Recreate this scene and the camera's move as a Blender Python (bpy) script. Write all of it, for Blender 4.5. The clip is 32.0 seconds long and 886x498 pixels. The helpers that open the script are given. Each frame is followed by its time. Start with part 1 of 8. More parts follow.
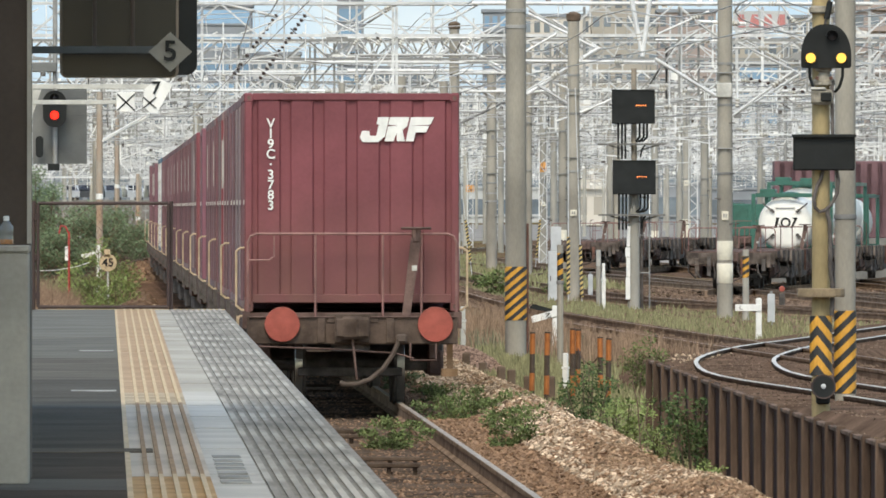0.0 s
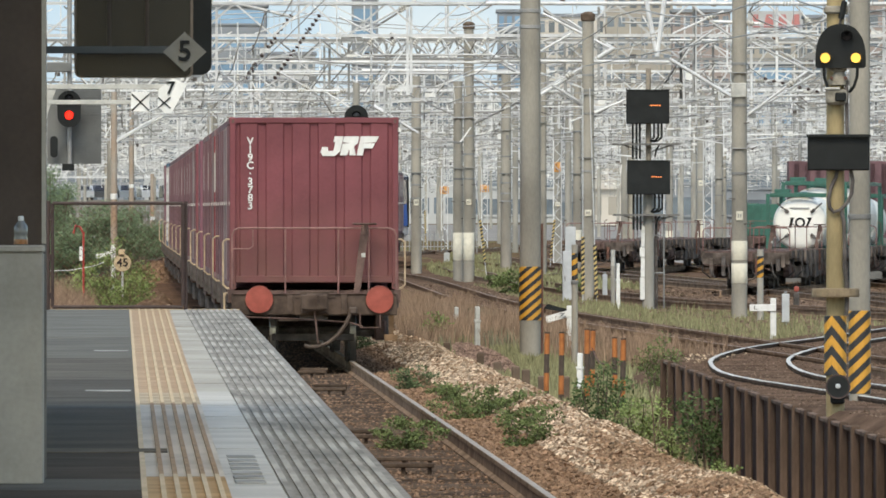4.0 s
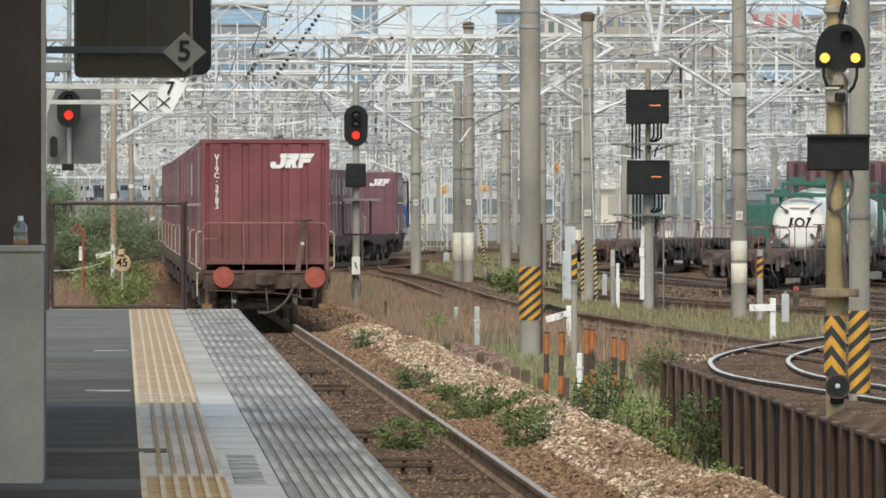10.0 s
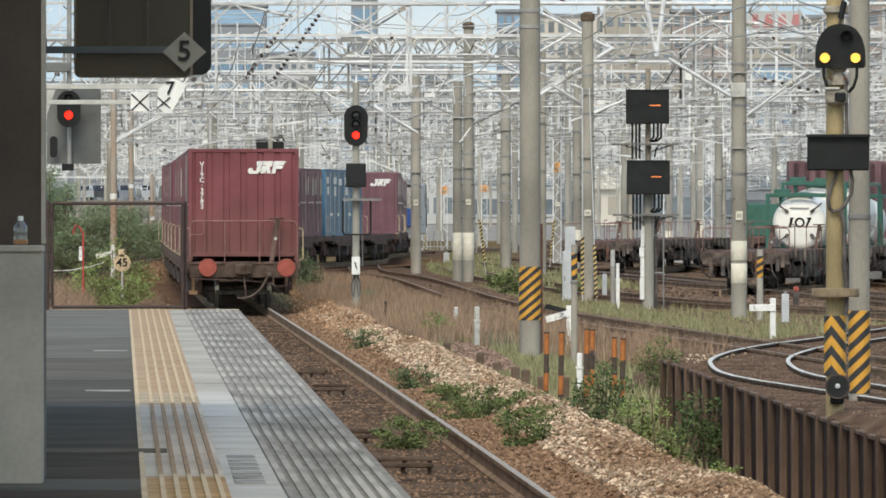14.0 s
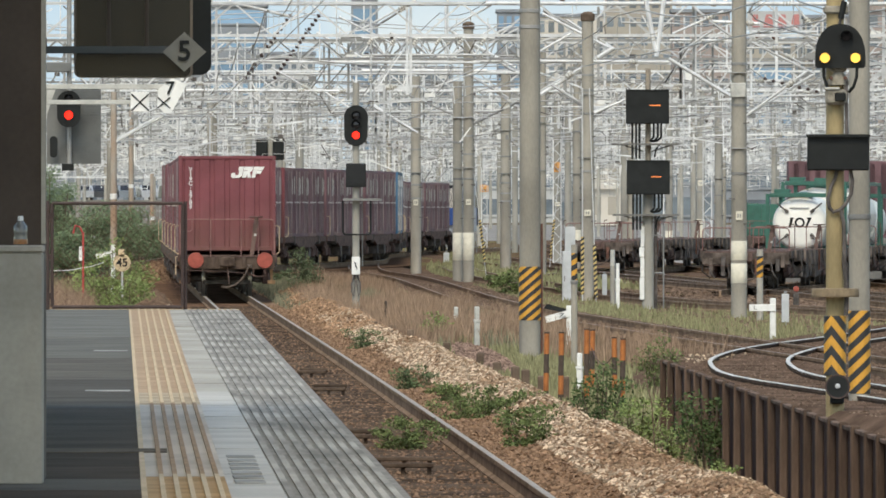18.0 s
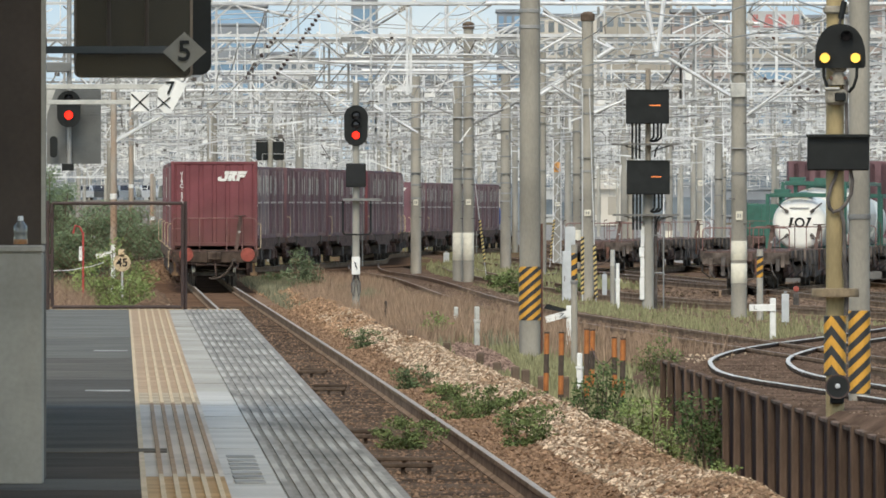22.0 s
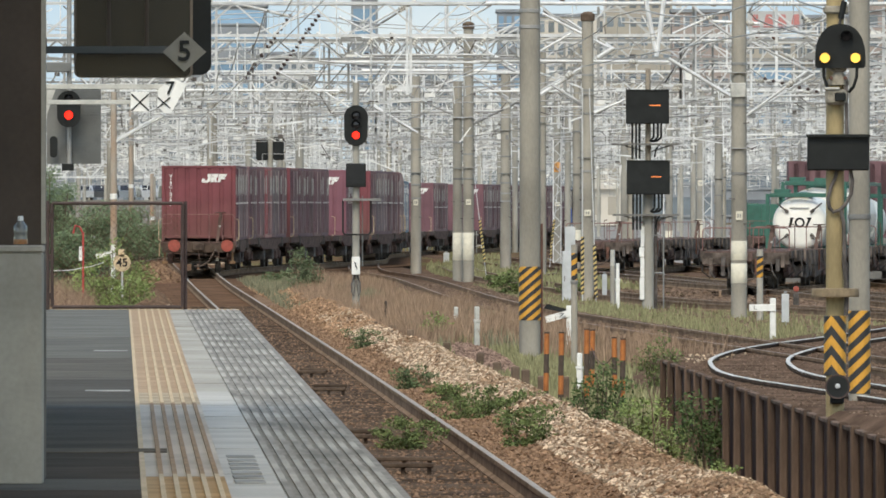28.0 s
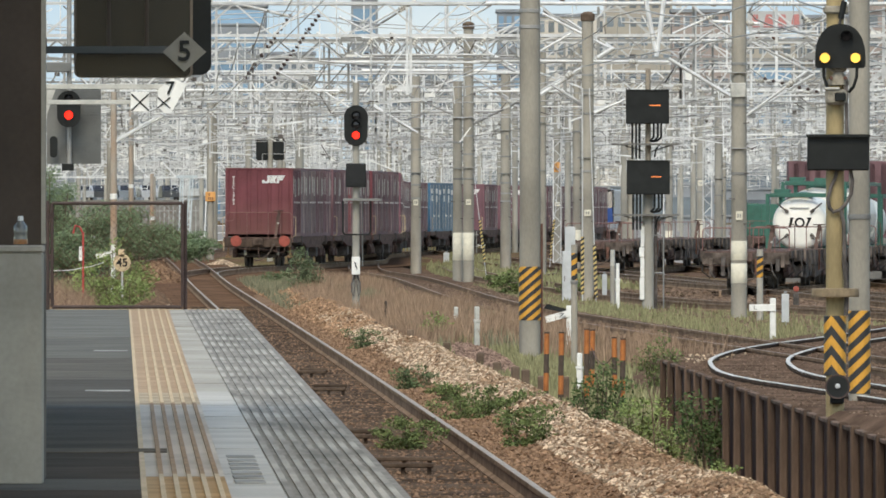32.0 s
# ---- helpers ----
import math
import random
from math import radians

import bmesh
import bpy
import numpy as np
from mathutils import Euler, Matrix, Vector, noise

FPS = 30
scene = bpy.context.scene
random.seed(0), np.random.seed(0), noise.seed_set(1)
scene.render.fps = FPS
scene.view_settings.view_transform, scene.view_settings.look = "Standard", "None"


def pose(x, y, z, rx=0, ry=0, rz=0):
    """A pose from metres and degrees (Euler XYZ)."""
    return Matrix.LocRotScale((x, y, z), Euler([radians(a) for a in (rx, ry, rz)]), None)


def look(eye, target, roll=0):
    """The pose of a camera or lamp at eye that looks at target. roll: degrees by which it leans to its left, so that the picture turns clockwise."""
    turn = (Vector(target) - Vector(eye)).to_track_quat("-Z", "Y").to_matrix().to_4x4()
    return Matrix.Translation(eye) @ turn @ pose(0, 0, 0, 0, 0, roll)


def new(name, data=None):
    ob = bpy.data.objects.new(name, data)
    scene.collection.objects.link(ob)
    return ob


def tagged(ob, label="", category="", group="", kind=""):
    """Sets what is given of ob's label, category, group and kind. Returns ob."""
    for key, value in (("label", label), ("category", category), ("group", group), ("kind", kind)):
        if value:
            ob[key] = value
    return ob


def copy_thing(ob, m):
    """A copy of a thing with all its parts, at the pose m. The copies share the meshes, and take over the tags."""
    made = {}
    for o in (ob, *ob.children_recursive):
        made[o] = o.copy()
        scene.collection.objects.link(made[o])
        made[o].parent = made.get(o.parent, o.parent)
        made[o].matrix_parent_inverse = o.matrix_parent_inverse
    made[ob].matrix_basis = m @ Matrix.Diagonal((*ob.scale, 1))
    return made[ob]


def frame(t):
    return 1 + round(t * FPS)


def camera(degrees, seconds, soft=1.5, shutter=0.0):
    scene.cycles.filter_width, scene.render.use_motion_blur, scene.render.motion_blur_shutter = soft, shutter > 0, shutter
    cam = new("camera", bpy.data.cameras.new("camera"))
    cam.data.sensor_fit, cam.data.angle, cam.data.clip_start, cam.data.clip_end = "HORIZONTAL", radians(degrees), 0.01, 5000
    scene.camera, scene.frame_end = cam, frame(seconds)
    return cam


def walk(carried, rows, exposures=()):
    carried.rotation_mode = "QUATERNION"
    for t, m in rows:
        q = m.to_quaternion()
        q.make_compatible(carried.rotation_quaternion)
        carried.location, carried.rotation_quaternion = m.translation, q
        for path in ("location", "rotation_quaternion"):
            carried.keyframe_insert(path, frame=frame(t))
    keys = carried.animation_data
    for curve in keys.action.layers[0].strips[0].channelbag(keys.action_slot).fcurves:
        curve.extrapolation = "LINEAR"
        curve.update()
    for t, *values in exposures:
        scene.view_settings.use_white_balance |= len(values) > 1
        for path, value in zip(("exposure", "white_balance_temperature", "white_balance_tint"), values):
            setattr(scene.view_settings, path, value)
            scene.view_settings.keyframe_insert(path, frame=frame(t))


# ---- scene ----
# The clip looks along a station platform with a very long lens; X is to the side, Y is the way ahead, Z = 0 is the rail top.
cam = camera(3.743, 32.0, soft=1.68)


def aim(yaw):
    return pose(0, 0, 2.24, 90 - 0.1752, 0, yaw)


walk(cam, [(0.0, aim(-0.0597)), (0.25, aim(-0.0385)), (0.5, aim(-0.0232)), (0.75, aim(-0.0140)), (1.0, aim(-0.0084)), (1.5, aim(-0.0012)),
           (2.0, aim(-0.0007)), (3.0, aim(0.0012)), (6.0, aim(0.0016)), (9.0, aim(0.0)), (20.0, aim(0.0)), (32.0, aim(0.0))],
     exposures=[(0.0, 1.13, 7250, 5), (3.0, 1.06, 7250, 5), (8.0, 0.99, 7250, 5), (32.0, 0.97, 7250, 5)])

# ---- light ----
SUN_EL, SUN_AZ = 50.0, 188.0   # azimuth clockwise from +Y
world = bpy.data.worlds.new("world")
scene.world = world
world.use_nodes = True
nt = world.node_tree
bg = nt.nodes["Background"]
sky = nt.nodes.new("ShaderNodeTexSky")
sky.sky_type = 'NISHITA'
sky.sun_disc = False
sky.sun_elevation = radians(SUN_EL)
sky.sun_rotation = radians(SUN_AZ)
sky.air_density = 1.0
sky.dust_density = 1.2
sky.ozone_density = 1.0
nt.links.new(sky.outputs[0], bg.inputs[0])
bg.inputs[1].default_value = 0.13
sun = new("sun", bpy.data.lights.new("sun", 'SUN'))
sun.data.energy = 1.15
sun.data.angle = radians(24.0)
sun.data.color = (1.0, 0.94, 0.85)
a, e = radians(SUN_AZ), radians(SUN_EL)
sun.matrix_world = look((math.sin(a) * math.cos(e) * 60, math.cos(a) * math.cos(e) * 60, 60 * math.sin(e)), (0, 0, 0))

# ---- materials ----
MATS = {}


def mat(name, col, rough=0.7, metal=0.0, vary=0.25, scale=4.0, bump=0.15, col2=None, fine=40.0, each=0.0, spec=0.5, stretch=(1, 1, 1), coords="Object", wet=0.0):
    """A surface with stains at one scale, grain at another and fine relief; each: how far single pieces differ."""
    if name in MATS:
        return MATS[name]
    m = bpy.data.materials.new(name)
    MATS[name] = m
    m.use_nodes = True
    t = m.node_tree
    b = t.nodes["Principled BSDF"]
    b.inputs["Metallic"].default_value = metal
    b.inputs["Specular IOR Level"].default_value = spec
    tc = t.nodes.new("ShaderNodeTexCoord")
    mp = t.nodes.new("ShaderNodeMapping")
    mp.inputs["Scale"].default_value = stretch
    if coords == "World":
        geo = t.nodes.new("ShaderNodeNewGeometry")
        t.links.new(geo.outputs["Position"], mp.inputs[0])
    else:
        t.links.new(tc.outputs["Object"], mp.inputs[0])
    n1 = t.nodes.new("ShaderNodeTexNoise")
    n1.inputs["Scale"].default_value = scale
    n1.inputs["Detail"].default_value = 6
    n2 = t.nodes.new("ShaderNodeTexNoise")
    n2.inputs["Scale"].default_value = fine
    n2.inputs["Detail"].default_value = 3
    t.links.new(mp.outputs[0], n1.inputs["Vector"])
    t.links.new(mp.outputs[0], n2.inputs["Vector"])
    ramp = t.nodes.new("ShaderNodeValToRGB")
    c2 = col2 or tuple(c * (1 - vary) for c in col)
    ramp.color_ramp.elements[0].position, ramp.color_ramp.elements[1].position = 0.36, 0.64
    ramp.color_ramp.elements[0].color = (*c2, 1)
    ramp.color_ramp.elements[1].color = (*col, 1)
    t.links.new(n1.outputs[0], ramp.inputs[0])
    mix = t.nodes.new("ShaderNodeMix")
    mix.data_type, mix.blend_type = 'RGBA', 'MULTIPLY'
    mix.inputs[0].default_value = 1.0
    g = t.nodes.new("ShaderNodeMapRange")
    g.inputs[3].default_value, g.inputs[4].default_value = 1 - 0.6 * vary, 1 + 0.4 * vary
    t.links.new(n2.outputs[0], g.inputs[0])
    t.links.new(ramp.outputs[0], mix.inputs[6])
    t.links.new(g.outputs[0], mix.inputs[7])
    out = mix.outputs[2]
    if each:
        info = t.nodes.new("ShaderNodeObjectInfo")
        geo2 = t.nodes.new("ShaderNodeNewGeometry")
        add = t.nodes.new("ShaderNodeMath")
        add.operation = 'ADD'
        fr = t.nodes.new("ShaderNodeMath")
        fr.operation = 'FRACT'
        t.links.new(info.outputs["Random"], add.inputs[0])
        t.links.new(geo2.outputs["Random Per Island"], add.inputs[1])
        t.links.new(add.outputs[0], fr.inputs[0])
        r2 = t.nodes.new("ShaderNodeMapRange")
        r2.inputs[3].default_value, r2.inputs[4].default_value = 1 - each, 1 + each
        t.links.new(fr.outputs[0], r2.inputs[0])
        mx = t.nodes.new("ShaderNodeMix")
        mx.data_type, mx.blend_type = 'RGBA', 'MULTIPLY'
        mx.inputs[0].default_value = 1.0
        t.links.new(out, mx.inputs[6])
        t.links.new(r2.outputs[0], mx.inputs[7])
        out = mx.outputs[2]
    t.links.new(out, b.inputs["Base Color"])
    rr = t.nodes.new("ShaderNodeMapRange")
    rr.inputs[3].default_value, rr.inputs[4].default_value = min(1, rough + 0.1), max(0.05, rough - 0.12)
    t.links.new(n1.outputs[0], rr.inputs[0])
    t.links.new(rr.outputs[0], b.inputs["Roughness"])
    if bump:
        bp = t.nodes.new("ShaderNodeBump")
        bp.inputs["Strength"].default_value = bump
        bp.inputs["Distance"].default_value = 0.02
        t.links.new(n2.outputs[0], bp.inputs["Height"])
        t.links.new(bp.outputs[0], b.inputs["Normal"])
    return m


def glow(name, col, power):
    m = bpy.data.materials.new(name)
    m.use_nodes = True
    b = m.node_tree.nodes["Principled BSDF"]
    b.inputs["Base Color"].default_value = (*col, 1)
    b.inputs["Emission Color"].default_value = (*col, 1)
    b.inputs["Emission Strength"].default_value = power
    return m


def hazard(name, period=0.155, yel=(0.74, 0.37, 0.045), dark=(0.03, 0.03, 0.03), ang=40.0, chevron=False):
    """Slanting yellow and black warning bands, wound round a post."""
    m = bpy.data.materials.new(name)
    m.use_nodes = True
    t = m.node_tree
    b = t.nodes["Principled BSDF"]
    b.inputs["Roughness"].default_value = 0.55
    tc = t.nodes.new("ShaderNodeTexCoord")
    sp = t.nodes.new("ShaderNodeSeparateXYZ")
    t.links.new(tc.outputs["Object"], sp.inputs[0])
    k = t.nodes.new("ShaderNodeMath")
    k.operation = 'MULTIPLY'
    k.inputs[1].default_value = -math.tan(radians(ang))
    if chevron:
        ab = t.nodes.new("ShaderNodeMath")
        ab.operation = 'ABSOLUTE'
        sh = t.nodes.new("ShaderNodeMath")
        sh.operation = 'ADD'
        sh.inputs[1].default_value = 0.045
        t.links.new(sp.outputs[0], sh.inputs[0])
        t.links.new(sh.outputs[0], ab.inputs[0])
        k.inputs[1].default_value = math.tan(radians(ang))
        t.links.new(ab.outputs[0], k.inputs[0])
    else:
        t.links.new(sp.outputs[0], k.inputs[0])
    s = t.nodes.new("ShaderNodeMath")
    s.operation = 'ADD'
    t.links.new(k.outputs[0], s.inputs[0])
    t.links.new(sp.outputs[2], s.inputs[1])
    d = t.nodes.new("ShaderNodeMath")
    d.operation = 'DIVIDE'
    d.inputs[1].default_value = period
    t.links.new(s.outputs[0], d.inputs[0])
    f = t.nodes.new("ShaderNodeMath")
    f.operation = 'FRACT'
    t.links.new(d.outputs[0], f.inputs[0])
    g = t.nodes.new("ShaderNodeMath")
    g.operation = 'GREATER_THAN'
    g.inputs[1].default_value = 0.5
    t.links.new(f.outputs[0], g.inputs[0])
    n = t.nodes.new("ShaderNodeTexNoise")
    n.inputs["Scale"].default_value = 9
    mx = t.nodes.new("ShaderNodeMix")
    mx.data_type = 'RGBA'
    mx.inputs[6].default_value = (*yel, 1)
    mx.inputs[7].default_value = (*dark, 1)
    t.links.new(g.outputs[0], mx.inputs[0])
    m2 = t.nodes.new("ShaderNodeMix")
    m2.data_type, m2.blend_type = 'RGBA', 'MULTIPLY'
    m2.inputs[0].default_value = 0.5
    t.links.new(mx.outputs[2], m2.inputs[6])
    t.links.new(n.outputs[0], m2.inputs[7])
    t.links.new(m2.outputs[2], b.inputs["Base Color"])
    return m


MAROON = mat("maroon_paint", (0.19, 0.056, 0.066), 0.6, 0, 0.25, 1.2, 0.05, each=0.10, fine=25, spec=0.3)


def dusted(m, low, high, col, most):
    """Brown brake dust that clings to the lower part of a painted body."""
    t = m.node_tree
    b = t.nodes["Principled BSDF"]
    src = b.inputs["Base Color"].links[0].from_socket
    tc = t.nodes.new("ShaderNodeTexCoord")
    sp = t.nodes.new("ShaderNodeSeparateXYZ")
    t.links.new(tc.outputs["Object"], sp.inputs[0])
    mp = t.nodes.new("ShaderNodeMapping")
    mp.inputs["Scale"].default_value = (2.2, 2.2, 0.5)
    t.links.new(tc.outputs["Object"], mp.inputs[0])
    n = t.nodes.new("ShaderNodeTexNoise")
    n.inputs["Scale"].default_value, n.inputs["Detail"].default_value = 1.6, 6
    t.links.new(mp.outputs[0], n.inputs["Vector"])
    f = t.nodes.new("ShaderNodeMapRange")
    f.inputs[1].default_value, f.inputs[2].default_value = low, high
    f.inputs[3].default_value, f.inputs[4].default_value = 1.0, 0.0
    t.links.new(sp.outputs[2], f.inputs[0])
    k = t.nodes.new("ShaderNodeMath")
    k.operation = 'MULTIPLY'
    t.links.new(f.outputs[0], k.inputs[0])
    g = t.nodes.new("ShaderNodeMapRange")
    g.inputs[1].default_value, g.inputs[2].default_value = 0.3, 0.7
    g.inputs[3].default_value, g.inputs[4].default_value = 0.45 * most, most
    t.links.new(n.outputs[0], g.inputs[0])
    t.links.new(g.outputs[0], k.inputs[1])
    mx = t.nodes.new("ShaderNodeMix")
    mx.data_type = 'RGBA'
    mx.inputs[7].default_value = (*col, 1)
    t.links.new(k.outputs[0], mx.inputs[0])
    t.links.new(src, mx.inputs[6])
    t.links.new(mx.outputs[2], b.inputs["Base Color"])


dusted(MAROON, 0.05, 1.5, (0.15, 0.08, 0.06), 0.7)
# Dusty maroon, greyed further to stand in for haze over far containers.
MAROON_D = mat("dusty_hazed_maroon_paint", (0.188, 0.108, 0.12), 0.7, 0, 0.35, 1.5, 0.08, each=0.15, spec=0.2)
REDBOX = mat("fresh_red_paint", (0.27, 0.045, 0.055), 0.5, 0, 0.15, 1.2, 0.05, each=0.1)
GREYRED = mat("grey_brown_paint", (0.225, 0.182, 0.188), 0.7, 0, 0.3, 1.5, 0.08, each=0.15, spec=0.2)
BARM = mat("pale_locking_bar", (0.37, 0.29, 0.285), 0.6, 0.0, 0.45, 2, 0.05, each=0.35, spec=0.2)
PURPLE = mat("purple_red_paint", (0.21, 0.088, 0.112), 0.55, 0, 0.15, 1.2, 0.05, each=0.1, spec=0.3)
DUSKY = mat("dusky_purple_paint", (0.175, 0.088, 0.105), 0.6, 0, 0.2, 1.2, 0.05, each=0.1, spec=0.25)
BLUEBOX = mat("blue_paint", (0.055, 0.15, 0.25), 0.55, 0, 0.25, 1.3, 0.06, each=0.12, spec=0.25)
LOCOBLUE = mat("locomotive_blue", (0.03, 0.085, 0.30), 0.4, 0, 0.1, 1.3, 0.03)
LOCOGREY = mat("locomotive_light_grey", (0.40, 0.41, 0.44), 0.45, 0, 0.1, 1.3, 0.03)
WHITE = mat("white_paint", (0.75, 0.75, 0.72), 0.5, 0, 0.15, 6, 0.05)
DIRTYWHITE = mat("weathered_white_paint", (0.50, 0.495, 0.455), 0.6, 0, 0.3, 5, 0.08)
# FRAME, YARDFRAME and DARK are lightened to stand in for air haze.
FRAME = mat("wagon_frame_brown", (0.165, 0.11, 0.095), 0.8, 0, 0.5, 4, 0.2, fine=60, spec=0.05)
YARDFRAME = mat("grimy_wagon_frame", (0.20, 0.162, 0.14), 0.9, 0, 0.65, 3, 0.3, fine=40, spec=0.05, each=0.4)
ENDBEAM = mat("wagon_end_maroon", (0.25, 0.125, 0.11), 0.65, 0, 0.35, 4, 0.15)
DARK = mat("haze_paled_dark_gear", (0.135, 0.12, 0.112), 0.85, 0, 0.5, 6, 0.2, spec=0.1)
TREAD = mat("polished_wheel_steel", (0.45, 0.44, 0.42), 0.35, 0.9, 0.2, 8, 0.03)
DISC = mat("red_marker_enamel", (0.34, 0.08, 0.058), 0.45, 0, 0.25, 7, 0.04, spec=0.3)
CREAM = mat("cream_handrail_paint", (0.60, 0.46, 0.31), 0.6, 0, 0.3, 8, 0.05, spec=0.2)
RUBBER = mat("dusty_rubber", (0.10, 0.072, 0.056), 0.8, 0, 0.3, 8, 0.1)
CONC = mat("pole_concrete", (0.355, 0.33, 0.28), 0.85, 0, 0.34, 1.6, 0.2, each=0.14, stretch=(1, 1, 0.35), spec=0.2)
CONC_L = mat("pale_pole_concrete", (0.36, 0.345, 0.305), 0.85, 0, 0.28, 1.6, 0.15, each=0.15, stretch=(1, 1, 0.35), spec=0.2)
GALV = mat("galvanised_steel", (0.62, 0.63, 0.63), 0.55, 0.1, 0.22, 3, 0.05, each=0.25)
GALV_D = mat("weathered_galvanised_steel", (0.27, 0.27, 0.26), 0.6, 0.1, 0.3, 3, 0.05, each=0.3)
WIRE = mat("copper_wire_dull", (0.46, 0.46, 0.45), 0.6, 0.4, 0.2, 3, 0)
WIRE_L = mat("bright_wire", (0.6, 0.6, 0.6), 0.45, 0.4, 0.2, 3, 0)
INSUL = mat("porcelain", (0.55, 0.53, 0.48), 0.25, 0, 0.2, 8, 0)
BLACKBOX = mat("black_signal_enamel", (0.016, 0.018, 0.018), 0.6, 0, 0.3, 3, 0.05, spec=0.2)
GREYBOX = mat("grey_cabinet_paint", (0.49, 0.51, 0.52), 0.5, 0, 0.18, 3, 0.05, spec=0.3)
RAIL = mat("rusty_rail", (0.29, 0.20, 0.138), 0.95, 0.0, 0.4, 5, 0.15, spec=0.0, stretch=(1, 0.3, 1))
RAIL_D = mat("dark_brown_rail", (0.12, 0.09, 0.072), 0.95, 0.0, 0.35, 5, 0.15, spec=0.0, stretch=(1, 0.3, 1))
BOXORANGE = mat("pale_orange_box_paint", (0.68, 0.33, 0.10), 0.6, 0, 0.2, 4, 0.05)
RAILTOP = mat("polished_rail_head", (0.38, 0.31, 0.235), 0.55, 0.12, 0.3, 3, 0.02, spec=0.25)
# Worn head; the highlight along its top is put into the pale colour.
RAILBRIGHT = mat("highlight_rail_head", (0.66, 0.62, 0.56), 0.5, 0.1, 0.25, 3, 0.02, spec=0.3)
RAILDULL = mat("dull_rail_head", (0.25, 0.18, 0.135), 0.7, 0.1, 0.3, 5, 0.05, spec=0.2)
SLEEPER = mat("old_timber_sleeper", (0.10, 0.072, 0.053), 0.95, 0, 0.4, 7, 0.3, each=0.3, spec=0.05)
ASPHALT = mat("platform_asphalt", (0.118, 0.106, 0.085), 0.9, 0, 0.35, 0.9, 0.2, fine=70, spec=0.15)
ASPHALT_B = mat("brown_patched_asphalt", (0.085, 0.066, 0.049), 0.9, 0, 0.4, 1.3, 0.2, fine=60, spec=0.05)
TACTILE = mat("yellow_tactile_block", (0.44, 0.305, 0.185), 0.75, 0, 0.25, 2.2, 0.1, spec=0.2)
TACTILE2 = mat("worn_orange_line", (0.36, 0.23, 0.125), 0.75, 0, 0.35, 3, 0.1, spec=0.15)
WORNTILE = mat("worn_cream_tile", (0.58, 0.52, 0.43), 0.85, 0, 0.3, 1.4, 0.12, stretch=(1, 0.3, 1), spec=0.1)
PALECONC = mat("pale_platform_concrete", (0.415, 0.39, 0.335), 0.85, 0, 0.22, 1.1, 0.12, stretch=(1, 0.3, 1), spec=0.12)
BARYEL = mat("raised_yellow_bar", (0.56, 0.42, 0.24), 0.7, 0, 0.2, 2.2, 0.1)
# The strong stretched blotches stand in for shade dapples on the edge.
RIBS = mat("ribbed_edge_concrete", (0.46, 0.43, 0.375), 0.85, 0, 0.62, 1.0, 0.12, stretch=(2.6, 0.36, 1), spec=0.12)
BANDW = mat("cream_white_band", (0.70, 0.66, 0.54), 0.6, 0, 0.2, 5, 0.05)
GROOVE = mat("dark_groove", (0.285, 0.27, 0.243), 0.9, 0, 0.3, 2, 0.1, spec=0.1)
KERB = mat("platform_side_concrete", (0.22, 0.21, 0.19), 0.9, 0, 0.35, 1.3, 0.2)
WALLC = mat("grey_wall_paint", (0.41, 0.385, 0.33), 0.85, 0, 0.28, 1.8, 0.1, spec=0.15)
COLUMN = mat("dark_brown_column", (0.080, 0.062, 0.050), 0.65, 0, 0.25, 2, 0.05, spec=0.15)
RUSTY = mat("rusty_brown_steel", (0.15, 0.07, 0.05), 0.8, 0.1, 0.45, 5, 0.2, each=0.2)
# Shaded recesses and lit ribs of one rusty fence, set by two colours.
PILE = mat("rusty_shaded_board", (0.062, 0.036, 0.03), 0.9, 0, 0.45, 3, 0.2, each=0.2, stretch=(1, 1, 0.3), spec=0.05)
PILE_L = mat("lit_fence_post", (0.165, 0.112, 0.083), 0.9, 0, 0.45, 3, 0.2, each=0.28, stretch=(1, 1, 0.3), spec=0.05)
GATEB = mat("gate_dark_brown", (0.05, 0.028, 0.024), 0.6, 0.1, 0.3, 6, 0.05)
ORANGE = mat("orange_post_paint", (0.43, 0.155, 0.05), 0.65, 0, 0.3, 8, 0.05, spec=0.2)
POSTDARK = mat("post_black_band", (0.085, 0.065, 0.052), 0.75, 0, 0.3, 8, 0.05, spec=0.15)
REDP = mat("red_post_paint", (0.45, 0.055, 0.045), 0.5, 0, 0.2, 8, 0.05)
GREEN = mat("green_frame_paint", (0.03, 0.125, 0.092), 0.5, 0, 0.25, 4, 0.05)
TANK = mat("white_tank_enamel", (0.86, 0.845, 0.79), 0.35, 0, 0.1, 3, 0.02)
STONE = mat("pale_ballast_stone", (0.52, 0.40, 0.285), 0.95, 0, 0.3, 8, 0.25, each=0.6, spec=0.05)
STONE_D = mat("rusty_ballast_stone", (0.275, 0.174, 0.11), 0.95, 0, 0.35, 8, 0.25, each=0.4, spec=0.05)
STONE_T = mat("dark_rusty_track_stone", (0.25, 0.163, 0.11), 0.95, 0, 0.35, 8, 0.25, each=0.38, spec=0.0)
LEAF = mat("green_leaf", (0.16, 0.205, 0.08), 0.9, 0, 0.3, 3, 0.0, each=0.5, spec=0.1)
LEAF_G = mat("grey_green_shrub_leaf", (0.155, 0.19, 0.11), 0.9, 0, 0.3, 3, 0.0, each=0.4, spec=0.05)
LEAF_B = mat("deep_green_bush_leaf", (0.10, 0.148, 0.06), 0.9, 0, 0.3, 3, 0.0, each=0.5, spec=0.1)
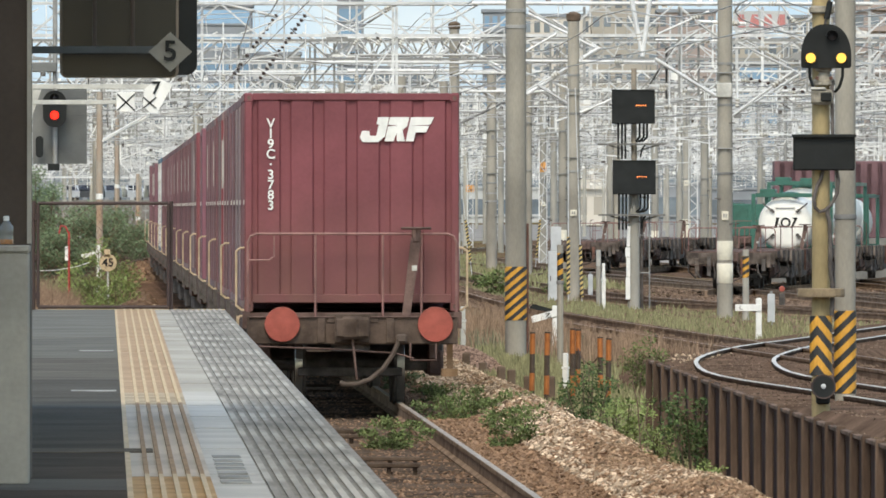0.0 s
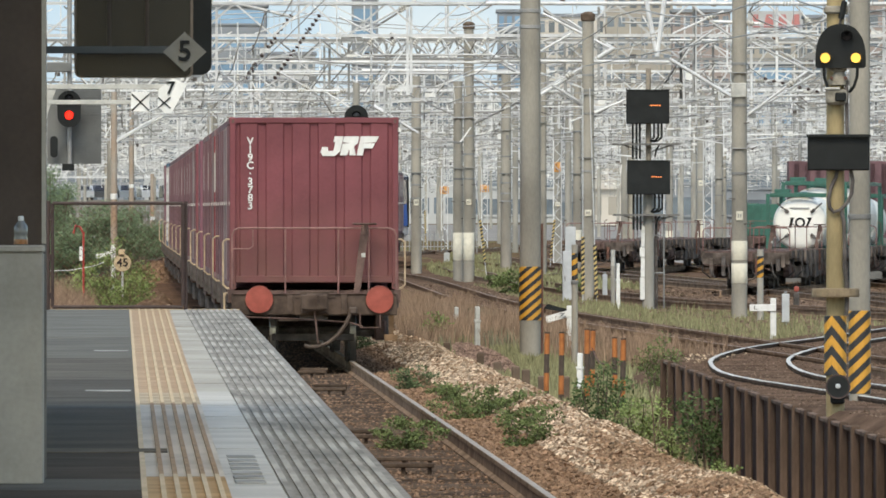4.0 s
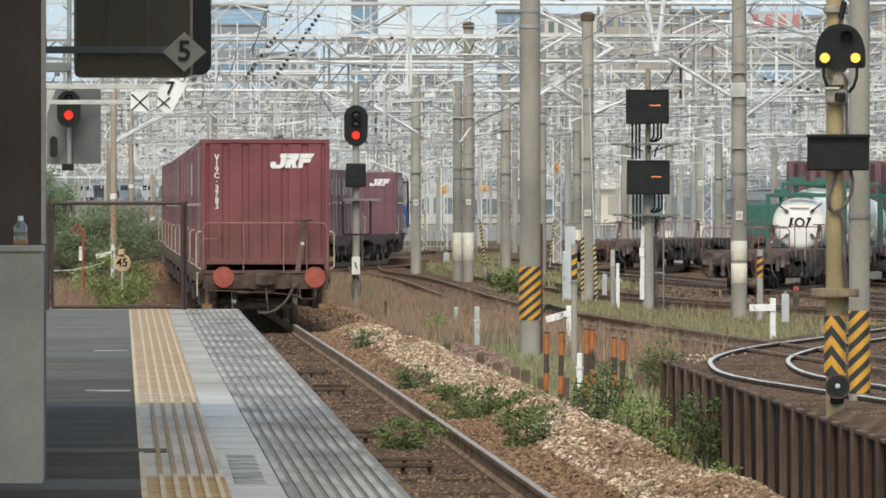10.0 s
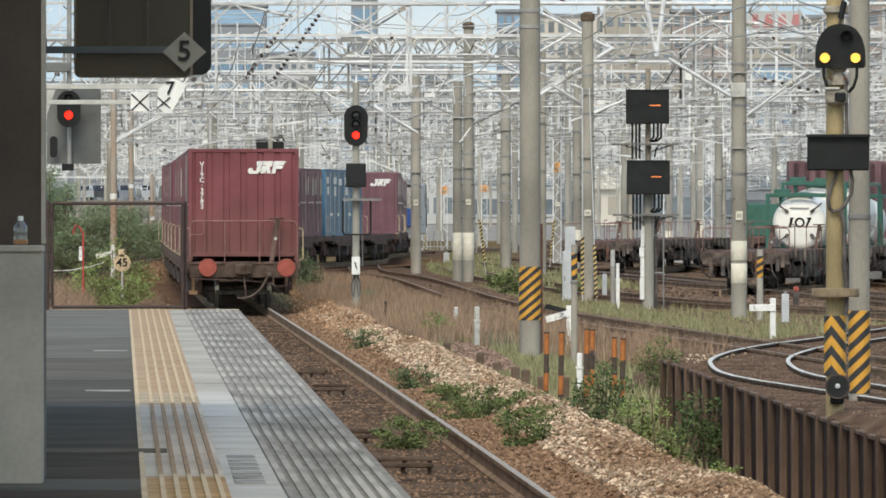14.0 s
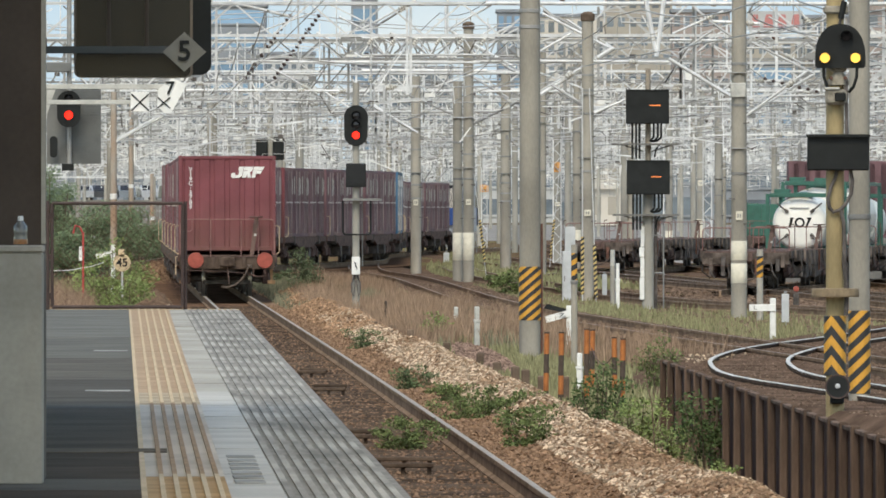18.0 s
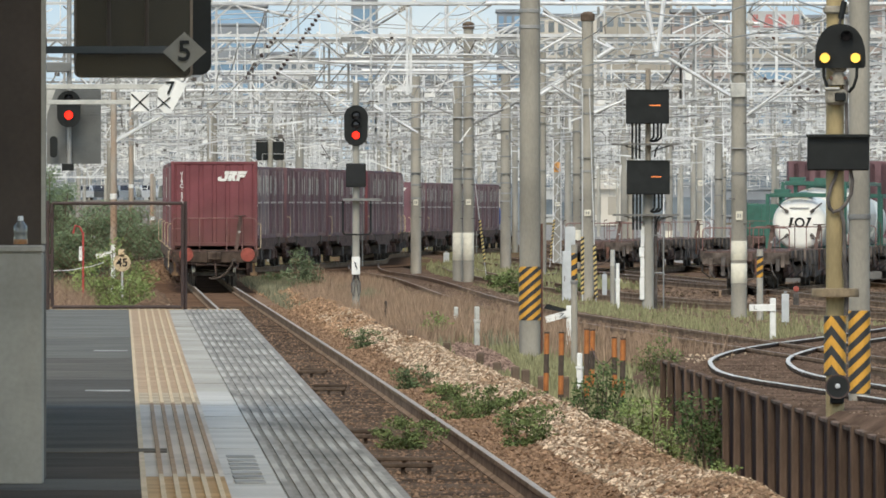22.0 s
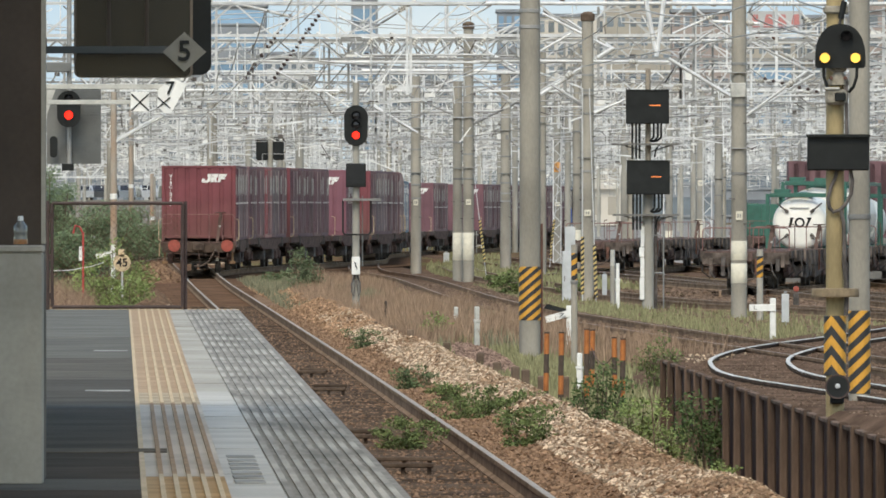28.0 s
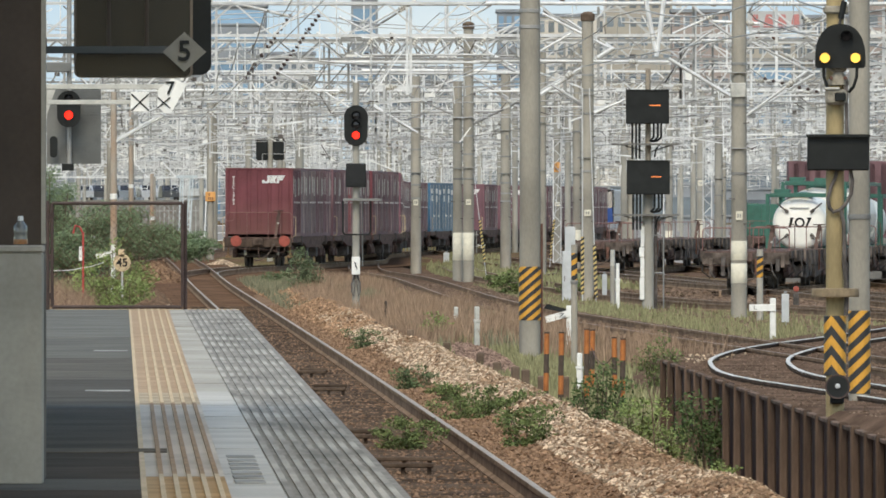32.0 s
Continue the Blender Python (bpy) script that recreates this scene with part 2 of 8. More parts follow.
LEAF_L = mat("light_green_leaf", (0.26, 0.335, 0.125), 0.9, 0, 0.3, 3, 0.0, each=0.35, spec=0.1)
LEAF_D = mat("dark_shrub_leaf", (0.12, 0.165, 0.08), 0.9, 0, 0.3, 3, 0.0, each=0.4, spec=0.1)
LEAF_H = mat("hedge_leaf", (0.20, 0.27, 0.155), 0.9, 0, 0.3, 3, 0.0, each=0.25, spec=0.05)
DRY = mat("dry_grass_blade", (0.285, 0.20, 0.142), 0.9, 0, 0.3, 3, 0.0, each=0.4, spec=0.05)
GRASS = mat("grass_blade", (0.25, 0.245, 0.135), 0.9, 0, 0.3, 3, 0.0, each=0.35, spec=0.05)
GREYGRASS = mat("grey_green_grass_blade", (0.20, 0.195, 0.13), 0.9, 0, 0.3, 3, 0.0, each=0.4, spec=0.05)
WEED = mat("olive_weed_blade", (0.265, 0.26, 0.145), 0.9, 0, 0.3, 3, 0.0, each=0.35, spec=0.05)
STUB = mat("grey_weathered_timber", (0.19, 0.14, 0.105), 0.95, 0, 0.35, 6, 0.3, each=0.25, spec=0.05)
STONE_Y = mat("yard_ballast_stone", (0.20, 0.142, 0.106), 0.95, 0, 0.3, 8, 0.25, each=0.3, spec=0.0)
BEAMG = mat("dusty_end_beam", (0.11, 0.08, 0.064), 0.85, 0, 0.5, 5, 0.2, fine=50, spec=0.1)
STEPTAN = mat("tan_rusty_step", (0.34, 0.21, 0.12), 0.85, 0, 0.4, 6, 0.2, spec=0.05)
LATCH = mat("dull_latch_paint", (0.70, 0.66, 0.61), 0.6, 0, 0.4, 5, 0.05, spec=0.2)
STEM = mat("brown_stem", (0.12, 0.09, 0.055), 0.8, 0, 0.3, 8, 0.1)
WORNBAR = mat("worn_white_line", (0.36, 0.355, 0.33), 0.8, 0, 0.45, 4, 0.1, spec=0.1)
HAZ = hazard("warning_bands")
HAZ_R = hazard("wide_warning_bands", 0.188, ang=44.0)
HAZ_S = hazard("narrow_warning_bands", 0.16, ang=30.0)
HAZ_V = hazard("chevron_warning_bands", 0.225, ang=52.0, chevron=True)
HAZ_W = hazard("guy_wire_guard_bands", 0.13, yel=(0.7, 0.52, 0.2), ang=35.0)
RED_ON = glow("red_lamp_lit", (1.0, 0.022, 0.014), 1.3)
YEL_ON = glow("yellow_lamp_lit", (1.0, 0.62, 0.12), 0.75)
AMBER = glow("amber_dots_lit", (1.0, 0.28, 0.08), 1.2)
GLASS_D = mat("dark_lens_glass", (0.03, 0.03, 0.035), 0.12, 0, 0.1, 3, 0)
# The canopy's dark reflection is put into the mirror's base colour.
MIRROR = mat("dark_mirror_face", (0.013, 0.013, 0.011), 0.25, 0.0, 0.3, 2.0, 0.0)
BOTTLE = mat("clear_plastic_bottle", (0.17, 0.175, 0.165), 0.15, 0, 0.1, 10, 0)


def sky_backdrop_mat():
    """Pale blue sky with soft thin cloud, far behind all."""
    m = bpy.data.materials.new("pale_blue_sky")
    m.use_nodes = True
    t = m.node_tree
    t.nodes.clear()
    o = t.nodes.new("ShaderNodeOutputMaterial")
    em = t.nodes.new("ShaderNodeEmission")
    geo = t.nodes.new("ShaderNodeNewGeometry")
    n = t.nodes.new("ShaderNodeTexNoise")
    n.inputs["Scale"].default_value, n.inputs["Detail"].default_value = 0.022, 5
    r = t.nodes.new("ShaderNodeValToRGB")
    r.color_ramp.elements[0].position, r.color_ramp.elements[1].position = 0.35, 0.68
    r.color_ramp.elements[0].color = (0.265, 0.365, 0.485, 1)
    r.color_ramp.elements[1].color = (0.37, 0.43, 0.50, 1)
    t.links.new(geo.outputs["Position"], n.inputs["Vector"])
    t.links.new(n.outputs[0], r.inputs[0])
    t.links.new(r.outputs[0], em.inputs[0])
    t.links.new(em.outputs[0], o.inputs[0])
    return m


# ---- mesh helpers ----
class Mesh:
    """Gathers solid pieces into one mesh."""

    def __init__(self):
        self.v, self.f = [], []

    def add(self, verts, faces):
        k = len(self.v)
        self.v.extend(verts)
        self.f.extend([tuple(k + i for i in f) for f in faces])
        return self

    def box(self, x0, x1, y0, y1, z0, z1, b=0.0):
        """A block, its edges cut off by b."""
        if b <= 0:
            return self.add([(x, y, z) for z in (z0, z1) for y in (y0, y1) for x in (x0, x1)],
                            [(0, 2, 3, 1), (4, 5, 7, 6), (0, 1, 5, 4), (2, 6, 7, 3), (0, 4, 6, 2), (1, 3, 7, 5)])
        vs, idx = [], {}
        for sx in (0, 1):
            for sy in (0, 1):
                for sz in (0, 1):
                    c = ((x0, x1)[sx], (y0, y1)[sy], (z0, z1)[sz])
                    i = (b if not sx else -b, b if not sy else -b, b if not sz else -b)
                    for ax in range(3):
                        p = [c[k] + (0 if k == ax else i[k]) for k in range(3)]
                        idx[sx, sy, sz, ax] = len(vs)
                        vs.append(tuple(p))
        fs = []
        for ax in range(3):
            o, q = [k for k in range(3) if k != ax]
            for s in (0, 1):
                ring = []
                for so, sq in ((0, 0), (1, 0), (1, 1), (0, 1)):
                    key = [0, 0, 0]
                    key[ax], key[o], key[q] = s, so, sq
                    ring.append(idx[(*key, ax)])
                fs.append(tuple(ring))
            for so in (0, 1):
                for sq in (0, 1):
                    k0, k1 = [0, 0, 0], [0, 0, 0]
                    k0[ax], k1[ax] = 0, 1
                    k0[o] = k1[o] = so
                    k0[q] = k1[q] = sq
                    fs.append((idx[(*k0, o)], idx[(*k1, o)], idx[(*k1, q)], idx[(*k0, q)]))
        for sx in (0, 1):
            for sy in (0, 1):
                for sz in (0, 1):
                    fs.append(tuple(idx[sx, sy, sz, ax] for ax in range(3)))
        return self.add(vs, fs)

    def rod(self, p, q, r0, r1=None, n=8, caps=True):
        """A round bar from p to q."""
        r1 = r0 if r1 is None else r1
        p, q = Vector(p), Vector(q)
        w = (q - p).normalized()
        u = w.cross(Vector((0, 0, 1)) if abs(w.z) < 0.9 else Vector((1, 0, 0))).normalized()
        t = w.cross(u)
        vs = []
        for c, r in ((p, r0), (q, r1)):
            for i in range(n):
                g = 2 * math.pi * i / n
                vs.append(tuple(c + (u * math.cos(g) + t * math.sin(g)) * r))
        fs = [(i, (i + 1) % n, n + (i + 1) % n, n + i) for i in range(n)]
        if caps:
            fs += [tuple(range(n - 1, -1, -1)), tuple(range(n, 2 * n))]
        return self.add(vs, fs)

    def tube(self, pts, r, n=6):
        """One bent round bar through the points."""
        ps = [Vector(p) for p in pts]
        k0, last = len(self.v), len(ps) - 1
        ref = None
        for i, p in enumerate(ps):
            d = (ps[min(i + 1, last)] - p).normalized() + (p - ps[max(i - 1, 0)]).normalized()
            d = d.normalized() if d.length > 1e-6 else (p - ps[max(i - 1, 0)]).normalized()
            if ref is None:
                ref = d.cross(Vector((0, 0, 1)) if abs(d.z) < 0.9 else Vector((1, 0, 0))).normalized()
            ref = (ref - d * ref.dot(d)).normalized()
            t = d.cross(ref)
            self.v.extend([tuple(p + (ref * math.cos(g) + t * math.sin(g)) * r) for g in [2 * math.pi * j / n for j in range(n)]])
        self.f.extend([(k0 + i * n + j, k0 + i * n + (j + 1) % n, k0 + (i + 1) * n + (j + 1) % n, k0 + (i + 1) * n + j) for i in range(last) for j in range(n)])
        self.f.extend([tuple(k0 + j for j in range(n - 1, -1, -1)), tuple(k0 + last * n + j for j in range(n))])
        return self

    def lathe(self, prof, axis=(0, 0, 1), at=(0, 0, 0), n=16, ring=False):
        """Turns (radius, height) pairs about an axis; ring: a closed hoop with a hole."""
        w = Vector(axis).normalized()
        u = w.cross(Vector((0, 0, 1)) if abs(w.z) < 0.9 else Vector((1, 0, 0))).normalized()
        t = w.cross(u)
        vs = []
        for r, h in prof:
            for i in range(n):
                g = 2 * math.pi * i / n
                vs.append(tuple(Vector(at) + w * h + (u * math.cos(g) + t * math.sin(g)) * r))
        fs = []
        for k in range(len(prof) - 1):
            for i in range(n):
                j = (i + 1) % n
                fs.append((k * n + i, k * n + j, (k + 1) * n + j, (k + 1) * n + i))
        if ring:
            e = (len(prof) - 1) * n
            fs += [(e + i, e + (i + 1) % n, (i + 1) % n, i) for i in range(n)]
        else:
            fs += [tuple(range(n - 1, -1, -1)), tuple(range((len(prof) - 1) * n, len(prof) * n))]
        return self.add(vs, fs)

    def prism(self, pts, off, axis=1):
        """Extrudes a flat outline (three-dimensional points) by the vector off."""
        n = len(pts)
        o = Vector(off)
        vs = [tuple(p) for p in pts] + [tuple(Vector(p) + o) for p in pts]
        fs = [tuple(range(n)), tuple(range(2 * n - 1, n - 1, -1))]
        fs += [(i, n + i, n + (i + 1) % n, (i + 1) % n) for i in range(n)]
        return self.add(vs, fs)

    def bar(self, p, q, w, h=None):
        """A square bar from p to q."""
        h = h or w
        p, q = Vector(p), Vector(q)
        d = (q - p).normalized()
        u = d.cross(Vector((0, 0, 1)) if abs(d.z) < 0.95 else Vector((0, 1, 0))).normalized()
        t = u.cross(d)
        vs = [tuple(c + u * (sx * w / 2) + t * (sz * h / 2)) for c in (p, q) for sx, sz in ((-1, -1), (1, -1), (1, 1), (-1, 1))]
        return self.add(vs, [(0, 1, 2, 3), (7, 6, 5, 4), (0, 4, 5, 1), (1, 5, 6, 2), (2, 6, 7, 3), (3, 7, 4, 0)])

    def data(self, name, material, smooth=False):
        me = bpy.data.meshes.new(name)
        me.from_pydata(self.v, [], self.f)
        bm = bmesh.new()
        bm.from_mesh(me)
        bmesh.ops.recalc_face_normals(bm, faces=bm.faces)
        bm.to_mesh(me)
        bm.free()
        me.materials.append(material)
        if smooth:
            me.polygons.foreach_set("use_smooth", [True] * len(me.polygons))
            me.set_sharp_from_angle(angle=0.7)
        return me


def thing(name, at=(0, 0, 0), rz=0.0, label="", category="", group="", kind=""):
    ob = new(name)
    ob.empty_display_size = 0.2
    ob.matrix_basis = pose(at[0], at[1], at[2], 0, 0, rz)
    return tagged(ob, label, category, group, kind)


def part(name, m, material, parent=None, label="", at=None, smooth=False):
    me = m if isinstance(m, bpy.types.Mesh) else m.data(name, material, smooth)
    ob = new(name, me)
    if parent is not None:
        ob.parent = parent
    if at is not None:
        ob.matrix_basis = at if isinstance(at, Matrix) else pose(*at)
    if label:
        tagged(ob, label)
    return ob


def solo(name, m, material, at=(0, 0, 0), rz=0.0, label="", category="", group="", kind="", smooth=False):
    """A thing that is one mesh."""
    ob = part(name, m, material, smooth=smooth)
    ob.matrix_basis = pose(at[0], at[1], at[2], 0, 0, rz)
    return tagged(ob, label, category, group, kind)


def letters(word, size, material, parent, at, name="lettering", label="", spacing=1.0, shear=0.0, stack=False, line=1.0):
    """Raised writing as a mesh, facing -Y of its thing."""
    cu = bpy.data.curves.new(name, 'FONT')
    cu.body = "\n".join(word) if stack else word
    cu.size, cu.align_x, cu.align_y, cu.extrude = size, 'CENTER', 'CENTER', 0.004
    cu.space_character, cu.shear, cu.space_line = spacing, shear, line
    cu.offset = size * 0.018
    tmp = bpy.data.objects.new(name, cu)
    me = bpy.data.meshes.new_from_object(tmp)
    bpy.data.objects.remove(tmp)
    me.materials.clear()
    me.materials.append(material)
    ob = new(name, me)
    ob.parent = parent
    ob.matrix_basis = pose(*at) @ pose(0, 0, 0, 90, 0, 0)
    if label:
        tagged(ob, label)
    return ob


# ---- the ways of the tracks ----
def bend(start, x, legs):
    """A line of (length, heading at its end) legs from (x, start): points every metre or so with headings to the side per metre ahead."""
    pts, y, h = [(x, start)], start, legs[0][1]
    for length, h1 in legs:
        k = max(1, int(length / 2))
        h0 = h
        for i in range(k):
            hm = h0 + (h1 - h0) * (i + 0.5) / k
            x += hm * length / k
            y += length / k
            pts.append((x, y))
        h = h1
    return pts


def along(pts, y):
    """The place to the side at the distance y."""
    if y <= pts[0][1]:
        (xa, ya), (xb, yb) = pts[0], pts[1]
    else:
        lo, hi = 0, len(pts) - 1
        while hi - lo > 1:
            mid = (lo + hi) // 2
            if pts[mid][1] <= y:
                lo = mid
            else:
                hi = mid
        (xa, ya), (xb, yb) = pts[lo], pts[hi]
    return xa + (xb - xa) * (y - ya) / (yb - ya)


MAIN = bend(-60.0, 3.86, [(115, -0.0216), (100, -0.0236), (100, -0.0246), (186.0, -0.0247), (6.5, -0.0163), (32.7, 0.065), (54, 0.065), (25.2, -0.0022), (91.7, -0.0022), (44, 0.065), (282, 0.077), (100, 0.05), (900, 0.05)])


def ease(u):
    u = max(0.0, min(1.0, u))
    return u * u * (3 - 2 * u)


def main_z(y):
    """The main track climbs a little into the curve and falls again beyond it."""
    return 0.125 * ease((y - 385) / 110.0) - 0.165 * ease((y - 590) / 80.0)


# ---- ground ----
def ground_mat():
    m = bpy.data.materials.new("trodden_soil_and_grit")
    m.use_nodes = True
    t = m.node_tree
    b = t.nodes["Principled BSDF"]
    b.inputs["Roughness"].default_value = 0.95
    b.inputs["Specular IOR Level"].default_value = 0.0
    geo = t.nodes.new("ShaderNodeNewGeometry")
    def noise_at(scale, detail, stretch):
        mp = t.nodes.new("ShaderNodeMapping")
        mp.inputs["Scale"].default_value = stretch
        t.links.new(geo.outputs["Position"], mp.inputs[0])
        n = t.nodes.new("ShaderNodeTexNoise")
        n.inputs["Scale"].default_value, n.inputs["Detail"].default_value = scale, detail
        t.links.new(mp.outputs[0], n.inputs["Vector"])
        return n
    big = noise_at(0.22, 5, (1, 0.12, 1))
    mid = noise_at(2.5, 6, (1, 0.35, 1))
    fine = noise_at(22, 4, (1, 1, 1))
    r1 = t.nodes.new("ShaderNodeValToRGB")
    r1.color_ramp.elements[0].position, r1.color_ramp.elements[1].position = 0.42, 0.62
    r1.color_ramp.elements[0].color = (0.135, 0.095, 0.067, 1)
    r1.color_ramp.elements[1].color = (0.15, 0.14, 0.075, 1)
    t.links.new(big.outputs[0], r1.inputs[0])
    r2 = t.nodes.new("ShaderNodeValToRGB")
    r2.color_ramp.elements[0].color = (0.55, 0.5, 0.46, 1)
    r2.color_ramp.elements[1].color = (1.5, 1.4, 1.3, 1)
    r2.color_ramp.elements[0].position, r2.color_ramp.elements[1].position = 0.3, 0.7
    t.links.new(mid.outputs[0], r2.inputs[0])
    mx = t.nodes.new("ShaderNodeMix")
    mx.data_type, mx.blend_type = 'RGBA', 'MULTIPLY'
    mx.inputs[0].default_value = 1
    t.links.new(r1.outputs[0], mx.inputs[6])
    t.links.new(r2.outputs[0], mx.inputs[7])
    t.links.new(mx.outputs[2], b.inputs["Base Color"])
    bp = t.nodes.new("ShaderNodeBump")
    bp.inputs["Strength"].default_value, bp.inputs["Distance"].default_value = 0.6, 0.05
    t.links.new(fine.outputs[0], bp.inputs["Height"])
    t.links.new(bp.outputs[0], b.inputs["Normal"])
    return m


GROUND_Z = -0.22
g = Mesh()
nx, ny = 24, 60
xs = [-1500 + 3000 * (i / nx) for i in range(nx + 1)]
ys = [-300 + 4800 * (j / ny) ** 2 for j in range(ny + 1)]
g.add([(x, y, GROUND_Z) for y in ys for x in xs],
      [(j * (nx + 1) + i, j * (nx + 1) + i + 1, (j + 1) * (nx + 1) + i + 1, (j + 1) * (nx + 1) + i) for j in range(ny) for i in range(nx)])
solo("ground", g, ground_mat(), label="brown trodden soil and grit with sparse grass", category="ground", kind="structure")


bd = Mesh()
bd.prism([(-420, 4400, -20), (420, 4400, -20), (420, 4400, 260), (-420, 4400, 260)], (0, 4, 0))
solo("backdrop", bd, sky_backdrop_mat(), label="pale blue sky with thin cloud", category="sky", kind="structure")


# ---- tracks ----
BED = mat("rust_stained_track_bed", (0.185, 0.112, 0.072), 0.95, 0, 0.45, 1.2, 0.5, fine=30, spec=0.0, coords="World", stretch=(1, 0.4, 1))
BED_Y = mat("yard_track_bed", (0.178, 0.119, 0.086), 0.95, 0, 0.5, 1.5, 0.5, fine=30, spec=0.0, coords="World", stretch=(1, 0.4, 1))


def sweep(pts, prof, off=0.0, rise=None):
    """Draws a closed outline (to the side, up) along a track line."""
    m = Mesh()
    n = len(prof)
    vs = []
    for i, (x, y) in enumerate(pts):
        xa, ya = pts[max(0, i - 1)]
        xb, yb = pts[min(len(pts) - 1, i + 1)]
        l = math.hypot(xb - xa, yb - ya)
        ux, uy = (yb - ya) / l, -(xb - xa) / l
        up = rise(y) if rise else 0.0
        vs += [(x + ux * (off + a), y + uy * (off + a), z + up) for a, z in prof]
    fs = [(k * n + i, k * n + (i + 1) % n, (k + 1) * n + (i + 1) % n, (k + 1) * n + i) for k in range(len(pts) - 1) for i in range(n)]
    fs += [tuple(range(n)), tuple(range((len(pts) - 1) * n, len(pts) * n))]
    return m.add(vs, fs)


RAIL_PROF = [(-0.066, -0.178), (0.066, -0.178), (0.066, -0.16), (0.026, -0.135), (0.022, -0.055), (0.034, -0.04), (0.032, -0.004), (-0.032, -0.004), (-0.034, -0.04), (-0.022, -0.055), (-0.026, -0.135), (-0.066, -0.16)]
HEAD_PROF = [(-0.029, -0.006), (0.029, -0.006), (0.027, 0.0), (-0.026, 0.0)]
HEAD_D = [(-0.033, -0.009), (0.033, -0.009), (0.030, 0.0), (-0.030, 0.0)]


def track(name, pts, shiny, bed, label, sleepers=None, width=1.55, rail=None, fill=-0.19, rise=None):
    rail = rail or RAIL
    t = thing(name, label=label, category="railway track", kind="structure")
    part("track_bed", sweep(pts, [(-width - 0.25, GROUND_Z), (-width, fill), (width, fill), (width + 0.25, GROUND_Z)], 0.0, rise), bed, t)
    for s in (-1, 1):
        r = part("rail", sweep(pts, RAIL_PROF, s * 0.5675, rise), rail, t)
        part("rail_head", sweep(pts, HEAD_D if rail is RAIL_D else HEAD_PROF, s * 0.5675, rise), (RAILBRIGHT if rail is RAIL_D else RAILTOP) if shiny else RAILDULL, r, "worn bright running surface" if shiny else "")
    if sleepers:
        y0, y1, count = sleepers
        one = Mesh().box(-1.05, 1.05, -0.11, 0.11, -0.32, -0.172, 0.012).data("sleeper", SLEEPER)
        y = y0
        k = 0
        rest = Mesh()
        while y < y1:
            x = along(pts, y)
            turn = -math.degrees(math.atan((along(pts, y + 1) - x)))
            if k < count:
                part("sleeper", one, SLEEPER, t, at=(x, y + random.uniform(-0.03, 0.03), random.uniform(-0.012, 0.004), 0, 0, turn + random.uniform(-1, 1)))
            else:
                rest.box(x - 1.05, x + 1.05, y - 0.11, y + 0.11, -0.32, -0.172 + random.uniform(-0.01, 0.004))
            k += 1
            y += 0.66
        if rest.v:
            tagged(part("sleepers_beyond", rest, SLEEPER, t), kind="stuff")
    return t


def smooth_line(knots, step=4.0):
    """A smooth line through a few (x, y) knots."""
    pts = []
    ks = [(2 * knots[0][0] - knots[1][0], 2 * knots[0][1] - knots[1][1])] + list(knots) + [(2 * knots[-1][0] - knots[-2][0], 2 * knots[-1][1] - knots[-2][1])]
    for i in range(1, len(ks) - 2):
        p0, p1, p2, p3 = ks[i - 1:i + 3]
        n = max(2, int((p2[1] - p1[1]) / step))
        for k in range(n):
            u = k / n
            pts.append(tuple(0.5 * (2 * p1[c] + (p2[c] - p0[c]) * u + (2 * p0[c] - 5 * p1[c] + 4 * p2[c] - p3[c]) * u * u + (3 * p1[c] - p0[c] - 3 * p2[c] + p3[c]) * u ** 3) for c in (0, 1)))
    return pts + [knots[-1]]


track("main_track", MAIN, True, BED, "rust-brown railway track with polished rail heads beside the platform", (92.0, 330.0, 200), rise=main_z)
BRANCH = [(along(MAIN, 437.0) - 0.0247 * (y - 437.0), y) for y in range(437, 700, 4)]
track("branch_track", BRANCH, False, BED, "rusty track running straight on where the main track curves away", fill=-0.196, rise=main_z)
T2 = smooth_line([(13.5, 60), (8.6, 150), (4.75, 231), (2.68, 279), (1.03, 327), (-0.98, 432), (-2.62, 483), (-3.1, 530), (-3.15, 562)])
T3 = smooth_line([(9.5, 100), (6.6, 145), (5.3, 166), (4.45, 181), (4.4, 194), (4.75, 206), (5.65, 220), (7.05, 234), (8.85, 253), (12.6, 290), (17, 333), (24, 420)])
T4 = smooth_line([(19, 120), (13.2, 260), (8.6, 400), (3.6, 560), (-0.5, 735)])
T5 = smooth_line([(24, 120), (18.0, 260), (13.6, 400), (8.8, 560), (6.0, 735), (8, 1000)])
T6 = smooth_line([(31, 120), (23.5, 260), (18.6, 400), (14, 560), (12.0, 735), (14, 1000)])
T7 = smooth_line([(38, 120), (29.5, 260), (24.0, 400), (20, 560), (18.0, 735), (20, 1000)])
T11 = smooth_line([(15.5, 225), (9.6, 293), (6.3, 322), (4.6, 350), (2.9, 400), (1.2, 460), (0.4, 520)])
T12 = smooth_line([(17.5, 280), (11.5, 352), (9.0, 385), (7.0, 420), (4.5, 480), (2.0, 560)])
T8 = smooth_line([(-13.4, 480), (-13, 600), (-12.0, 800), (-9, 1000)])
for nm, line in (("yard_track_second", T2), ("yard_track_third", T3)):
    track(nm, line, line is T3, BED_Y, "curving rust-brown yard track with worn rail heads", rail=RAIL_D if line is T3 else RAIL, fill=-0.068 if line is T3 else -0.13)
for nm, line in (("yard_track_fourth", T4), ("yard_track_fifth", T5), ("yard_track_sixth", T6), ("yard_track_seventh", T7), ("yard_track_tenth", T11), ("yard_track_eleventh", T12), ("far_track", T8)):
    track(nm, line, False, BED_Y, "dull rusty yard siding track on dark ballast")

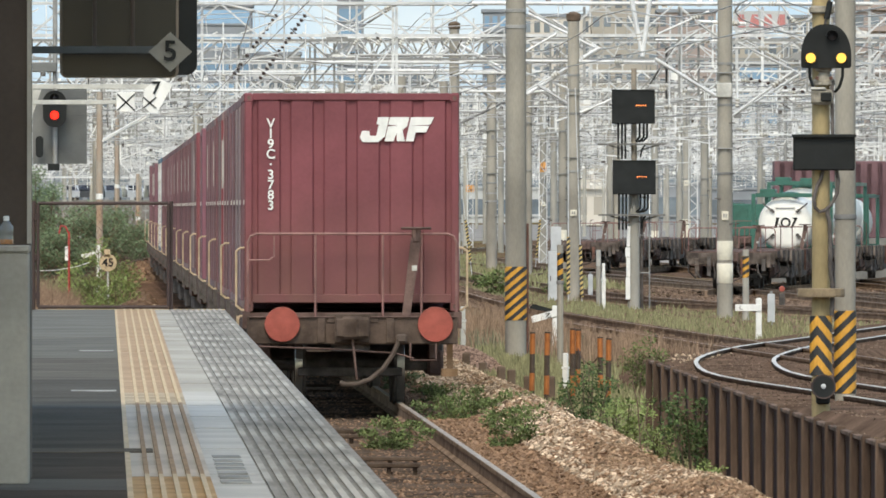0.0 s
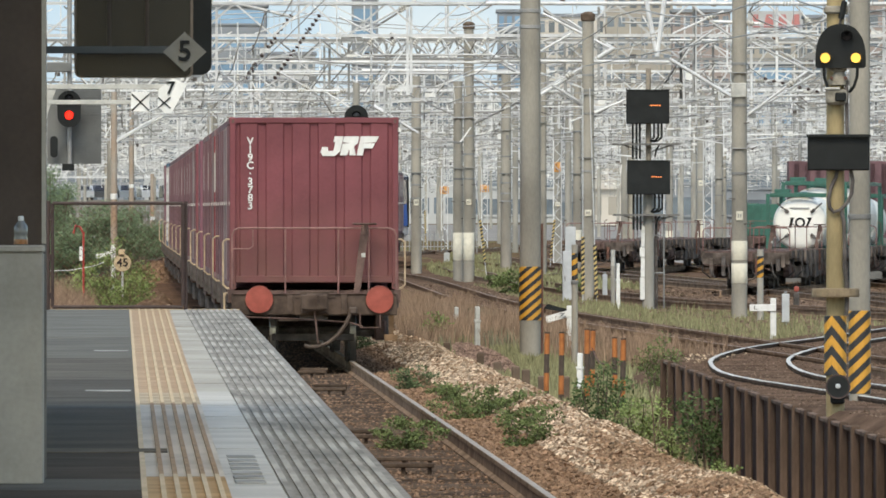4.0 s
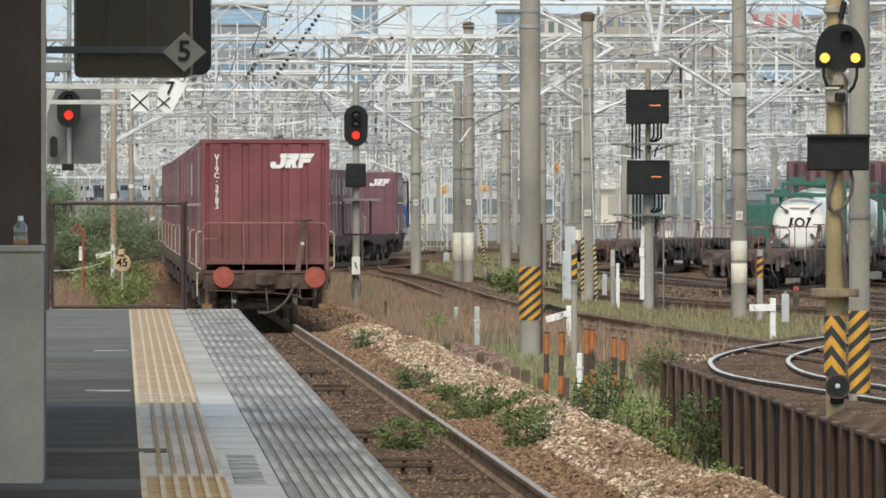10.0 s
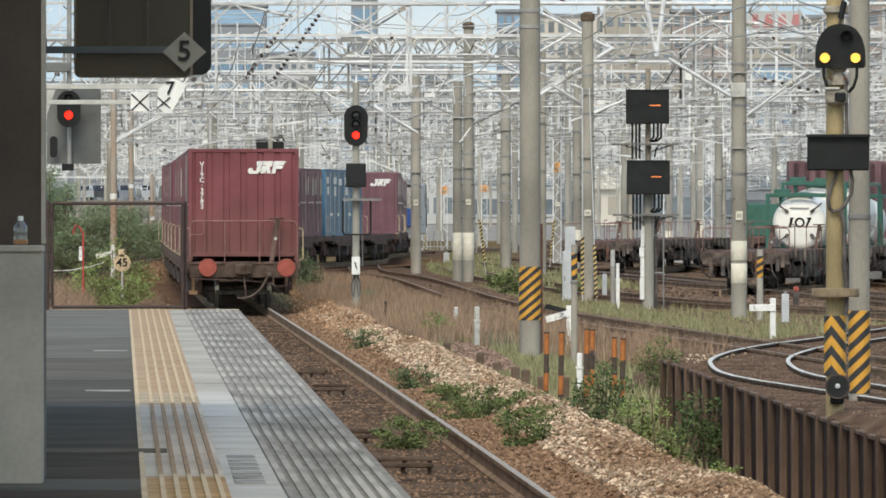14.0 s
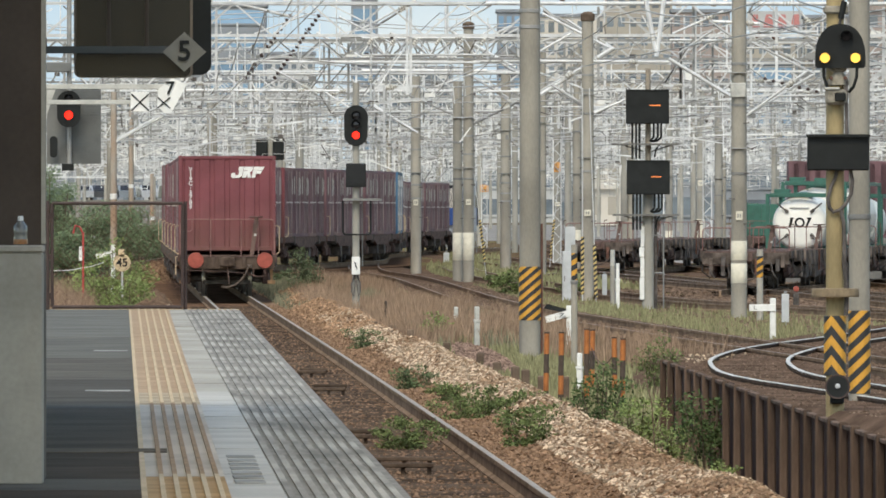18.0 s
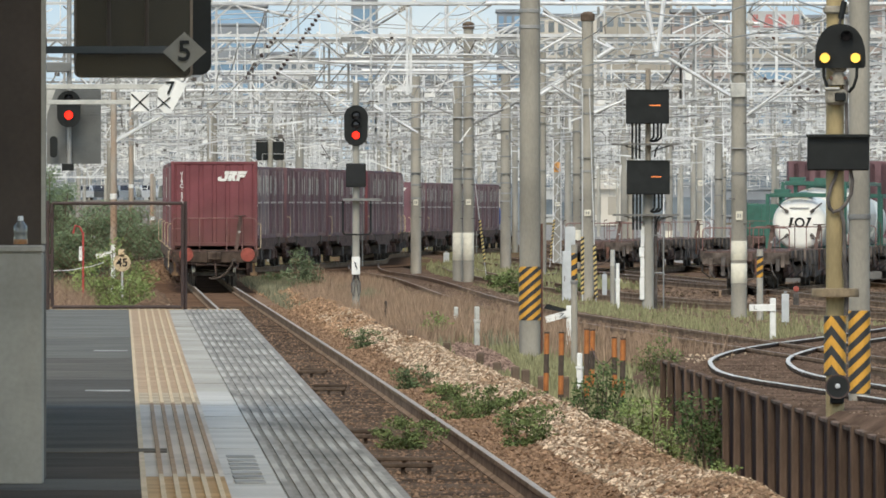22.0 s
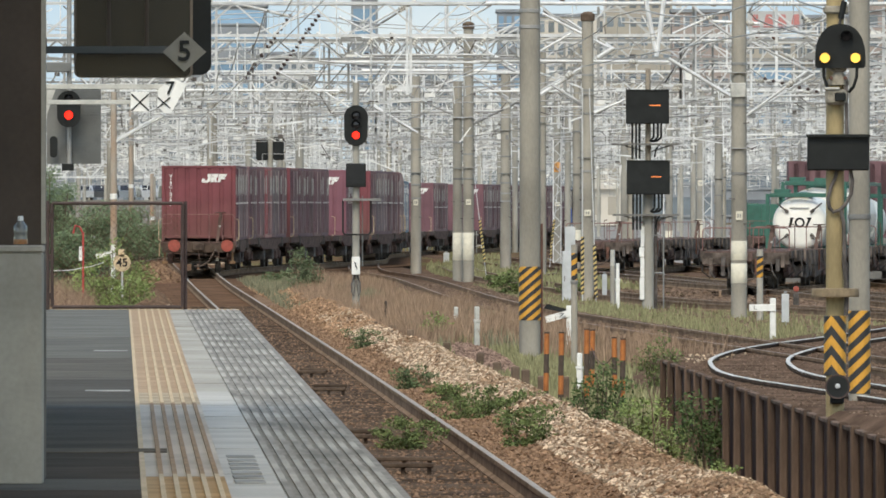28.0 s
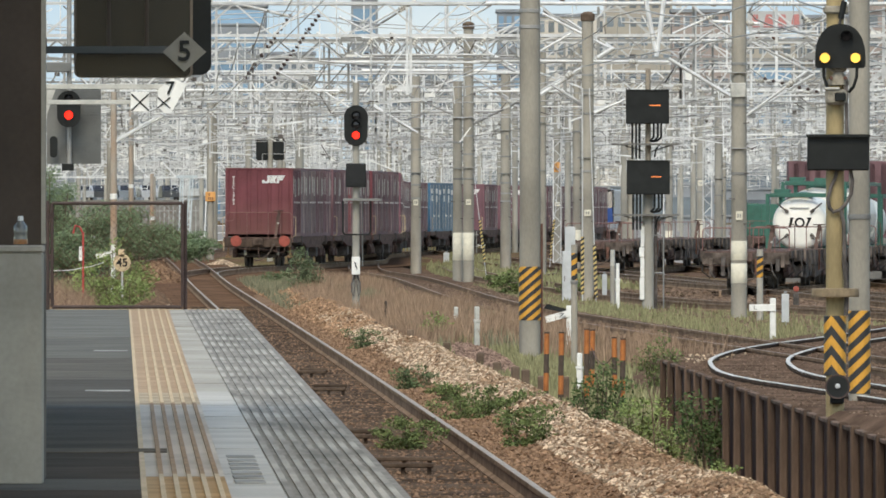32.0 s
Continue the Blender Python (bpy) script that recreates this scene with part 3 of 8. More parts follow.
solo("pavement", Mesh().box(5, 80, 600, 999.99, GROUND_Z - 0.1, GROUND_Z + 0.012), mat("pale_yard_paving", (0.30, 0.28, 0.255), 0.95, 0, 0.3, 0.15, 0.0, spec=0.05), label="pale grey paved yard beside the sidings", category="pavement", kind="structure")
solo("pavement", Mesh().box(-30, 80, 1000, 1950, GROUND_Z - 0.1, GROUND_Z + 0.012), mat("pale_yard_paving", (0.30, 0.28, 0.255), 0.95, 0, 0.3, 0.15, 0.0, spec=0.05), label="pale grey paved yard beyond the sidings", category="pavement", kind="structure")

# ---- platform ----
plat = thing("platform", (1.03, 0, 0), math.degrees(math.atan(0.02197)), "asphalt station platform with a yellow tactile strip and grooved edge", "platform", kind="structure")
END = 151.8
PT = 1.1


def lane(y0, y1, a0, a1, b0, b1, z0, z1):
    """A slab between two lines that drift to the side."""
    m = Mesh()
    vs = [(a0, y0), (b0, y0), (b1, y1), (a1, y1)]
    return m.prism([(x, y, z0) for x, y in vs], (0, 0, z1 - z0))


def drift(near, far, y):
    """The strips run slightly askew to the edge."""
    return near + (far - near) * (y - 53.0) / 98.7


part("platform_body", Mesh().box(-7.5, 0.0, -40, END, -0.3, PT - 0.06, 0.01), KERB, plat, "stained concrete platform side")
# Bays grow paler with distance: canopy shade and grazing sheen put into colour.
ASPHALT_P = mat("sheen_paled_asphalt", (0.135, 0.127, 0.105), 0.85, 0, 0.35, 0.9, 0.2, fine=70, spec=0.2)
ASPHALT_Q = mat("sheen_palest_asphalt", (0.158, 0.152, 0.128), 0.85, 0, 0.35, 0.9, 0.2, fine=70, spec=0.2)
ASPHALT_D = mat("shade_darkened_asphalt", (0.074, 0.056, 0.037), 0.9, 0, 0.4, 0.9, 0.2, fine=70, spec=0.12)
ASPHALT_M = mat("half_shade_asphalt", (0.082, 0.074, 0.060), 0.9, 0, 0.4, 0.9, 0.2, fine=70, spec=0.15)
for ya, yb, matl, lab in ((64.0, 77.0, ASPHALT_D, "asphalt bay darkened for canopy shade"), (77.0, 90.0, ASPHALT_M, "asphalt bay half darkened for canopy shade"), (90.0, 103.0, ASPHALT, "mid-tone bay of the graded asphalt"), (103.0, 119.0, ASPHALT_P, "asphalt bay paled for grazing sheen"), (119.0, END, ASPHALT_Q, "far asphalt bay paled most for grazing sheen")):
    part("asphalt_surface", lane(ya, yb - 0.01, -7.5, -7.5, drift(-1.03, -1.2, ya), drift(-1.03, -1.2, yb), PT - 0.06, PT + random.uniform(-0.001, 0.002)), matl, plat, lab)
JOINT = mat("tan_joint_filler", (0.125, 0.10, 0.07), 0.9, 0, 0.4, 3, 0.2, spec=0.1)
part("expansion_joint", lane(63.0, 63.9, -7.5, -7.5, drift(-1.03, -1.2, 63.0) + 0.12, drift(-1.03, -1.2, 64.0) + 0.12, PT, PT + 0.006), JOINT, plat, "tan joint strip across the asphalt")
part("asphalt_border", lane(54.6, 56.8, -7.5, -7.5, drift(-1.03, -1.2, 54.6), drift(-1.03, -1.2, 56.8), PT, PT + 0.0035), ASPHALT, plat, "grey asphalt strip across the platform")
part("edge_line", lane(-40, END - 0.35, drift(-1.03, -1.2, -40) - 0.012, drift(-1.03, -1.2, END) - 0.012, drift(-1.03, -1.2, -40) + 0.012, drift(-1.03, -1.2, END) + 0.012, PT - 0.01, PT + 0.005), BARYEL, plat, "thin faded yellow border line")
for k in range(7):
    ya = 56.0 + k * 0.95
    part("floor_mark_bar", lane(ya, ya + 0.5, -0.655, -0.66, -0.53, -0.535, PT, PT + 0.006), WORNBAR, plat, "worn grey painted bar")
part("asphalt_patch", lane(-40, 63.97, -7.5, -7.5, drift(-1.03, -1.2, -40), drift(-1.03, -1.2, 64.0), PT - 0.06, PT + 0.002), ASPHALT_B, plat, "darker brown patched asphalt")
MIDTILE = mat("half_worn_tactile", (0.47, 0.385, 0.27), 0.85, 0, 0.35, 2, 0.1, spec=0.15)
NEARTILE = mat("amber_tactile", (0.50, 0.33, 0.16), 0.85, 0, 0.35, 2, 0.1, spec=0.15)
for ya, yb, matl, barm, nbar in ((-40, 57.5, NEARTILE, BARYEL, 5), (57.5, 78.5, WORNTILE, TACTILE2, 5), (78.5, 83.5, MIDTILE, BARYEL, 5), (83.5, END - 0.35, TACTILE, BARYEL, 5)):
    la, lb = drift(-1.03, -1.2, ya), drift(-1.03, -1.2, yb)
    ra, rb = drift(-0.69, -0.765, ya), drift(-0.69, -0.765, yb)
    k = ya
    while k < yb - 0.01:
        k2 = min(yb, k + 6.0)
        part("tactile_slab", lane(k, k2 - 0.015, drift(-1.03, -1.2, k), drift(-1.03, -1.2, k2), drift(-0.69, -0.765, k), drift(-0.69, -0.765, k2), PT - 0.06, PT + random.uniform(-0.001, 0.002)), matl, plat, "pale worn blocks" if matl is WORNTILE else "faded amber tactile blocks")
        k = k2
    for i in range(nbar):
        u = 0.22 + 0.17 * i
        w = 0.010
        p, q = la + (ra - la) * u, lb + (rb - lb) * u
        part("tactile_bar", lane(ya, yb, p - w, q - w, p + w, q + w, PT, PT + 0.012), barm, plat)
# Paler slab colour carries the skylight brightness of this stretch.
PALESLAB = mat("sky_lit_pale_slab", (0.51, 0.49, 0.44), 0.8, 0, 0.2, 1.5, 0.08, spec=0.2)
k = -40.0
while k < END - 0.35:
    k2 = min(END - 0.35, k + 2.0)
    part("edge_slab", lane(k, k2 - 0.02, drift(-0.69, -0.765, k), drift(-0.69, -0.765, k2), drift(-0.47, -0.60, k), drift(-0.47, -0.60, k2), PT - 0.06, PT + random.uniform(-0.002, 0.003)), PALESLAB if 50 < k < 84 else PALECONC, plat)
    k = k2
part("grooved_edge_slab", lane(-40, END - 0.35, drift(-0.47, -0.60, -40), drift(-0.47, -0.60, END), 0.02, 0.02, PT - 0.06, PT - 0.004), GROOVE, plat, "dark grooves of the slip-resistant edge")
for i in range(9):
    ya, yb = -40, END - 0.35
    p0, p1 = drift(-0.47, -0.60, ya), drift(-0.47, -0.60, yb)
    wa, wb = -p0 / 9, -p1 / 9
    part("edge_rib", lane(ya, yb, p0 + wa * (i + 0.12), p1 + wb * (i + 0.12), p0 + wa * (i + 0.66), p1 + wb * (i + 0.66), PT - 0.006, PT + 0.005), RIBS, plat)
part("end_coping", Mesh().box(-7.5, 0.02, END - 0.34, END, PT - 0.1, PT + 0.004, 0.006), BARYEL, plat, "thin faded yellow end line")
for yy, xa, xb in ((107.972, -2.785, -2.515), (84.34, -2.228, -1.947), (63.569, -1.621, -1.348)):
    part("position_mark", Mesh().box(xa - 1.03 + 0.022 * yy, xb - 1.03 + 0.022 * yy, yy - 0.26, yy + 0.26, PT, PT + 0.004), WORNBAR, plat, "worn white painted bar")
# ---- platform things ----
wall = thing("low_wall", (-1.648, 55.8, 1.1), label="grey painted low wall at a stair head on the platform", category="wall", kind="structure")
part("wall_body", Mesh().box(-1.6, 0, 0, 0.2, 0, 0.955, 0.006), WALLC, wall)
part("wall_coping", Mesh().box(-1.6, 0.004, -0.01, 0.22, 0.955, 0.985, 0.006), WALLC, wall)
col = thing("canopy_column", (-1.659, 56.4, 1.1), label="dark brown canopy column rising behind the low wall", category="column", kind="structure")
part("shaft", Mesh().box(-0.45, 0, 0, 0.3, 0.0, 4.2, 0.012), COLUMN, col)
part("edge_strip", Mesh().box(-0.012, 0.006, -0.012, 0.0, 0.99, 4.2), WALLC, col)
canopy = thing("canopy_roof", (-2.2, 24, 5.3), label="plain canopy roof over the near platform", category="roof", kind="structure")
part("roof_panel", Mesh().box(-4.5, 0.65, -50, 51, 0.0, 0.12, 0.01), WALLC, canopy)
part("fascia_board", Mesh().box(0.65, 0.7, -50, 51, -0.25, 0.14), COLUMN, canopy)

bot = thing("plastic_bottle", (-1.742, 55.9, 2.085), label="small clear plastic bottle standing on the low wall", category="bottle")
part("bottle_body", Mesh().lathe([(0.026, 0), (0.029, 0.006), (0.029, 0.03), (0.027, 0.04), (0.029, 0.05), (0.029, 0.075), (0.012, 0.1)], n=14), BOTTLE, bot, smooth=True)
part("drink", Mesh().lathe([(0.0295, 0.004), (0.0297, 0.006), (0.0297, 0.022), (0.0295, 0.024)], n=14, ring=False), mat("orange_drink", (0.30, 0.13, 0.05), 0.3, 0, 0.2, 10, 0), bot, "rest of an orange drink", smooth=True)
part("cap", Mesh().lathe([(0.012, 0.1), (0.012, 0.118), (0.010, 0.12)], n=12), WHITE, bot, "white screw cap")

# gate at the platform's end
GD = 151.3
gate = thing("end_gate", (-4.362, GD, 1.1), label="dark brown tubular gate with wire mesh closing the platform end", category="gate")
gw, gh = 1.455, 1.188
fr = Mesh()
for p, q in (((0, 0, 0.03), (gw, 0, 0.03)), ((0, 0, gh), (gw, 0, gh)), ((0, 0, 0.03), (0, 0, gh)), ((gw, 0, 0.03), (gw, 0, gh))):
    fr.rod(p, q, 0.02, n=10)
part("gate_frame", fr, GATEB, gate)
part("gate_post", Mesh().rod((gw + 0.03, 0.05, 0), (gw + 0.03, 0.05, gh + 0.02), 0.022, n=10), GATEB, gate)
part("gate_post", Mesh().box(-0.13, -0.03, 0, 0.1, 0, gh + 0.03, 0.01), GATEB, gate)
for z in (0.12, 0.55, 1.0):
    part("hinge", Mesh().rod((-0.025, -0.01, z), (-0.025, -0.01, z + 0.07), 0.018), GATEB, gate)
mesh_ = Mesh()
k = 0
while k < gw + gh:
    a0 = max(0, k - gh)
    b0 = min(gw, k)
    mesh_.rod((a0, 0, gh - (k - a0) if k - a0 < gh else 0.03), (b0, 0, gh - (k - b0)), 0.0016, n=3, caps=False)
    mesh_.rod((gw - a0, 0, gh - (k - a0)), (gw - b0, 0, gh - (k - b0)), 0.0016, n=3, caps=False)
    k += 0.075
part("wire_mesh", mesh_, RUSTY, gate, "thin diamond wire mesh")
bk = Mesh().box(-1.6, -0.13, 0.03, 0.08, 0, 1.12)
part("side_panel", bk, GATEB, gate)

# ---- poles ----
def pole(x, y, r0, r1, h, material=CONC, name="concrete_pole", label="tapered concrete catenary pole beside the tracks", group="catenary poles", bands=(), haz=None, white=(), sleeve=None, cap=False):
    p = thing(name, (x, y, GROUND_Z), label=label, category="pole", group=group)
    part("shaft", Mesh().rod((0, 0, -0.3), (0, 0, h), r0, r1, n=20), material, p, smooth=True)
    rad = lambda z: r0 + (r1 - r0) * z / h
    if cap:
        part("pole_cap", Mesh().lathe([(r1 + 0.005, h - 0.12), (r1 + 0.035, h - 0.10), (r1 + 0.035, h + 0.06), (r1 * 0.6, h + 0.12), (0.01, h + 0.13)], n=16), STUB, p, "dark weathered cap")
    for z in bands:
        part("steel_band", Mesh().lathe([(rad(z) + 0.004, z - 0.03), (rad(z) + 0.012, z - 0.025), (rad(z) + 0.012, z + 0.025), (rad(z) + 0.004, z + 0.03)], n=18), GALV_D, p)
    if haz:
        z0, z1 = haz
        part("warning_sleeve", Mesh().lathe([(rad(z0) + 0.003, z0), (rad(z0) + 0.008, z0 + 0.005), (rad(z1) + 0.008, z1 - 0.005), (rad(z1) + 0.003, z1)], n=20), sleeve or HAZ, p, "yellow and black slanting warning sleeve", smooth=True)
    if y < 620 and name == "concrete_pole" and not haz:
        for k in range(5):
            z, g = 2.1 + 0.55 * k, (-1) ** k
            part("step_iron", Mesh().rod((g * rad(z) * 0.55, -rad(z) * 0.8, z), (g * (rad(z) + 0.06), -rad(z) * 0.8, z + 0.01), 0.014, n=6), DARK, p)
        for z in (3.75, 5.4):
            if z < h - 0.3:
                part("clamp_bar", Mesh().box(-rad(z) - 0.10, rad(z) + 0.10, -rad(z) - 0.05, -rad(z) + 0.02, z - 0.015, z + 0.015, 0.006), GALV_D, p)
    for z0, z1 in white:
        part("white_band", Mesh().lathe([(rad(z0) + 0.003, z0), (rad(z0) + 0.006, z0 + 0.004), (rad(z1) + 0.006, z1 - 0.004), (rad(z1) + 0.003, z1)], n=18), BANDW, p, "white painted band", smooth=True)
    return p


def number_plate(p, r, z, w=0.17, h=0.2):
    """A small cream pole plate with plain dark bars."""
    w, h, z = w * 0.66, h * 0.8, z + h * 0.1
    o = part("pole_plate", Mesh().box(-w / 2, w / 2, -r - 0.02, -r - 0.005, z, z + h, 0.004), BANDW, p, "small cream plate with dark bars")
    for k in range(2):
        part("plate_bar", Mesh().box(-w * 0.28 + k * w * 0.34, -w * 0.08 + k * w * 0.34, -r - 0.024, -r - 0.02, z + h * 0.28, z + h * 0.72), GALV_D, o)


A = pole(1.405, 219.0, 0.175, 0.155, 9.6, haz=(0.639, 1.506), bands=(5.38, 5.64), label="thick concrete pole with yellow and black warning sleeve")
part("conduit", Mesh().rod((0.19, 0, 0.1), (0.19, 0, 2.2), 0.02), RUSTY, A)
pole(4.975, 162.0, 0.126, 0.121, 8.5, CONC, haz=(0.237, 1.229), sleeve=HAZ_R, bands=(2.35,), label="slim pale pole with a yellow and black warning sleeve")
P_ = pole(6.463, 296, 0.175, 0.155, 9.5, white=((0.807, 1.24), (1.31, 1.732)), bands=(3.2, 4.7, 5.6))
number_plate(P_, 0.18, 2.159, 0.222, 0.247)
part("clamp_box", Mesh().box(-0.19, 0.15, -0.22, -0.1, 4.86, 5.18, 0.02), DIRTYWHITE, P_, "pale clamp box")
P_ = pole(3.755, 352, 0.17, 0.15, 7.42, cap=True, bands=(3.4, 4.9, 5.5, 5.9))
number_plate(P_, 0.18, 2.219, 0.264, 0.205)
pole(5.135, 520, 0.17, 0.15, 8.6, CONC, white=((0.9, 1.6),))
pole(0.482, 445, 0.17, 0.145, 6.6, white=((0.727, 1.635),), bands=(3.4, 4.6))
P_ = pole(0.829, 442, 0.185, 0.16, 8.4, cap=True, white=((0.738, 1.641),), bands=(3.4, 4.2, 4.8))
number_plate(P_, 0.18, 2.526, 0.239, 0.221)
P_ = pole(-1, 500, 0.20, 0.17, 7.3, bands=(2.8, 3.3, 3.7, 4.6), label="brown-grey concrete catenary pole with steel bands")
number_plate(P_, 0.18, 2.514, 0.271, 0.271)
pole(2.382, 515, 0.21, 0.18, 7.6, bands=(2.7, 3.0, 3.4, 4.4))
pole(3.466, 470, 0.12, 0.10, 8.0, CONC)
P_ = pole(5.134, 610, 0.17, 0.15, 7.5, CONC_L, bands=(3, 3.6))
number_plate(P_, 0.18, 2.501, 0.33, 0.229)
pole(9.336, 560, 0.16, 0.14, 7.5, CONC_L, white=((0.62, 1.5),))
P_ = pole(12.16, 640, 0.20, 0.18, 8.0, CONC_L, white=((0.9, 1.9),), bands=(3.2, 3.8))
number_plate(P_, 0.18, 3.463, 0.347, 0.32)
pole(12.2, 600, 0.19, 0.17, 8.0, CONC_L, bands=(3.0,))
pole(9.363, 700, 0.2, 0.18, 8.0, CONC_L)
pole(15.78, 600, 0.09, 0.08, 9.5, GALV_D, name="steel_mast", label="slender grey steel mast in the yard", group="steel masts")
pole(-10.893, 760, 0.2, 0.18, 7.5, CONC_L)
pole(-7.408, 700, 0.23, 0.2, 8.0, CONC_L)
pole(-10.987, 640, 0.17, 0.15, 7.4, CONC, bands=(2.0, 3.0))
pole(-16.1, 700, 0.15, 0.13, 7.5, CONC, bands=(2.0,))
pole(-19.2, 900, 0.16, 0.13, 4.5, CONC)

# ---- yard portals ----
def portal(y, x0, x1, z, posts, deep=0.75, drops=(), seed=0, bright=True):
    """A lattice beam on posts across the tracks, with hangers for the wires."""
    rnd = random.Random(seed)
    p = thing("catenary_portal", (0, y, 0), label="galvanised lattice portal carrying the overhead wires across the yard", category="catenary portal", group="catenary portals")
    m = GALV if bright else GALV_D
    c = 0.075 if y < 700 else 0.09
    for nm, zz in (("top_chord", z), ("bottom_chord", z - deep)):
        for yo in (-0.3, 0.3):
            part(nm, Mesh().box(x0, x1, yo - c / 2, yo + c / 2, zz - c / 2, zz + c / 2), m, p)
    lace = Mesh()
    n = max(4, int((x1 - x0) / (deep * 1.15)))
    for i in range(n):
        xa, xb = x0 + (x1 - x0) * i / n, x0 + (x1 - x0) * (i + 1) / n
        up = i % 2 == 0
        for yo in (-0.3, 0.3):
            lace.bar((xa, yo, z - deep if up else z), (xb, yo, z if up else z - deep), 0.045)
        lace.bar((xa, -0.3, z), (xb, 0.3, z), 0.035)
    tagged(part("lacing", lace, m, p), kind="stuff")
    span = Mesh()
    for zz, sg_ in ((z - deep - 0.55, 0.35), (z - deep - 1.75, 0.12), (z + 1.1, 0.7)):
        span.tube([(x0 + (x1 - x0) * i / 14, 0.15, zz - sg_ * math.sin(math.pi * ((i / 14 * 3) % 1.0))) for i in range(15)], 0.016, 4)
    tagged(part("span_wire", span, WIRE_L if rnd.random() < 0.6 else WIRE, p), kind="stuff")
    arms = Mesh()
    for _ in range(int(8 + y / 16)):
        xa, za, k_ = rnd.uniform(x0, x1), z - deep - rnd.uniform(-1.6, 3.1), rnd.choice((-1, 1))
        wd = rnd.uniform(0.03, 0.055)
        yo = rnd.uniform(-0.4, 0.4)
        arms.bar((xa, yo, za), (xa + k_ * rnd.uniform(0.6, 1.8), yo, za + rnd.uniform(-0.1, 0.7)), wd)
        arms.bar((xa, yo, za - rnd.uniform(0.1, 0.5)), (xa, yo, za + rnd.uniform(0.3, 1.3)), wd)
        arms.bar((xa + k_ * 0.5, yo, za + 0.05), (xa + k_ * 0.55, yo, za - rnd.uniform(0.2, 0.6)), wd * 0.7)
    tagged(part("registration_arm", arms, rnd.choice((WHITE, GALV, GALV, GALV_D, DARK if y > 680 else GALV)), p), kind="stuff")
    for mt_, n_, lo, hi in ((WHITE, 46, 0.05, 0.16), (DARK, 40, 0.04, 0.11), (GALV_D, 30, 0.05, 0.14)):
        bits = Mesh()
        for _ in range(int(n_ * min(1.6, y / 600.0))):
            xa, za, yo = rnd.uniform(x0, x1), rnd.choice((z, z - deep, z - deep - 0.55, z - deep - 1.75, z - deep - rnd.uniform(0, 3.0))) + rnd.uniform(-0.12, 0.12), rnd.uniform(-0.35, 0.35)
            wa, ha = rnd.uniform(lo, hi), rnd.uniform(lo, hi * 1.5)
            if rnd.random() < 0.5:
                bits.box(xa - wa, xa + wa, yo - 0.04, yo + 0.04, za - ha / 2, za + ha / 2)
            else:
                bits.bar((xa, yo, za), (xa + rnd.uniform(-0.35, 0.35), yo, za + rnd.uniform(-0.5, 0.5)), lo * 0.8)
        tagged(part("small_fitting", bits, mt_, p), kind="stuff")
    for xp in posts:
        q = part("post", Mesh().rod((xp, 0, GROUND_Z), (xp, 0, z + 0.3), 0.17, 0.15, n=12), CONC_L if rnd.random() < 0.7 else CONC, p, smooth=True)
        br = Mesh()
        for s in (-1, 1):
            br.bar((xp + s * 0.12, -0.1, z - deep - 1.5), (xp + s * 1.9, -0.1, z - deep), 0.07)
        part("knee_brace", br, m, p)
    for xd in drops:
        h = rnd.uniform(1.2, 1.7)
        d = Mesh().bar((xd, 0, z - deep - h), (xd, 0, z - 0.1), 0.075)
        d.bar((xd - 0.9, 0, z - deep - h + 0.2), (xd + 0.15, 0, z - deep - h + 0.2), 0.055)
        d.bar((xd - 0.9, 0, z - deep - h + 0.2), (xd, 0, z - deep - 0.1), 0.04)
        d.bar((xd - 0.9, 0, z - deep - h + 0.2), (xd - 0.9, 0, z - deep - h - 0.25), 0.03)
        d.bar((xd - 0.9, 0, z - deep - h - 0.25), (xd + 0.5, 0, z - deep - h - 0.12), 0.035)
        hg = part("hanger", d, m if rnd.random() < 0.7 else GALV_D, p)
        if y < 900:
          part("insulator", Mesh().lathe([(0.03, 0), (0.075, 0.03), (0.04, 0.08), (0.075, 0.11), (0.04, 0.16), (0.075, 0.19), (0.03, 0.25)], (1, 0, 0), (xd - 0.6, 0, z - deep - h + 0.2), n=8), INSUL, hg)
    return p


YARD = [T4, T5, T6, T7]
rp = random.Random(5)
dist = [378, 432, 486, 528, 570, 612, 655, 700, 740, 780, 825, 870, 920, 970, 1020, 1080, 1140, 1210, 1280, 1360, 1450, 1550, 1680, 1820]
for i, y in enumerate(dist):
    w = 0.0345 * y + 1.5
    z = 7.85 + rp.uniform(-0.35, 0.35)
    lines = [along(L_, min(y, L_[-1][1])) for L_ in YARD] + [along(MAIN, y)]
    extra = [rp.uniform(-w, w) for _ in range(8 + int(y / 75))]
    posts = [-w - 0.6, w + 0.6] if y < 690 else [x for x in (-w - 0.5, rp.uniform(-w, -0.3 * w), rp.uniform(-0.2 * w, 0.3 * w), rp.uniform(0.3 * w, w), w + 0.5)]
    if y > 1000:
        posts += [rp.uniform(-w, w) for _ in range(3)]
    portal(y, -w - 0.8, w + 0.8, z, posts, rp.choice((0.6, 0.75, 0.9)), [x for x in lines + extra if abs(x) < w], i, i % 3 != 1)

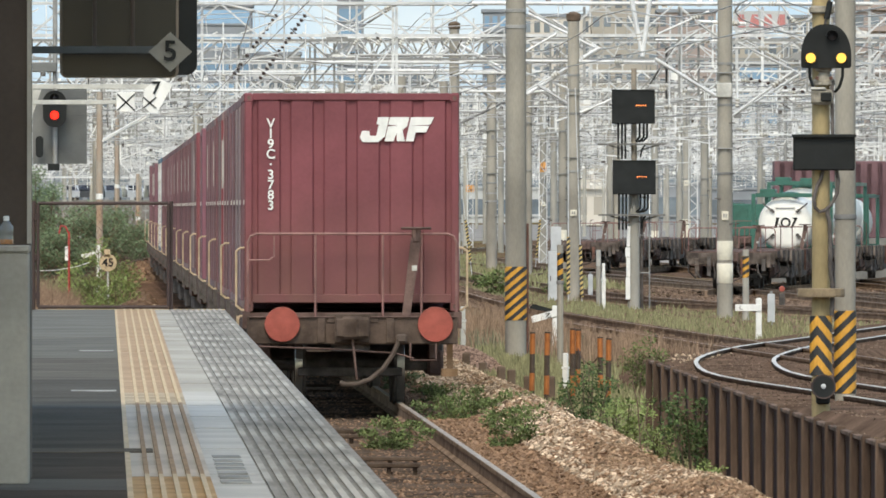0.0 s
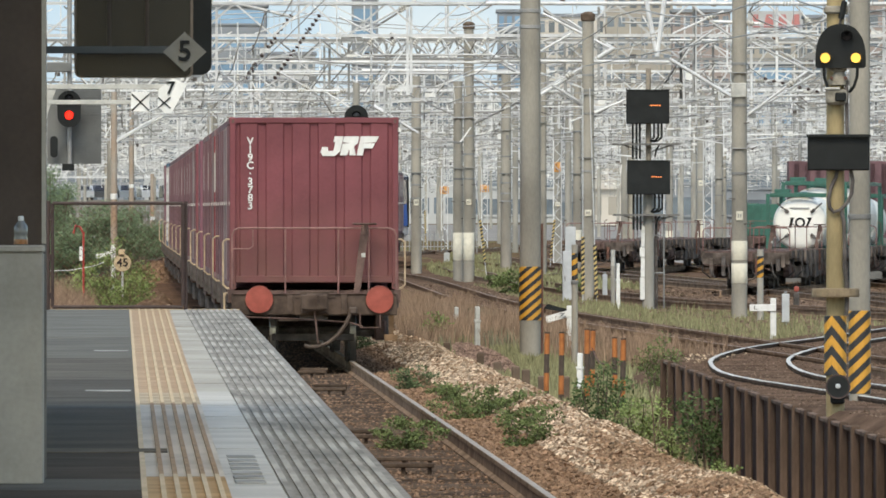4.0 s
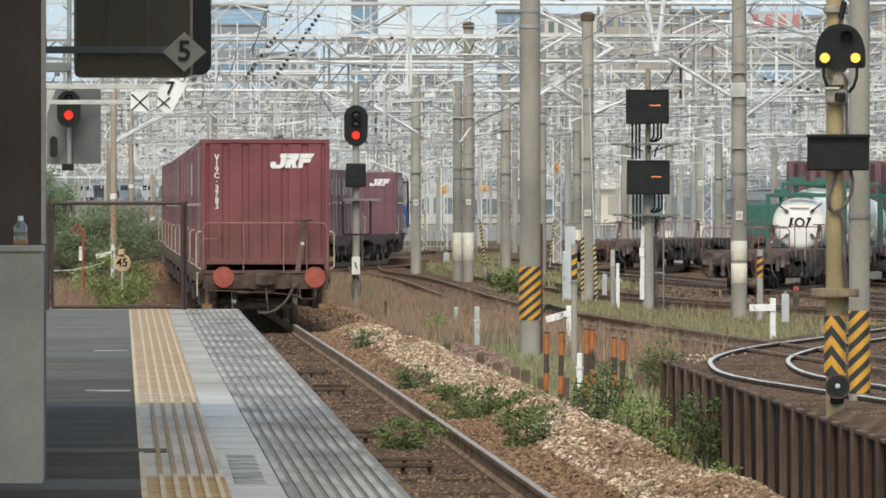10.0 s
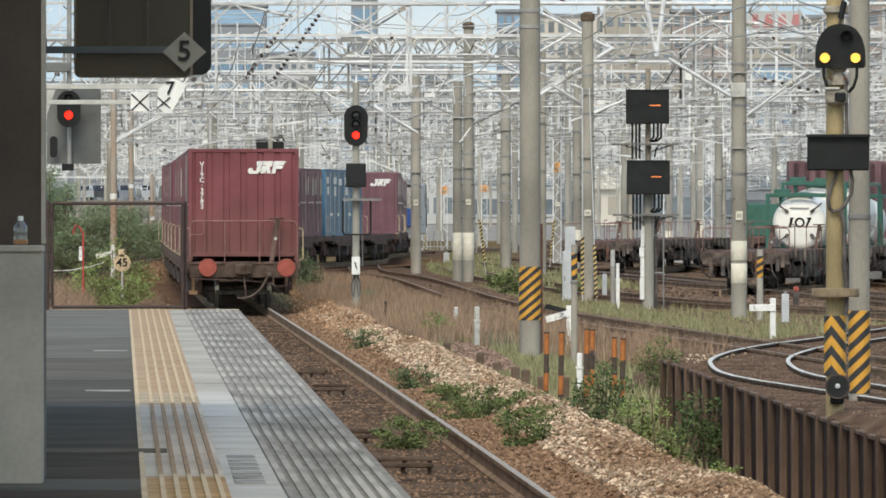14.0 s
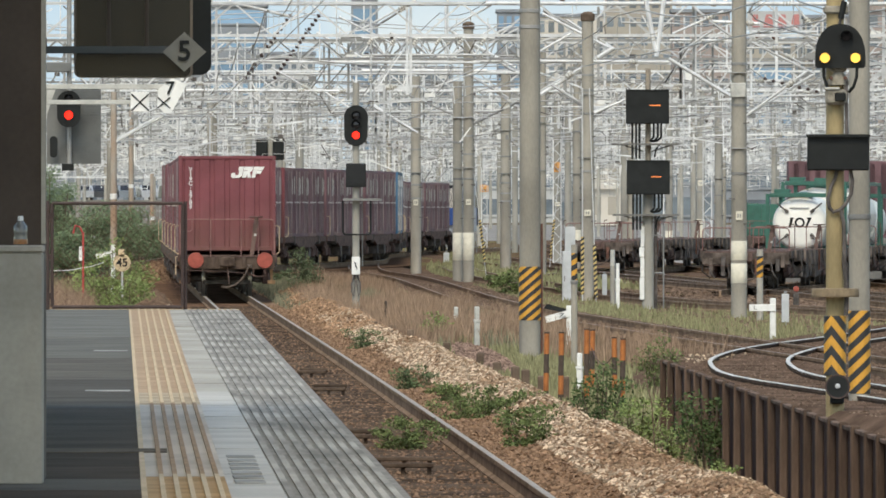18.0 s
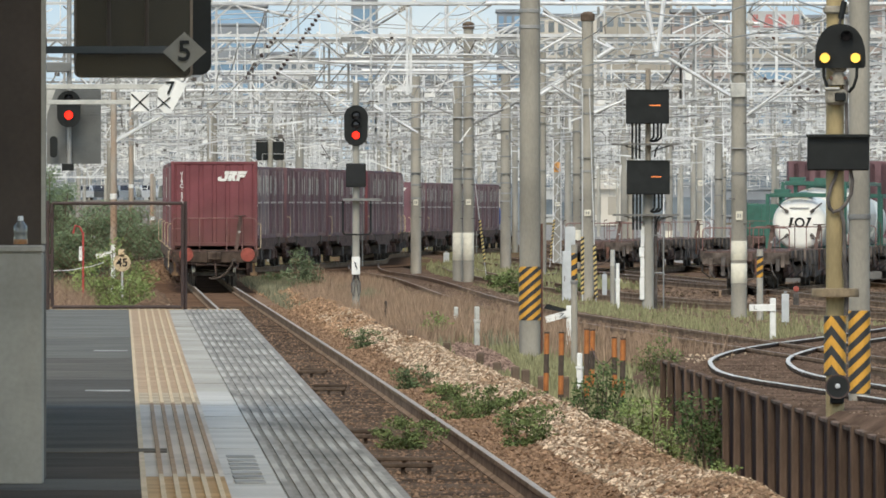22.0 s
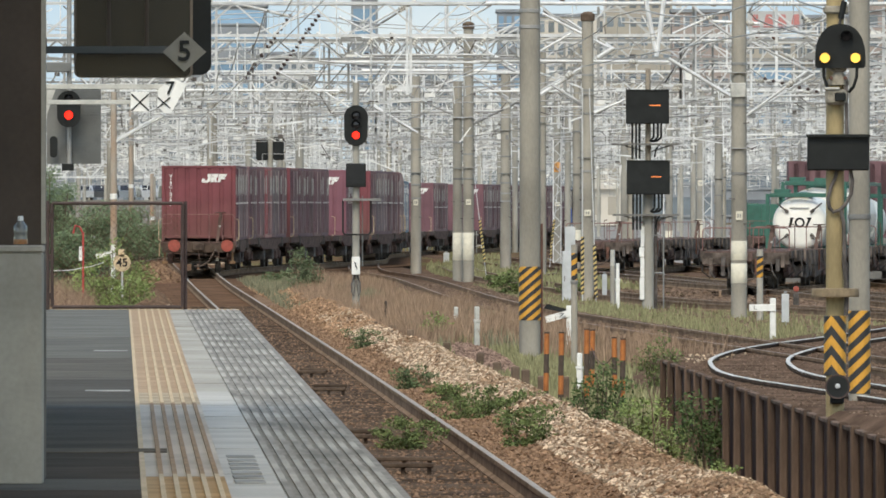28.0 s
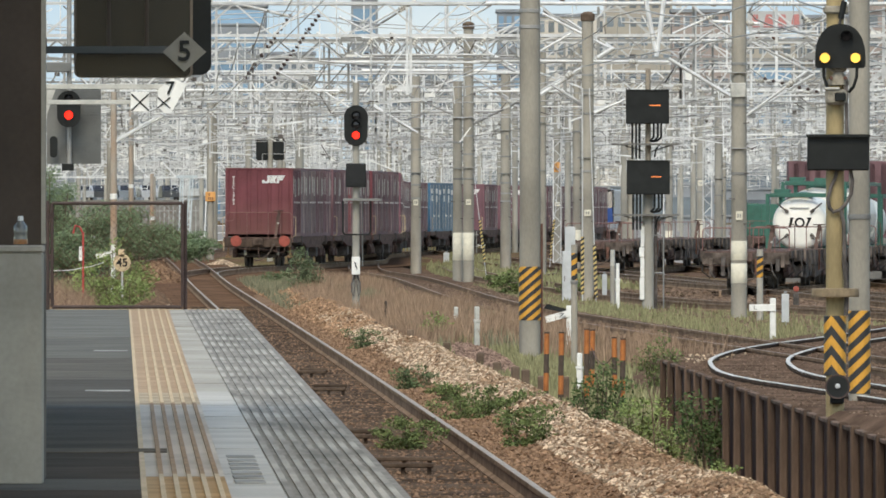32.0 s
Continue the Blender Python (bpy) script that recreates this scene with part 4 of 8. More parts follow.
# ---- fence of rusty boards beside the track ----
fence = thing("board_fence", (0, 0, 0), label="rust-brown ribbed fence along the ballast beside the track", category="fence")
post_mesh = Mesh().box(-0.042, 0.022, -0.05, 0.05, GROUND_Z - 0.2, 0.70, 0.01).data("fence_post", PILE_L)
y = 138.0
while y > 52:
    step = 2.45 + 0.01 * (138 - y) if y > 118 else 2.65 - 0.036 * (118 - y) if y > 96 else 1.85
    x = 2.25 + 0.0153 * (138 - y)
    part("fence_post", post_mesh, PILE, fence, at=(x, y, random.uniform(-0.012, 0.012), random.uniform(-0.4, 0.4), random.uniform(-0.5, 0.5), 0.88))
    mid = (x + 0.05 + 0.0153 * step / 2, y - step / 2, random.uniform(-0.015, 0.015), 0, 0, 0.88)
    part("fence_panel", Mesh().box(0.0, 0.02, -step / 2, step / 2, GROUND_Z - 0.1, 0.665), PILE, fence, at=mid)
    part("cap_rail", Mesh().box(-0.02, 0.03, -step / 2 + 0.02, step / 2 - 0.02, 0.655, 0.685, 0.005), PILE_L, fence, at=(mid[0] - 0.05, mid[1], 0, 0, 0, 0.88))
    y -= step
# ---- the goods train ----
CL, CW, CH = 3.715, 2.45, 2.5
DECK = 1.10
WAGON, FRAME_L = 20.4, 19.6


def corrugated(x0, x1, z0, z1, period, depth, flat=0.62):
    """A pressed panel in the plane y = 0, its ribs standing out towards -y."""
    m = Mesh()
    n = max(1, round((x1 - x0) / period))
    p = (x1 - x0) / n
    line = [(x0, 0.0)]
    for i in range(n):
        a_ = x0 + i * p
        line += [(a_ + p * (1 - flat) * 0.35, 0.0), (a_ + p * (1 - flat) * 0.5, -depth), (a_ + p * ((1 - flat) * 0.5 + flat), -depth), (a_ + p * ((1 - flat) * 0.65 + flat), 0.0)]
    line.append((x1, 0.0))
    outline = line + [(x1, 0.03), (x0, 0.03)]
    return m.prism([(x, y, z0) for x, y in outline], (0, 0, z1 - z0))


def oval_disc(x, y, z):
    """A small upright oval plug."""
    pts = [(x + 0.02 * math.cos(g), y, z + 0.028 * math.sin(g)) for g in [2 * math.pi * i / 14 for i in range(14)]]
    return Mesh().prism(pts, (0, 0.03, 0))


def container_parts(ob, body, side, logo=False, number="", seed=0, near=False):
    """A twelve-foot goods container on its base, long side along y; near: every fitting a part of its own."""
    rnd = random.Random(seed)
    hw, hl = CW / 2, CL / 2
    shell = Mesh().box(-hw + 0.06, hw - 0.06, -hl + 0.05, hl - 0.05, 0.14 if near else 0.08, CH - 0.03)
    post, rail, sill, bars, plates, labels, fits = [], [], [], [], [], [], []
    for sx in (-1, 1):
        for sy in (-1, 1):
            post.append(Mesh().box(*sorted((sx * hw, sx * (hw - 0.09))), *sorted((sy * hl, sy * (hl - 0.09))), 0.0, CH, 0.012))
    for sy in (-1, 1):
        rail.append(Mesh().box(-hw + 0.09, hw - 0.09, *sorted((sy * hl, sy * (hl - 0.07))), CH - 0.085, CH - 0.004, 0.008))
        sill.append(Mesh().box(-hw + 0.09, hw - 0.09, *sorted((sy * hl, sy * (hl - 0.08))), 0.10 if near else 0.03, 0.20 if near else 0.17, 0.008))
    for sx in (-1, 1):
        rail.append(Mesh().box(*sorted((sx * hw, sx * (hw - 0.07))), -hl + 0.09, hl - 0.09, CH - 0.085, CH - 0.004))
        sill.append(Mesh().box(*sorted((sx * hw, sx * (hw - 0.07))), -hl + 0.09, hl - 0.09, 0.02, 0.16))
        for k, yy in enumerate((-1.1, -0.37, 0.37, 1.1)):
            bars.append(Mesh().rod((sx * (hw - 0.002), yy, 0.12), (sx * (hw - 0.002), yy, CH - 0.12), 0.018, n=6))
            plates.append(Mesh().box(*sorted((sx * (hw - 0.01), sx * (hw + (0.018 if sx > 0 else 0.006)))), yy - 0.10, yy + 0.06, 1.22, 1.28, 0.006))
        for yy, z0, z1 in ((-1.45, 1.55, 2.2), (-0.72, 1.45, 2.1), (0.05, 1.6, 2.2), (0.75, 1.5, 2.15), (1.3, 1.55, 2.1)):
            if rnd.random() < (0.5 if sx > 0 else 0.12):
                labels.append(Mesh().box(*sorted((sx * (hw - 0.03), sx * (hw + 0.012))), yy, yy + 0.10, z0, z1))
        for sz in (0.0, CH - 0.11):
            fits.append(Mesh().box(*sorted((sx * (hw + 0.004), sx * (hw - 0.10))), -hl - 0.004, -hl + 0.1, sz + 0.004, sz + 0.10, 0.01))

    def put(name, ms, m, label=""):
        for x in ms:
            part(name, x, m, ob, label)
    if near:
        part("shell", shell, body, ob)
        put("corner_post", post, body)
        put("top_rail", rail, body)
        put("bottom_sill", sill, body)
        put("locking_bar", bars, side)
        put("latch_plate", plates, LATCH, "white latch mark")
        put("data_label", labels, DIRTYWHITE, "white stencilled data column")
        put("corner_fitting", fits, MAROON)
        for sx in (-1, 1):
            for zc in (0.06, CH - 0.06):
                part("corner_hole", oval_disc(sx * (hw - 0.05), -hl - 0.008, zc), FRAME, ob, "dark hole of the corner casting")
    else:
        part("shell", Mesh().box(-hw + 0.01, hw - 0.03, -hl + 0.012, hl - 0.012, 0.0, CH, 0.02), body, ob)
        put("locking_bar", bars[5:6] + bars[7:8], BARM)
        put("locking_bar", bars[1:2], side)
        put("locking_bar", bars[6:7], GREYRED)
        put("latch_plate", plates[1:2] + plates[4:8], LATCH, "pale latch mark")
        put("data_label", labels[:6], DIRTYWHITE, "white stencilled data column")
    me = corrugated(-hw + 0.09, hw - 0.09, 0.16, CH - 0.085, 0.379, 0.028).data("end_panel", body)
    part("end_panel", me, body, ob, at=(0, -hl + 0.045 - (0 if near else 0.04), 0))
    if near:
        part("end_panel", me, body, ob, at=(0, hl - 0.045, 0, 0, 0, 180))
    me = corrugated(-hl + 0.09, hl - 0.09, 0.15, CH - 0.085, 0.36, 0.06, 0.45).data("side_panel", side)
    so = 0.07
    part("side_panel", me, side, ob, at=(hw - so, 0, 0, 0, 0, 90))
    part("side_panel", me, side, ob, at=(-hw + so, 0, 0, 0, 0, -90))
    if logo:
        logo_marks(ob, (0.49, -hl - (0.002 if near else 0.03), 2.085), 0.92)
    if number:
        letters(number, 0.15, WHITE, ob, (-hw + 0.30, -hl - 0.004, 1.68), "container_number", "white painted container number", stack=True, line=0.78)


LONG = 9.41


def long_container_parts(ob):
    """A thirty-one-foot goods container: smooth doors along the side, white marks near their tops."""
    hw, hl = CW / 2, LONG / 2
    part("shell", Mesh().box(-hw + 0.03, hw - 0.03, -hl + 0.03, hl - 0.03, 0.0, CH - 0.02, 0.02), BLUEBOX, ob)
    for sx in (-1, 1):
        for sy in (-1, 1):
            part("corner_post", Mesh().box(*sorted((sx * hw, sx * (hw - 0.12))), *sorted((sy * hl, sy * (hl - 0.12))), 0.0, CH, 0.012), BLUEBOX, ob)
        part("top_rail", Mesh().box(*sorted((sx * hw, sx * (hw - 0.08))), -hl + 0.12, hl - 0.12, CH - 0.1, CH), BLUEBOX, ob)
        part("bottom_sill", Mesh().box(*sorted((sx * hw, sx * (hw - 0.08))), -hl + 0.12, hl - 0.12, 0.0, 0.14), BLUEBOX, ob)
        for k in range(4):
            ya = -hl + 0.16 + k * (LONG - 0.32) / 4
            d = part("side_door", Mesh().box(*sorted((sx * (hw - 0.035), sx * (hw - 0.012))), ya + 0.03, ya + (LONG - 0.32) / 4 - 0.03, 0.16, CH - 0.12, 0.008), BLUEBOX, ob)
            part("locking_bar", Mesh().rod((sx * (hw - 0.005), ya + 0.12, 0.14), (sx * (hw - 0.005), ya + 0.12, CH - 0.12), 0.014, n=6), LATCH, d)
        for k, (ya, yb, z0, z1) in enumerate(((-3.9, -3.0, 1.95, 2.2), (-3.6, -2.9, 1.55, 1.85), (-0.4, 0.9, 1.95, 2.2), (-0.1, 0.7, 1.5, 1.85), (-2.2, -1.2, 0.75, 0.85), (2.2, 3.6, 1.9, 2.15), (1.6, 2.2, 0.75, 0.85))):
            part("side_marking", Mesh().box(*sorted((sx * (hw - 0.02), sx * (hw + 0.008))), ya, yb, z0, z1), WHITE, ob, "white side marking as a plain bar")
    me = corrugated(-hw + 0.12, hw - 0.12, 0.1, CH - 0.1, 0.32, 0.03).data("end_panel", BLUEBOX)
    part("end_panel", me, BLUEBOX, ob, at=(0, -hl + 0.04, 0))


def logo_marks(ob, at, k, side=0):
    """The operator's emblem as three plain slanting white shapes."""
    x, y, z = at
    sl = 0.22

    def shape(pts):
        ring = [(x + (a_ + sl * b_) * k, y, z + b_ * k) for a_, b_ in pts]
        m = Mesh().prism(ring, (0, 0.03, 0))
        return m
    for pts in ([(-0.36, -0.16), (-0.17, -0.16), (-0.10, -0.09), (-0.10, 0.15), (-0.24, 0.15), (-0.24, 0.06), (-0.21, 0.06), (-0.21, -0.08), (-0.29, -0.08), (-0.31, -0.02), (-0.40, -0.02), (-0.41, -0.10)],
                [(-0.09, -0.15), (0.02, -0.15), (0.035, -0.05), (0.06, -0.15), (0.16, -0.15), (0.10, -0.01), (0.15, 0.04), (0.15, 0.15), (-0.09, 0.15), (-0.09, 0.055), (0.03, 0.045), (-0.09, 0.035)],
                [(0.17, -0.15), (0.27, -0.15), (0.27, -0.04), (0.40, -0.04), (0.42, 0.04), (0.20, 0.045), (0.43, 0.055), (0.46, 0.15), (0.17, 0.15)]):
        part("emblem_stroke", shape(pts), WHITE, ob, "white slanting emblem stroke")


def bogie(parent, y, near=False):
    b = None
    for sx in (-1, 1):
        m = Mesh()
        m.prism([(sx * 0.92, y - 1.15, 0.50), (sx * 0.92, y - 0.5, 0.34), (sx * 0.92, y + 0.5, 0.34), (sx * 0.92, y + 1.15, 0.50), (sx * 0.92, y + 1.15, 0.66), (sx * 0.92, y + 0.45, 0.74), (sx * 0.92, y - 0.45, 0.74), (sx * 0.92, y - 1.15, 0.66)], (sx * 0.1, 0, 0))
        for yy in (-0.9, 0.9):
            m.box(*sorted((sx * 0.90, sx * 1.08)), y + yy - 0.16, y + yy + 0.16, 0.30, 0.60, 0.03)
        for yy in (-0.2, 0.0, 0.2):
            m.rod((sx * 0.97, y + yy, 0.40), (sx * 0.97, y + yy, 0.68), 0.07, n=8)
        if b is None:
            b = part("bogie", Mesh().box(-0.95, 0.95, y - 0.2, y + 0.2, 0.5, 0.72, 0.02), DARK, parent)
            part("brake_beam", Mesh().box(-0.6, 0.6, y - 1.5, y - 1.42, 0.3, 0.4, 0.01), DARK, b)
        part("side_frame", m, FRAME, b)
    for yy in (-0.9, 0.9):
        ws = []
        for sx in (-1, 1):
            ws.append(Mesh().lathe([(0.10, -0.02), (0.36, -0.02), (0.40, -0.045), (0.43, -0.045), (0.43, 0.055), (0.455, 0.06), (0.455, 0.085), (0.40, 0.085), (0.36, 0.03), (0.10, 0.05)], (-sx, 0, 0), (sx * 0.59, y + yy, 0.43), n=24 if near else 14))
        ax = Mesh().rod((-0.95, y + yy, 0.43), (0.95, y + yy, 0.43), 0.075, n=10)
        if near:
            for w_ in ws:
                part("wheel", w_, DARK, b, smooth=True)
            for sx in (-1, 1):
                part("wheel_tread", Mesh().lathe([(0.431, -0.04), (0.436, -0.035), (0.436, 0.045), (0.431, 0.05)], (-sx, 0, 0), (sx * 0.59, y + yy, 0.43), n=32, ring=True), TREAD, b, "bright worn wheel tread", smooth=True)
            part("axle", ax, DARK, b)
        else:
            for w_ in ws:
                ax.add(w_.v, w_.f)
            part("wheelset", ax, DARK, b)
    return b


def wagon_parts(w, last=False, grip=None, sillm=None, top=1.94, railed=True):
    """A flat container wagon, its middle at the origin, its back end towards -y."""
    hl = FRAME_L / 2
    grip = grip or CREAM
    sillm = sillm or FRAME
    for sx in (-1, 1):
        m = Mesh()
        m.prism([(sx * 1.16, -hl, DECK - 0.24), (sx * 1.16, -5.0, DECK - 0.24), (sx * 1.16, -3.2, DECK - 0.44), (sx * 1.16, 3.2, DECK - 0.44), (sx * 1.16, 5.0, DECK - 0.24), (sx * 1.16, hl, DECK - 0.24), (sx * 1.16, hl, DECK - 0.05), (sx * 1.16, -hl, DECK - 0.05)], (sx * 0.09, 0, 0))
        part("side_sill", m, sillm, w)
    part("deck", Mesh().box(-1.2, 1.2, -hl + 0.05, hl - 0.05, DECK - 0.11, DECK - 0.06), FRAME, w)
    part("centre_sill", Mesh().box(-0.2, 0.2, -hl, hl, DECK - 0.5, DECK - 0.11), DARK, w)
    bm_ = Mesh()
    for yy in [-hl + 1.2 + k * (2 * hl - 2.4) / 12 for k in range(13)]:
        bm_.box(-1.16, 1.16, yy - 0.05, yy + 0.05, DECK - 0.3, DECK - 0.11)
    tagged(part("cross_bearer", bm_, DARK, w), kind="stuff")
    for sy in (-1, 1):
        part("end_beam", Mesh().box(-1.2, 1.2, *sorted((sy * hl, sy * (hl + 0.12))), DECK - 0.42, DECK - 0.10, 0.012), BEAMG if last else sillm, w, "dusty brown end beam" if last else "rust-brown end beam")
        c = part("coupler", Mesh().box(-0.13, 0.13, *sorted((sy * (hl + 0.1), sy * (hl + 0.38))), 0.74, 1.0, 0.03).box(-0.20, 0.20, *sorted((sy * (hl + 0.10), sy * (hl + 0.16))), 0.70, 1.03, 0.01).box(0.04, 0.2, *sorted((sy * (hl + 0.30), sy * (hl + 0.46))), 0.75, 0.99, 0.03).box(-0.2, -0.08, *sorted((sy * (hl + 0.28), sy * (hl + 0.38))), 0.76, 0.98, 0.02), BEAMG if last else FRAME, w)
        part("uncoupling_rod", Mesh().tube([(-1.12, sy * (hl + 0.2), 0.66), (-0.25, sy * (hl + 0.2), 0.63), (0.5, sy * (hl + 0.22), 0.58), (0.7, sy * (hl + 0.22), 0.52)], 0.012), FRAME, w)
        part("coupler_chain", Mesh().rod((0, sy * (hl + 0.25), 0.74), (0.05, sy * (hl + 0.25), 0.28), 0.015), FRAME, w)
        part("brake_hose", Mesh().tube([(0.54, sy * (hl + 0.22), 0.78), (0.51, sy * (hl + 0.22), 0.68), (0.45, sy * (hl + 0.22), 0.55), (0.34, sy * (hl + 0.22), 0.40), (0.20, sy * (hl + 0.22), 0.285), (0.06, sy * (hl + 0.22), 0.235), (-0.08, sy * (hl + 0.22), 0.225), (-0.15, sy * (hl + 0.22), 0.25)], 0.027, 8), RUBBER, w)
        for sx in (-1, 1):
            part("twist_lock", Mesh().box(*sorted((sx * 1.1, sx * 1.3)), sy * 5.9 - 0.12, sy * 5.9 + 0.12, DECK - 0.34, DECK - 0.02), DARK, w)
            part("underframe_box", Mesh().box(*sorted((sx * 0.8, sx * 1.22)), sy * 2.2 - 0.4, sy * 2.2 + 0.4, 0.30, 0.66, 0.02), DARK, w)
        for sx in (-1, 1) if sy < 0 else ():
            x = sx * 1.30
            y0 = sy * (hl - 0.35)
            part("side_handrail", Mesh().tube([(sx * 1.2, y0, 1.78), (sx * 1.27, y0, 1.78), (x + sx * 0.02, y0, 1.74), (x + sx * 0.02, y0, 1.12), (sx * 1.26, y0, 1.07), (sx * 1.2, y0, 1.07)], 0.016), grip, w, "painted handrail")
            if last and sx < 0:
                part("side_handrail", Mesh().tube([(sx * 1.2, y0, 1.0), (sx * 1.28, y0, 1.0), (sx * 1.30, y0, 0.96), (sx * 1.30, y0, 0.55), (sx * 1.30, y0 - sy * 0.35, 0.55), (sx * 1.30, y0 - sy * 0.35, 1.0)], 0.016), grip, w, "painted step rail")
    # end platform rail and hand brake at the back end
    y = -hl + 0.02
    if railed:
        rl = Mesh().tube([(-1.19, y, DECK - 0.1), (-1.19, y, top - 0.10), (-1.16, y, top - 0.03), (-1.09, y, top), (1.09, y, top), (1.16, y, top - 0.03), (1.19, y, top - 0.10), (1.19, y, DECK - 0.1)], 0.018)
        part("end_railing", rl, ENDBEAM, w)
        for x in (-0.42, 0.35, 0.79):
            part("railing_post", Mesh().rod((x, y, DECK - 0.1), (x, y, top), 0.014), ENDBEAM, w)
        part("railing_loop", Mesh().tube([(-1.19, y, top - 0.30), (-0.95, y, top - 0.30), (-0.89, y, top - 0.26), (-0.89, y, top - 0.02)], 0.012), ENDBEAM, w)
        br = part("brake_stand", Mesh().prism([(0.54, y - 0.06, 0.78), (0.63, y - 0.06, 0.78), (0.79, y - 0.06, top - 0.04), (0.67, y - 0.06, top - 0.04)], (0, 0.05, 0)), FRAME, w)
        part("brake_wheel", Mesh().lathe([(0.165, 0), (0.18, 0.015), (0.165, 0.03), (0.145, 0.015)], (0, 0, 1), (0.73, y - 0.04, top + 0.05), n=20, ring=True).rod((0.56, y - 0.04, top + 0.06), (0.90, y - 0.04, top + 0.06), 0.012).rod((0.73, y - 0.21, top + 0.06), (0.73, y + 0.13, top + 0.06), 0.012).rod((0.73, y - 0.04, top - 0.08), (0.73, y - 0.04, top + 0.08), 0.05), FRAME, br)
        part("brake_plate", Mesh().box(0.68, 0.74, y - 0.07, y - 0.062, top - 0.42, top - 0.36), DIRTYWHITE, br)
    part("brake_cylinder", Mesh().rod((0.45, -3, 0.55), (0.45, -2, 0.55), 0.2, n=12), DARK, w)
    part("air_tank", Mesh().rod((-0.45, 1.2, 0.5), (-0.45, 3.0, 0.5), 0.22, n=12), DARK, w)
    for yy in (-7.0, 7.0):
        bogie(w, yy, last)
    if last:
        for sx in (-1, 1):
            part("step_hanger", Mesh().bar((sx * 1.12, -hl + 0.3, 0.72), (sx * 1.12, -hl + 0.3, 0.34), 0.07, 0.03), STEPTAN, w)
            part("step_tread", Mesh().box(*sorted((sx * 1.02, sx * 1.21)), -hl + 0.15, -hl + 0.45, 0.31, 0.40, 0.006), STEPTAN, w, "tan rusty step")
        part("coupler_pocket", Mesh().box(-0.29, 0.29, -hl - 0.135, -hl - 0.12, 0.93, 1.03, 0.005), BEAMG, w)
        part("beam_ledge", Mesh().box(-1.18, 1.18, -hl - 0.15, -hl - 0.12, 0.985, 1.0, 0.004), FRAME, w)
        part("lower_frame", Mesh().tube([(0.66, -hl - 0.14, 0.7), (0.66, -hl - 0.14, 0.5), (0.95, -hl - 0.14, 0.5), (0.95, -hl - 0.14, 0.7)], 0.014), FRAME, w)
        part("lever_plate", Mesh().box(-0.52, -0.24, -hl - 0.2, -hl - 0.17, 0.6, 0.64), BEAMG, w)
        part("air_cock", Mesh().box(0.5, 0.62, -hl - 0.26, -hl - 0.16, 0.70, 0.8, 0.02), RUBBER, w)
        for x in (-0.80, 0.945):
            d = part("tail_marker", Mesh().lathe([(0.19, 0.02), (0.197, 0.0), (0.19, -0.012), (0.0005, -0.016)], (0, 1, 0), (x, -hl - 0.16, 0.91), n=28), DISC, w, "red enamel tail marker disc")
            part("marker_rim", Mesh().lathe([(0.188, 0.0), (0.20, -0.006), (0.20, -0.016), (0.191, -0.018)], (0, 1, 0), (x, -hl - 0.16, 0.91), n=28, ring=True), DISC, d)
            part("beam_plate", Mesh().box(x * 0.45 - 0.04, x * 0.45 + 0.05, -hl - 0.15, -hl - 0.12, 0.70, 0.98, 0.005), BEAMG, w)
            part("marker_bracket", Mesh().box(x - 0.03, x + 0.03, -hl - 0.14, -hl - 0.1, 0.80, 1.05), FRAME, w)


TRAIN = []   # (object, distance of its middle from the train's tail, lift)
last_wagon = thing("container_wagon", label="rust-brown container flat wagon with red tail discs and end railing", category="wagon", group="wagons of the train")
wagon_parts(last_wagon, True)
TRAIN.append((last_wagon, FRAME_L / 2, 0.0, 0.0))
wagon = thing("container_wagon", label="rust-brown container flat wagon coupled in the train", category="wagon", group="wagons of the train")
wagon_parts(wagon, railed=False)
kinds = {}
for key, body, side, logo, lab in (("m", MAROON, MAROON_D, True, "maroon ribbed goods container with white emblem"), ("g", MAROON_D, GREYRED, True, "dusty maroon goods container with grey-brown doors"),
                                   ("p", PURPLE, MAROON_D, True, "bright purple-red goods container with white emblem"), ("q", DUSKY, MAROON_D, True, "dusky purple-brown goods container with white emblem"), ("d", MAROON_D, MAROON_D, False, "dusty dark maroon goods container"), ("r", REDBOX, REDBOX, False, "bright red goods container with white labels")):
    c = thing("goods_container", label=lab + " loaded on a wagon", category="container", group="containers on the train")
    container_parts(c, body, side, logo, seed=ord(key))
    kinds[key] = c
kinds["L"] = thing("goods_container", label="long blue goods container with white side markings loaded on a wagon", category="container", group="containers on the train")
long_container_parts(kinds["L"])
hero = thing("goods_container", label="maroon ribbed goods container with white emblem on the last wagon", category="container", group="containers on the train")
container_parts(hero, MAROON, MAROON_D, True, "V19C\u00b73783", 3, True)
N_W = 18
order = ["mggdd", "dmrgd", "mddmd", "--p--", "mggdm", "dmddm", "ddmdd", "mddmd", "dmddd", "ddmdd", "L-L--", "-----", "-qdq-", "-----", "-qgqd", "ddmdd", "dmddg", "ddmdd"]   # load of each wagon from the tail; - is an empty place, L a long container
used = set()
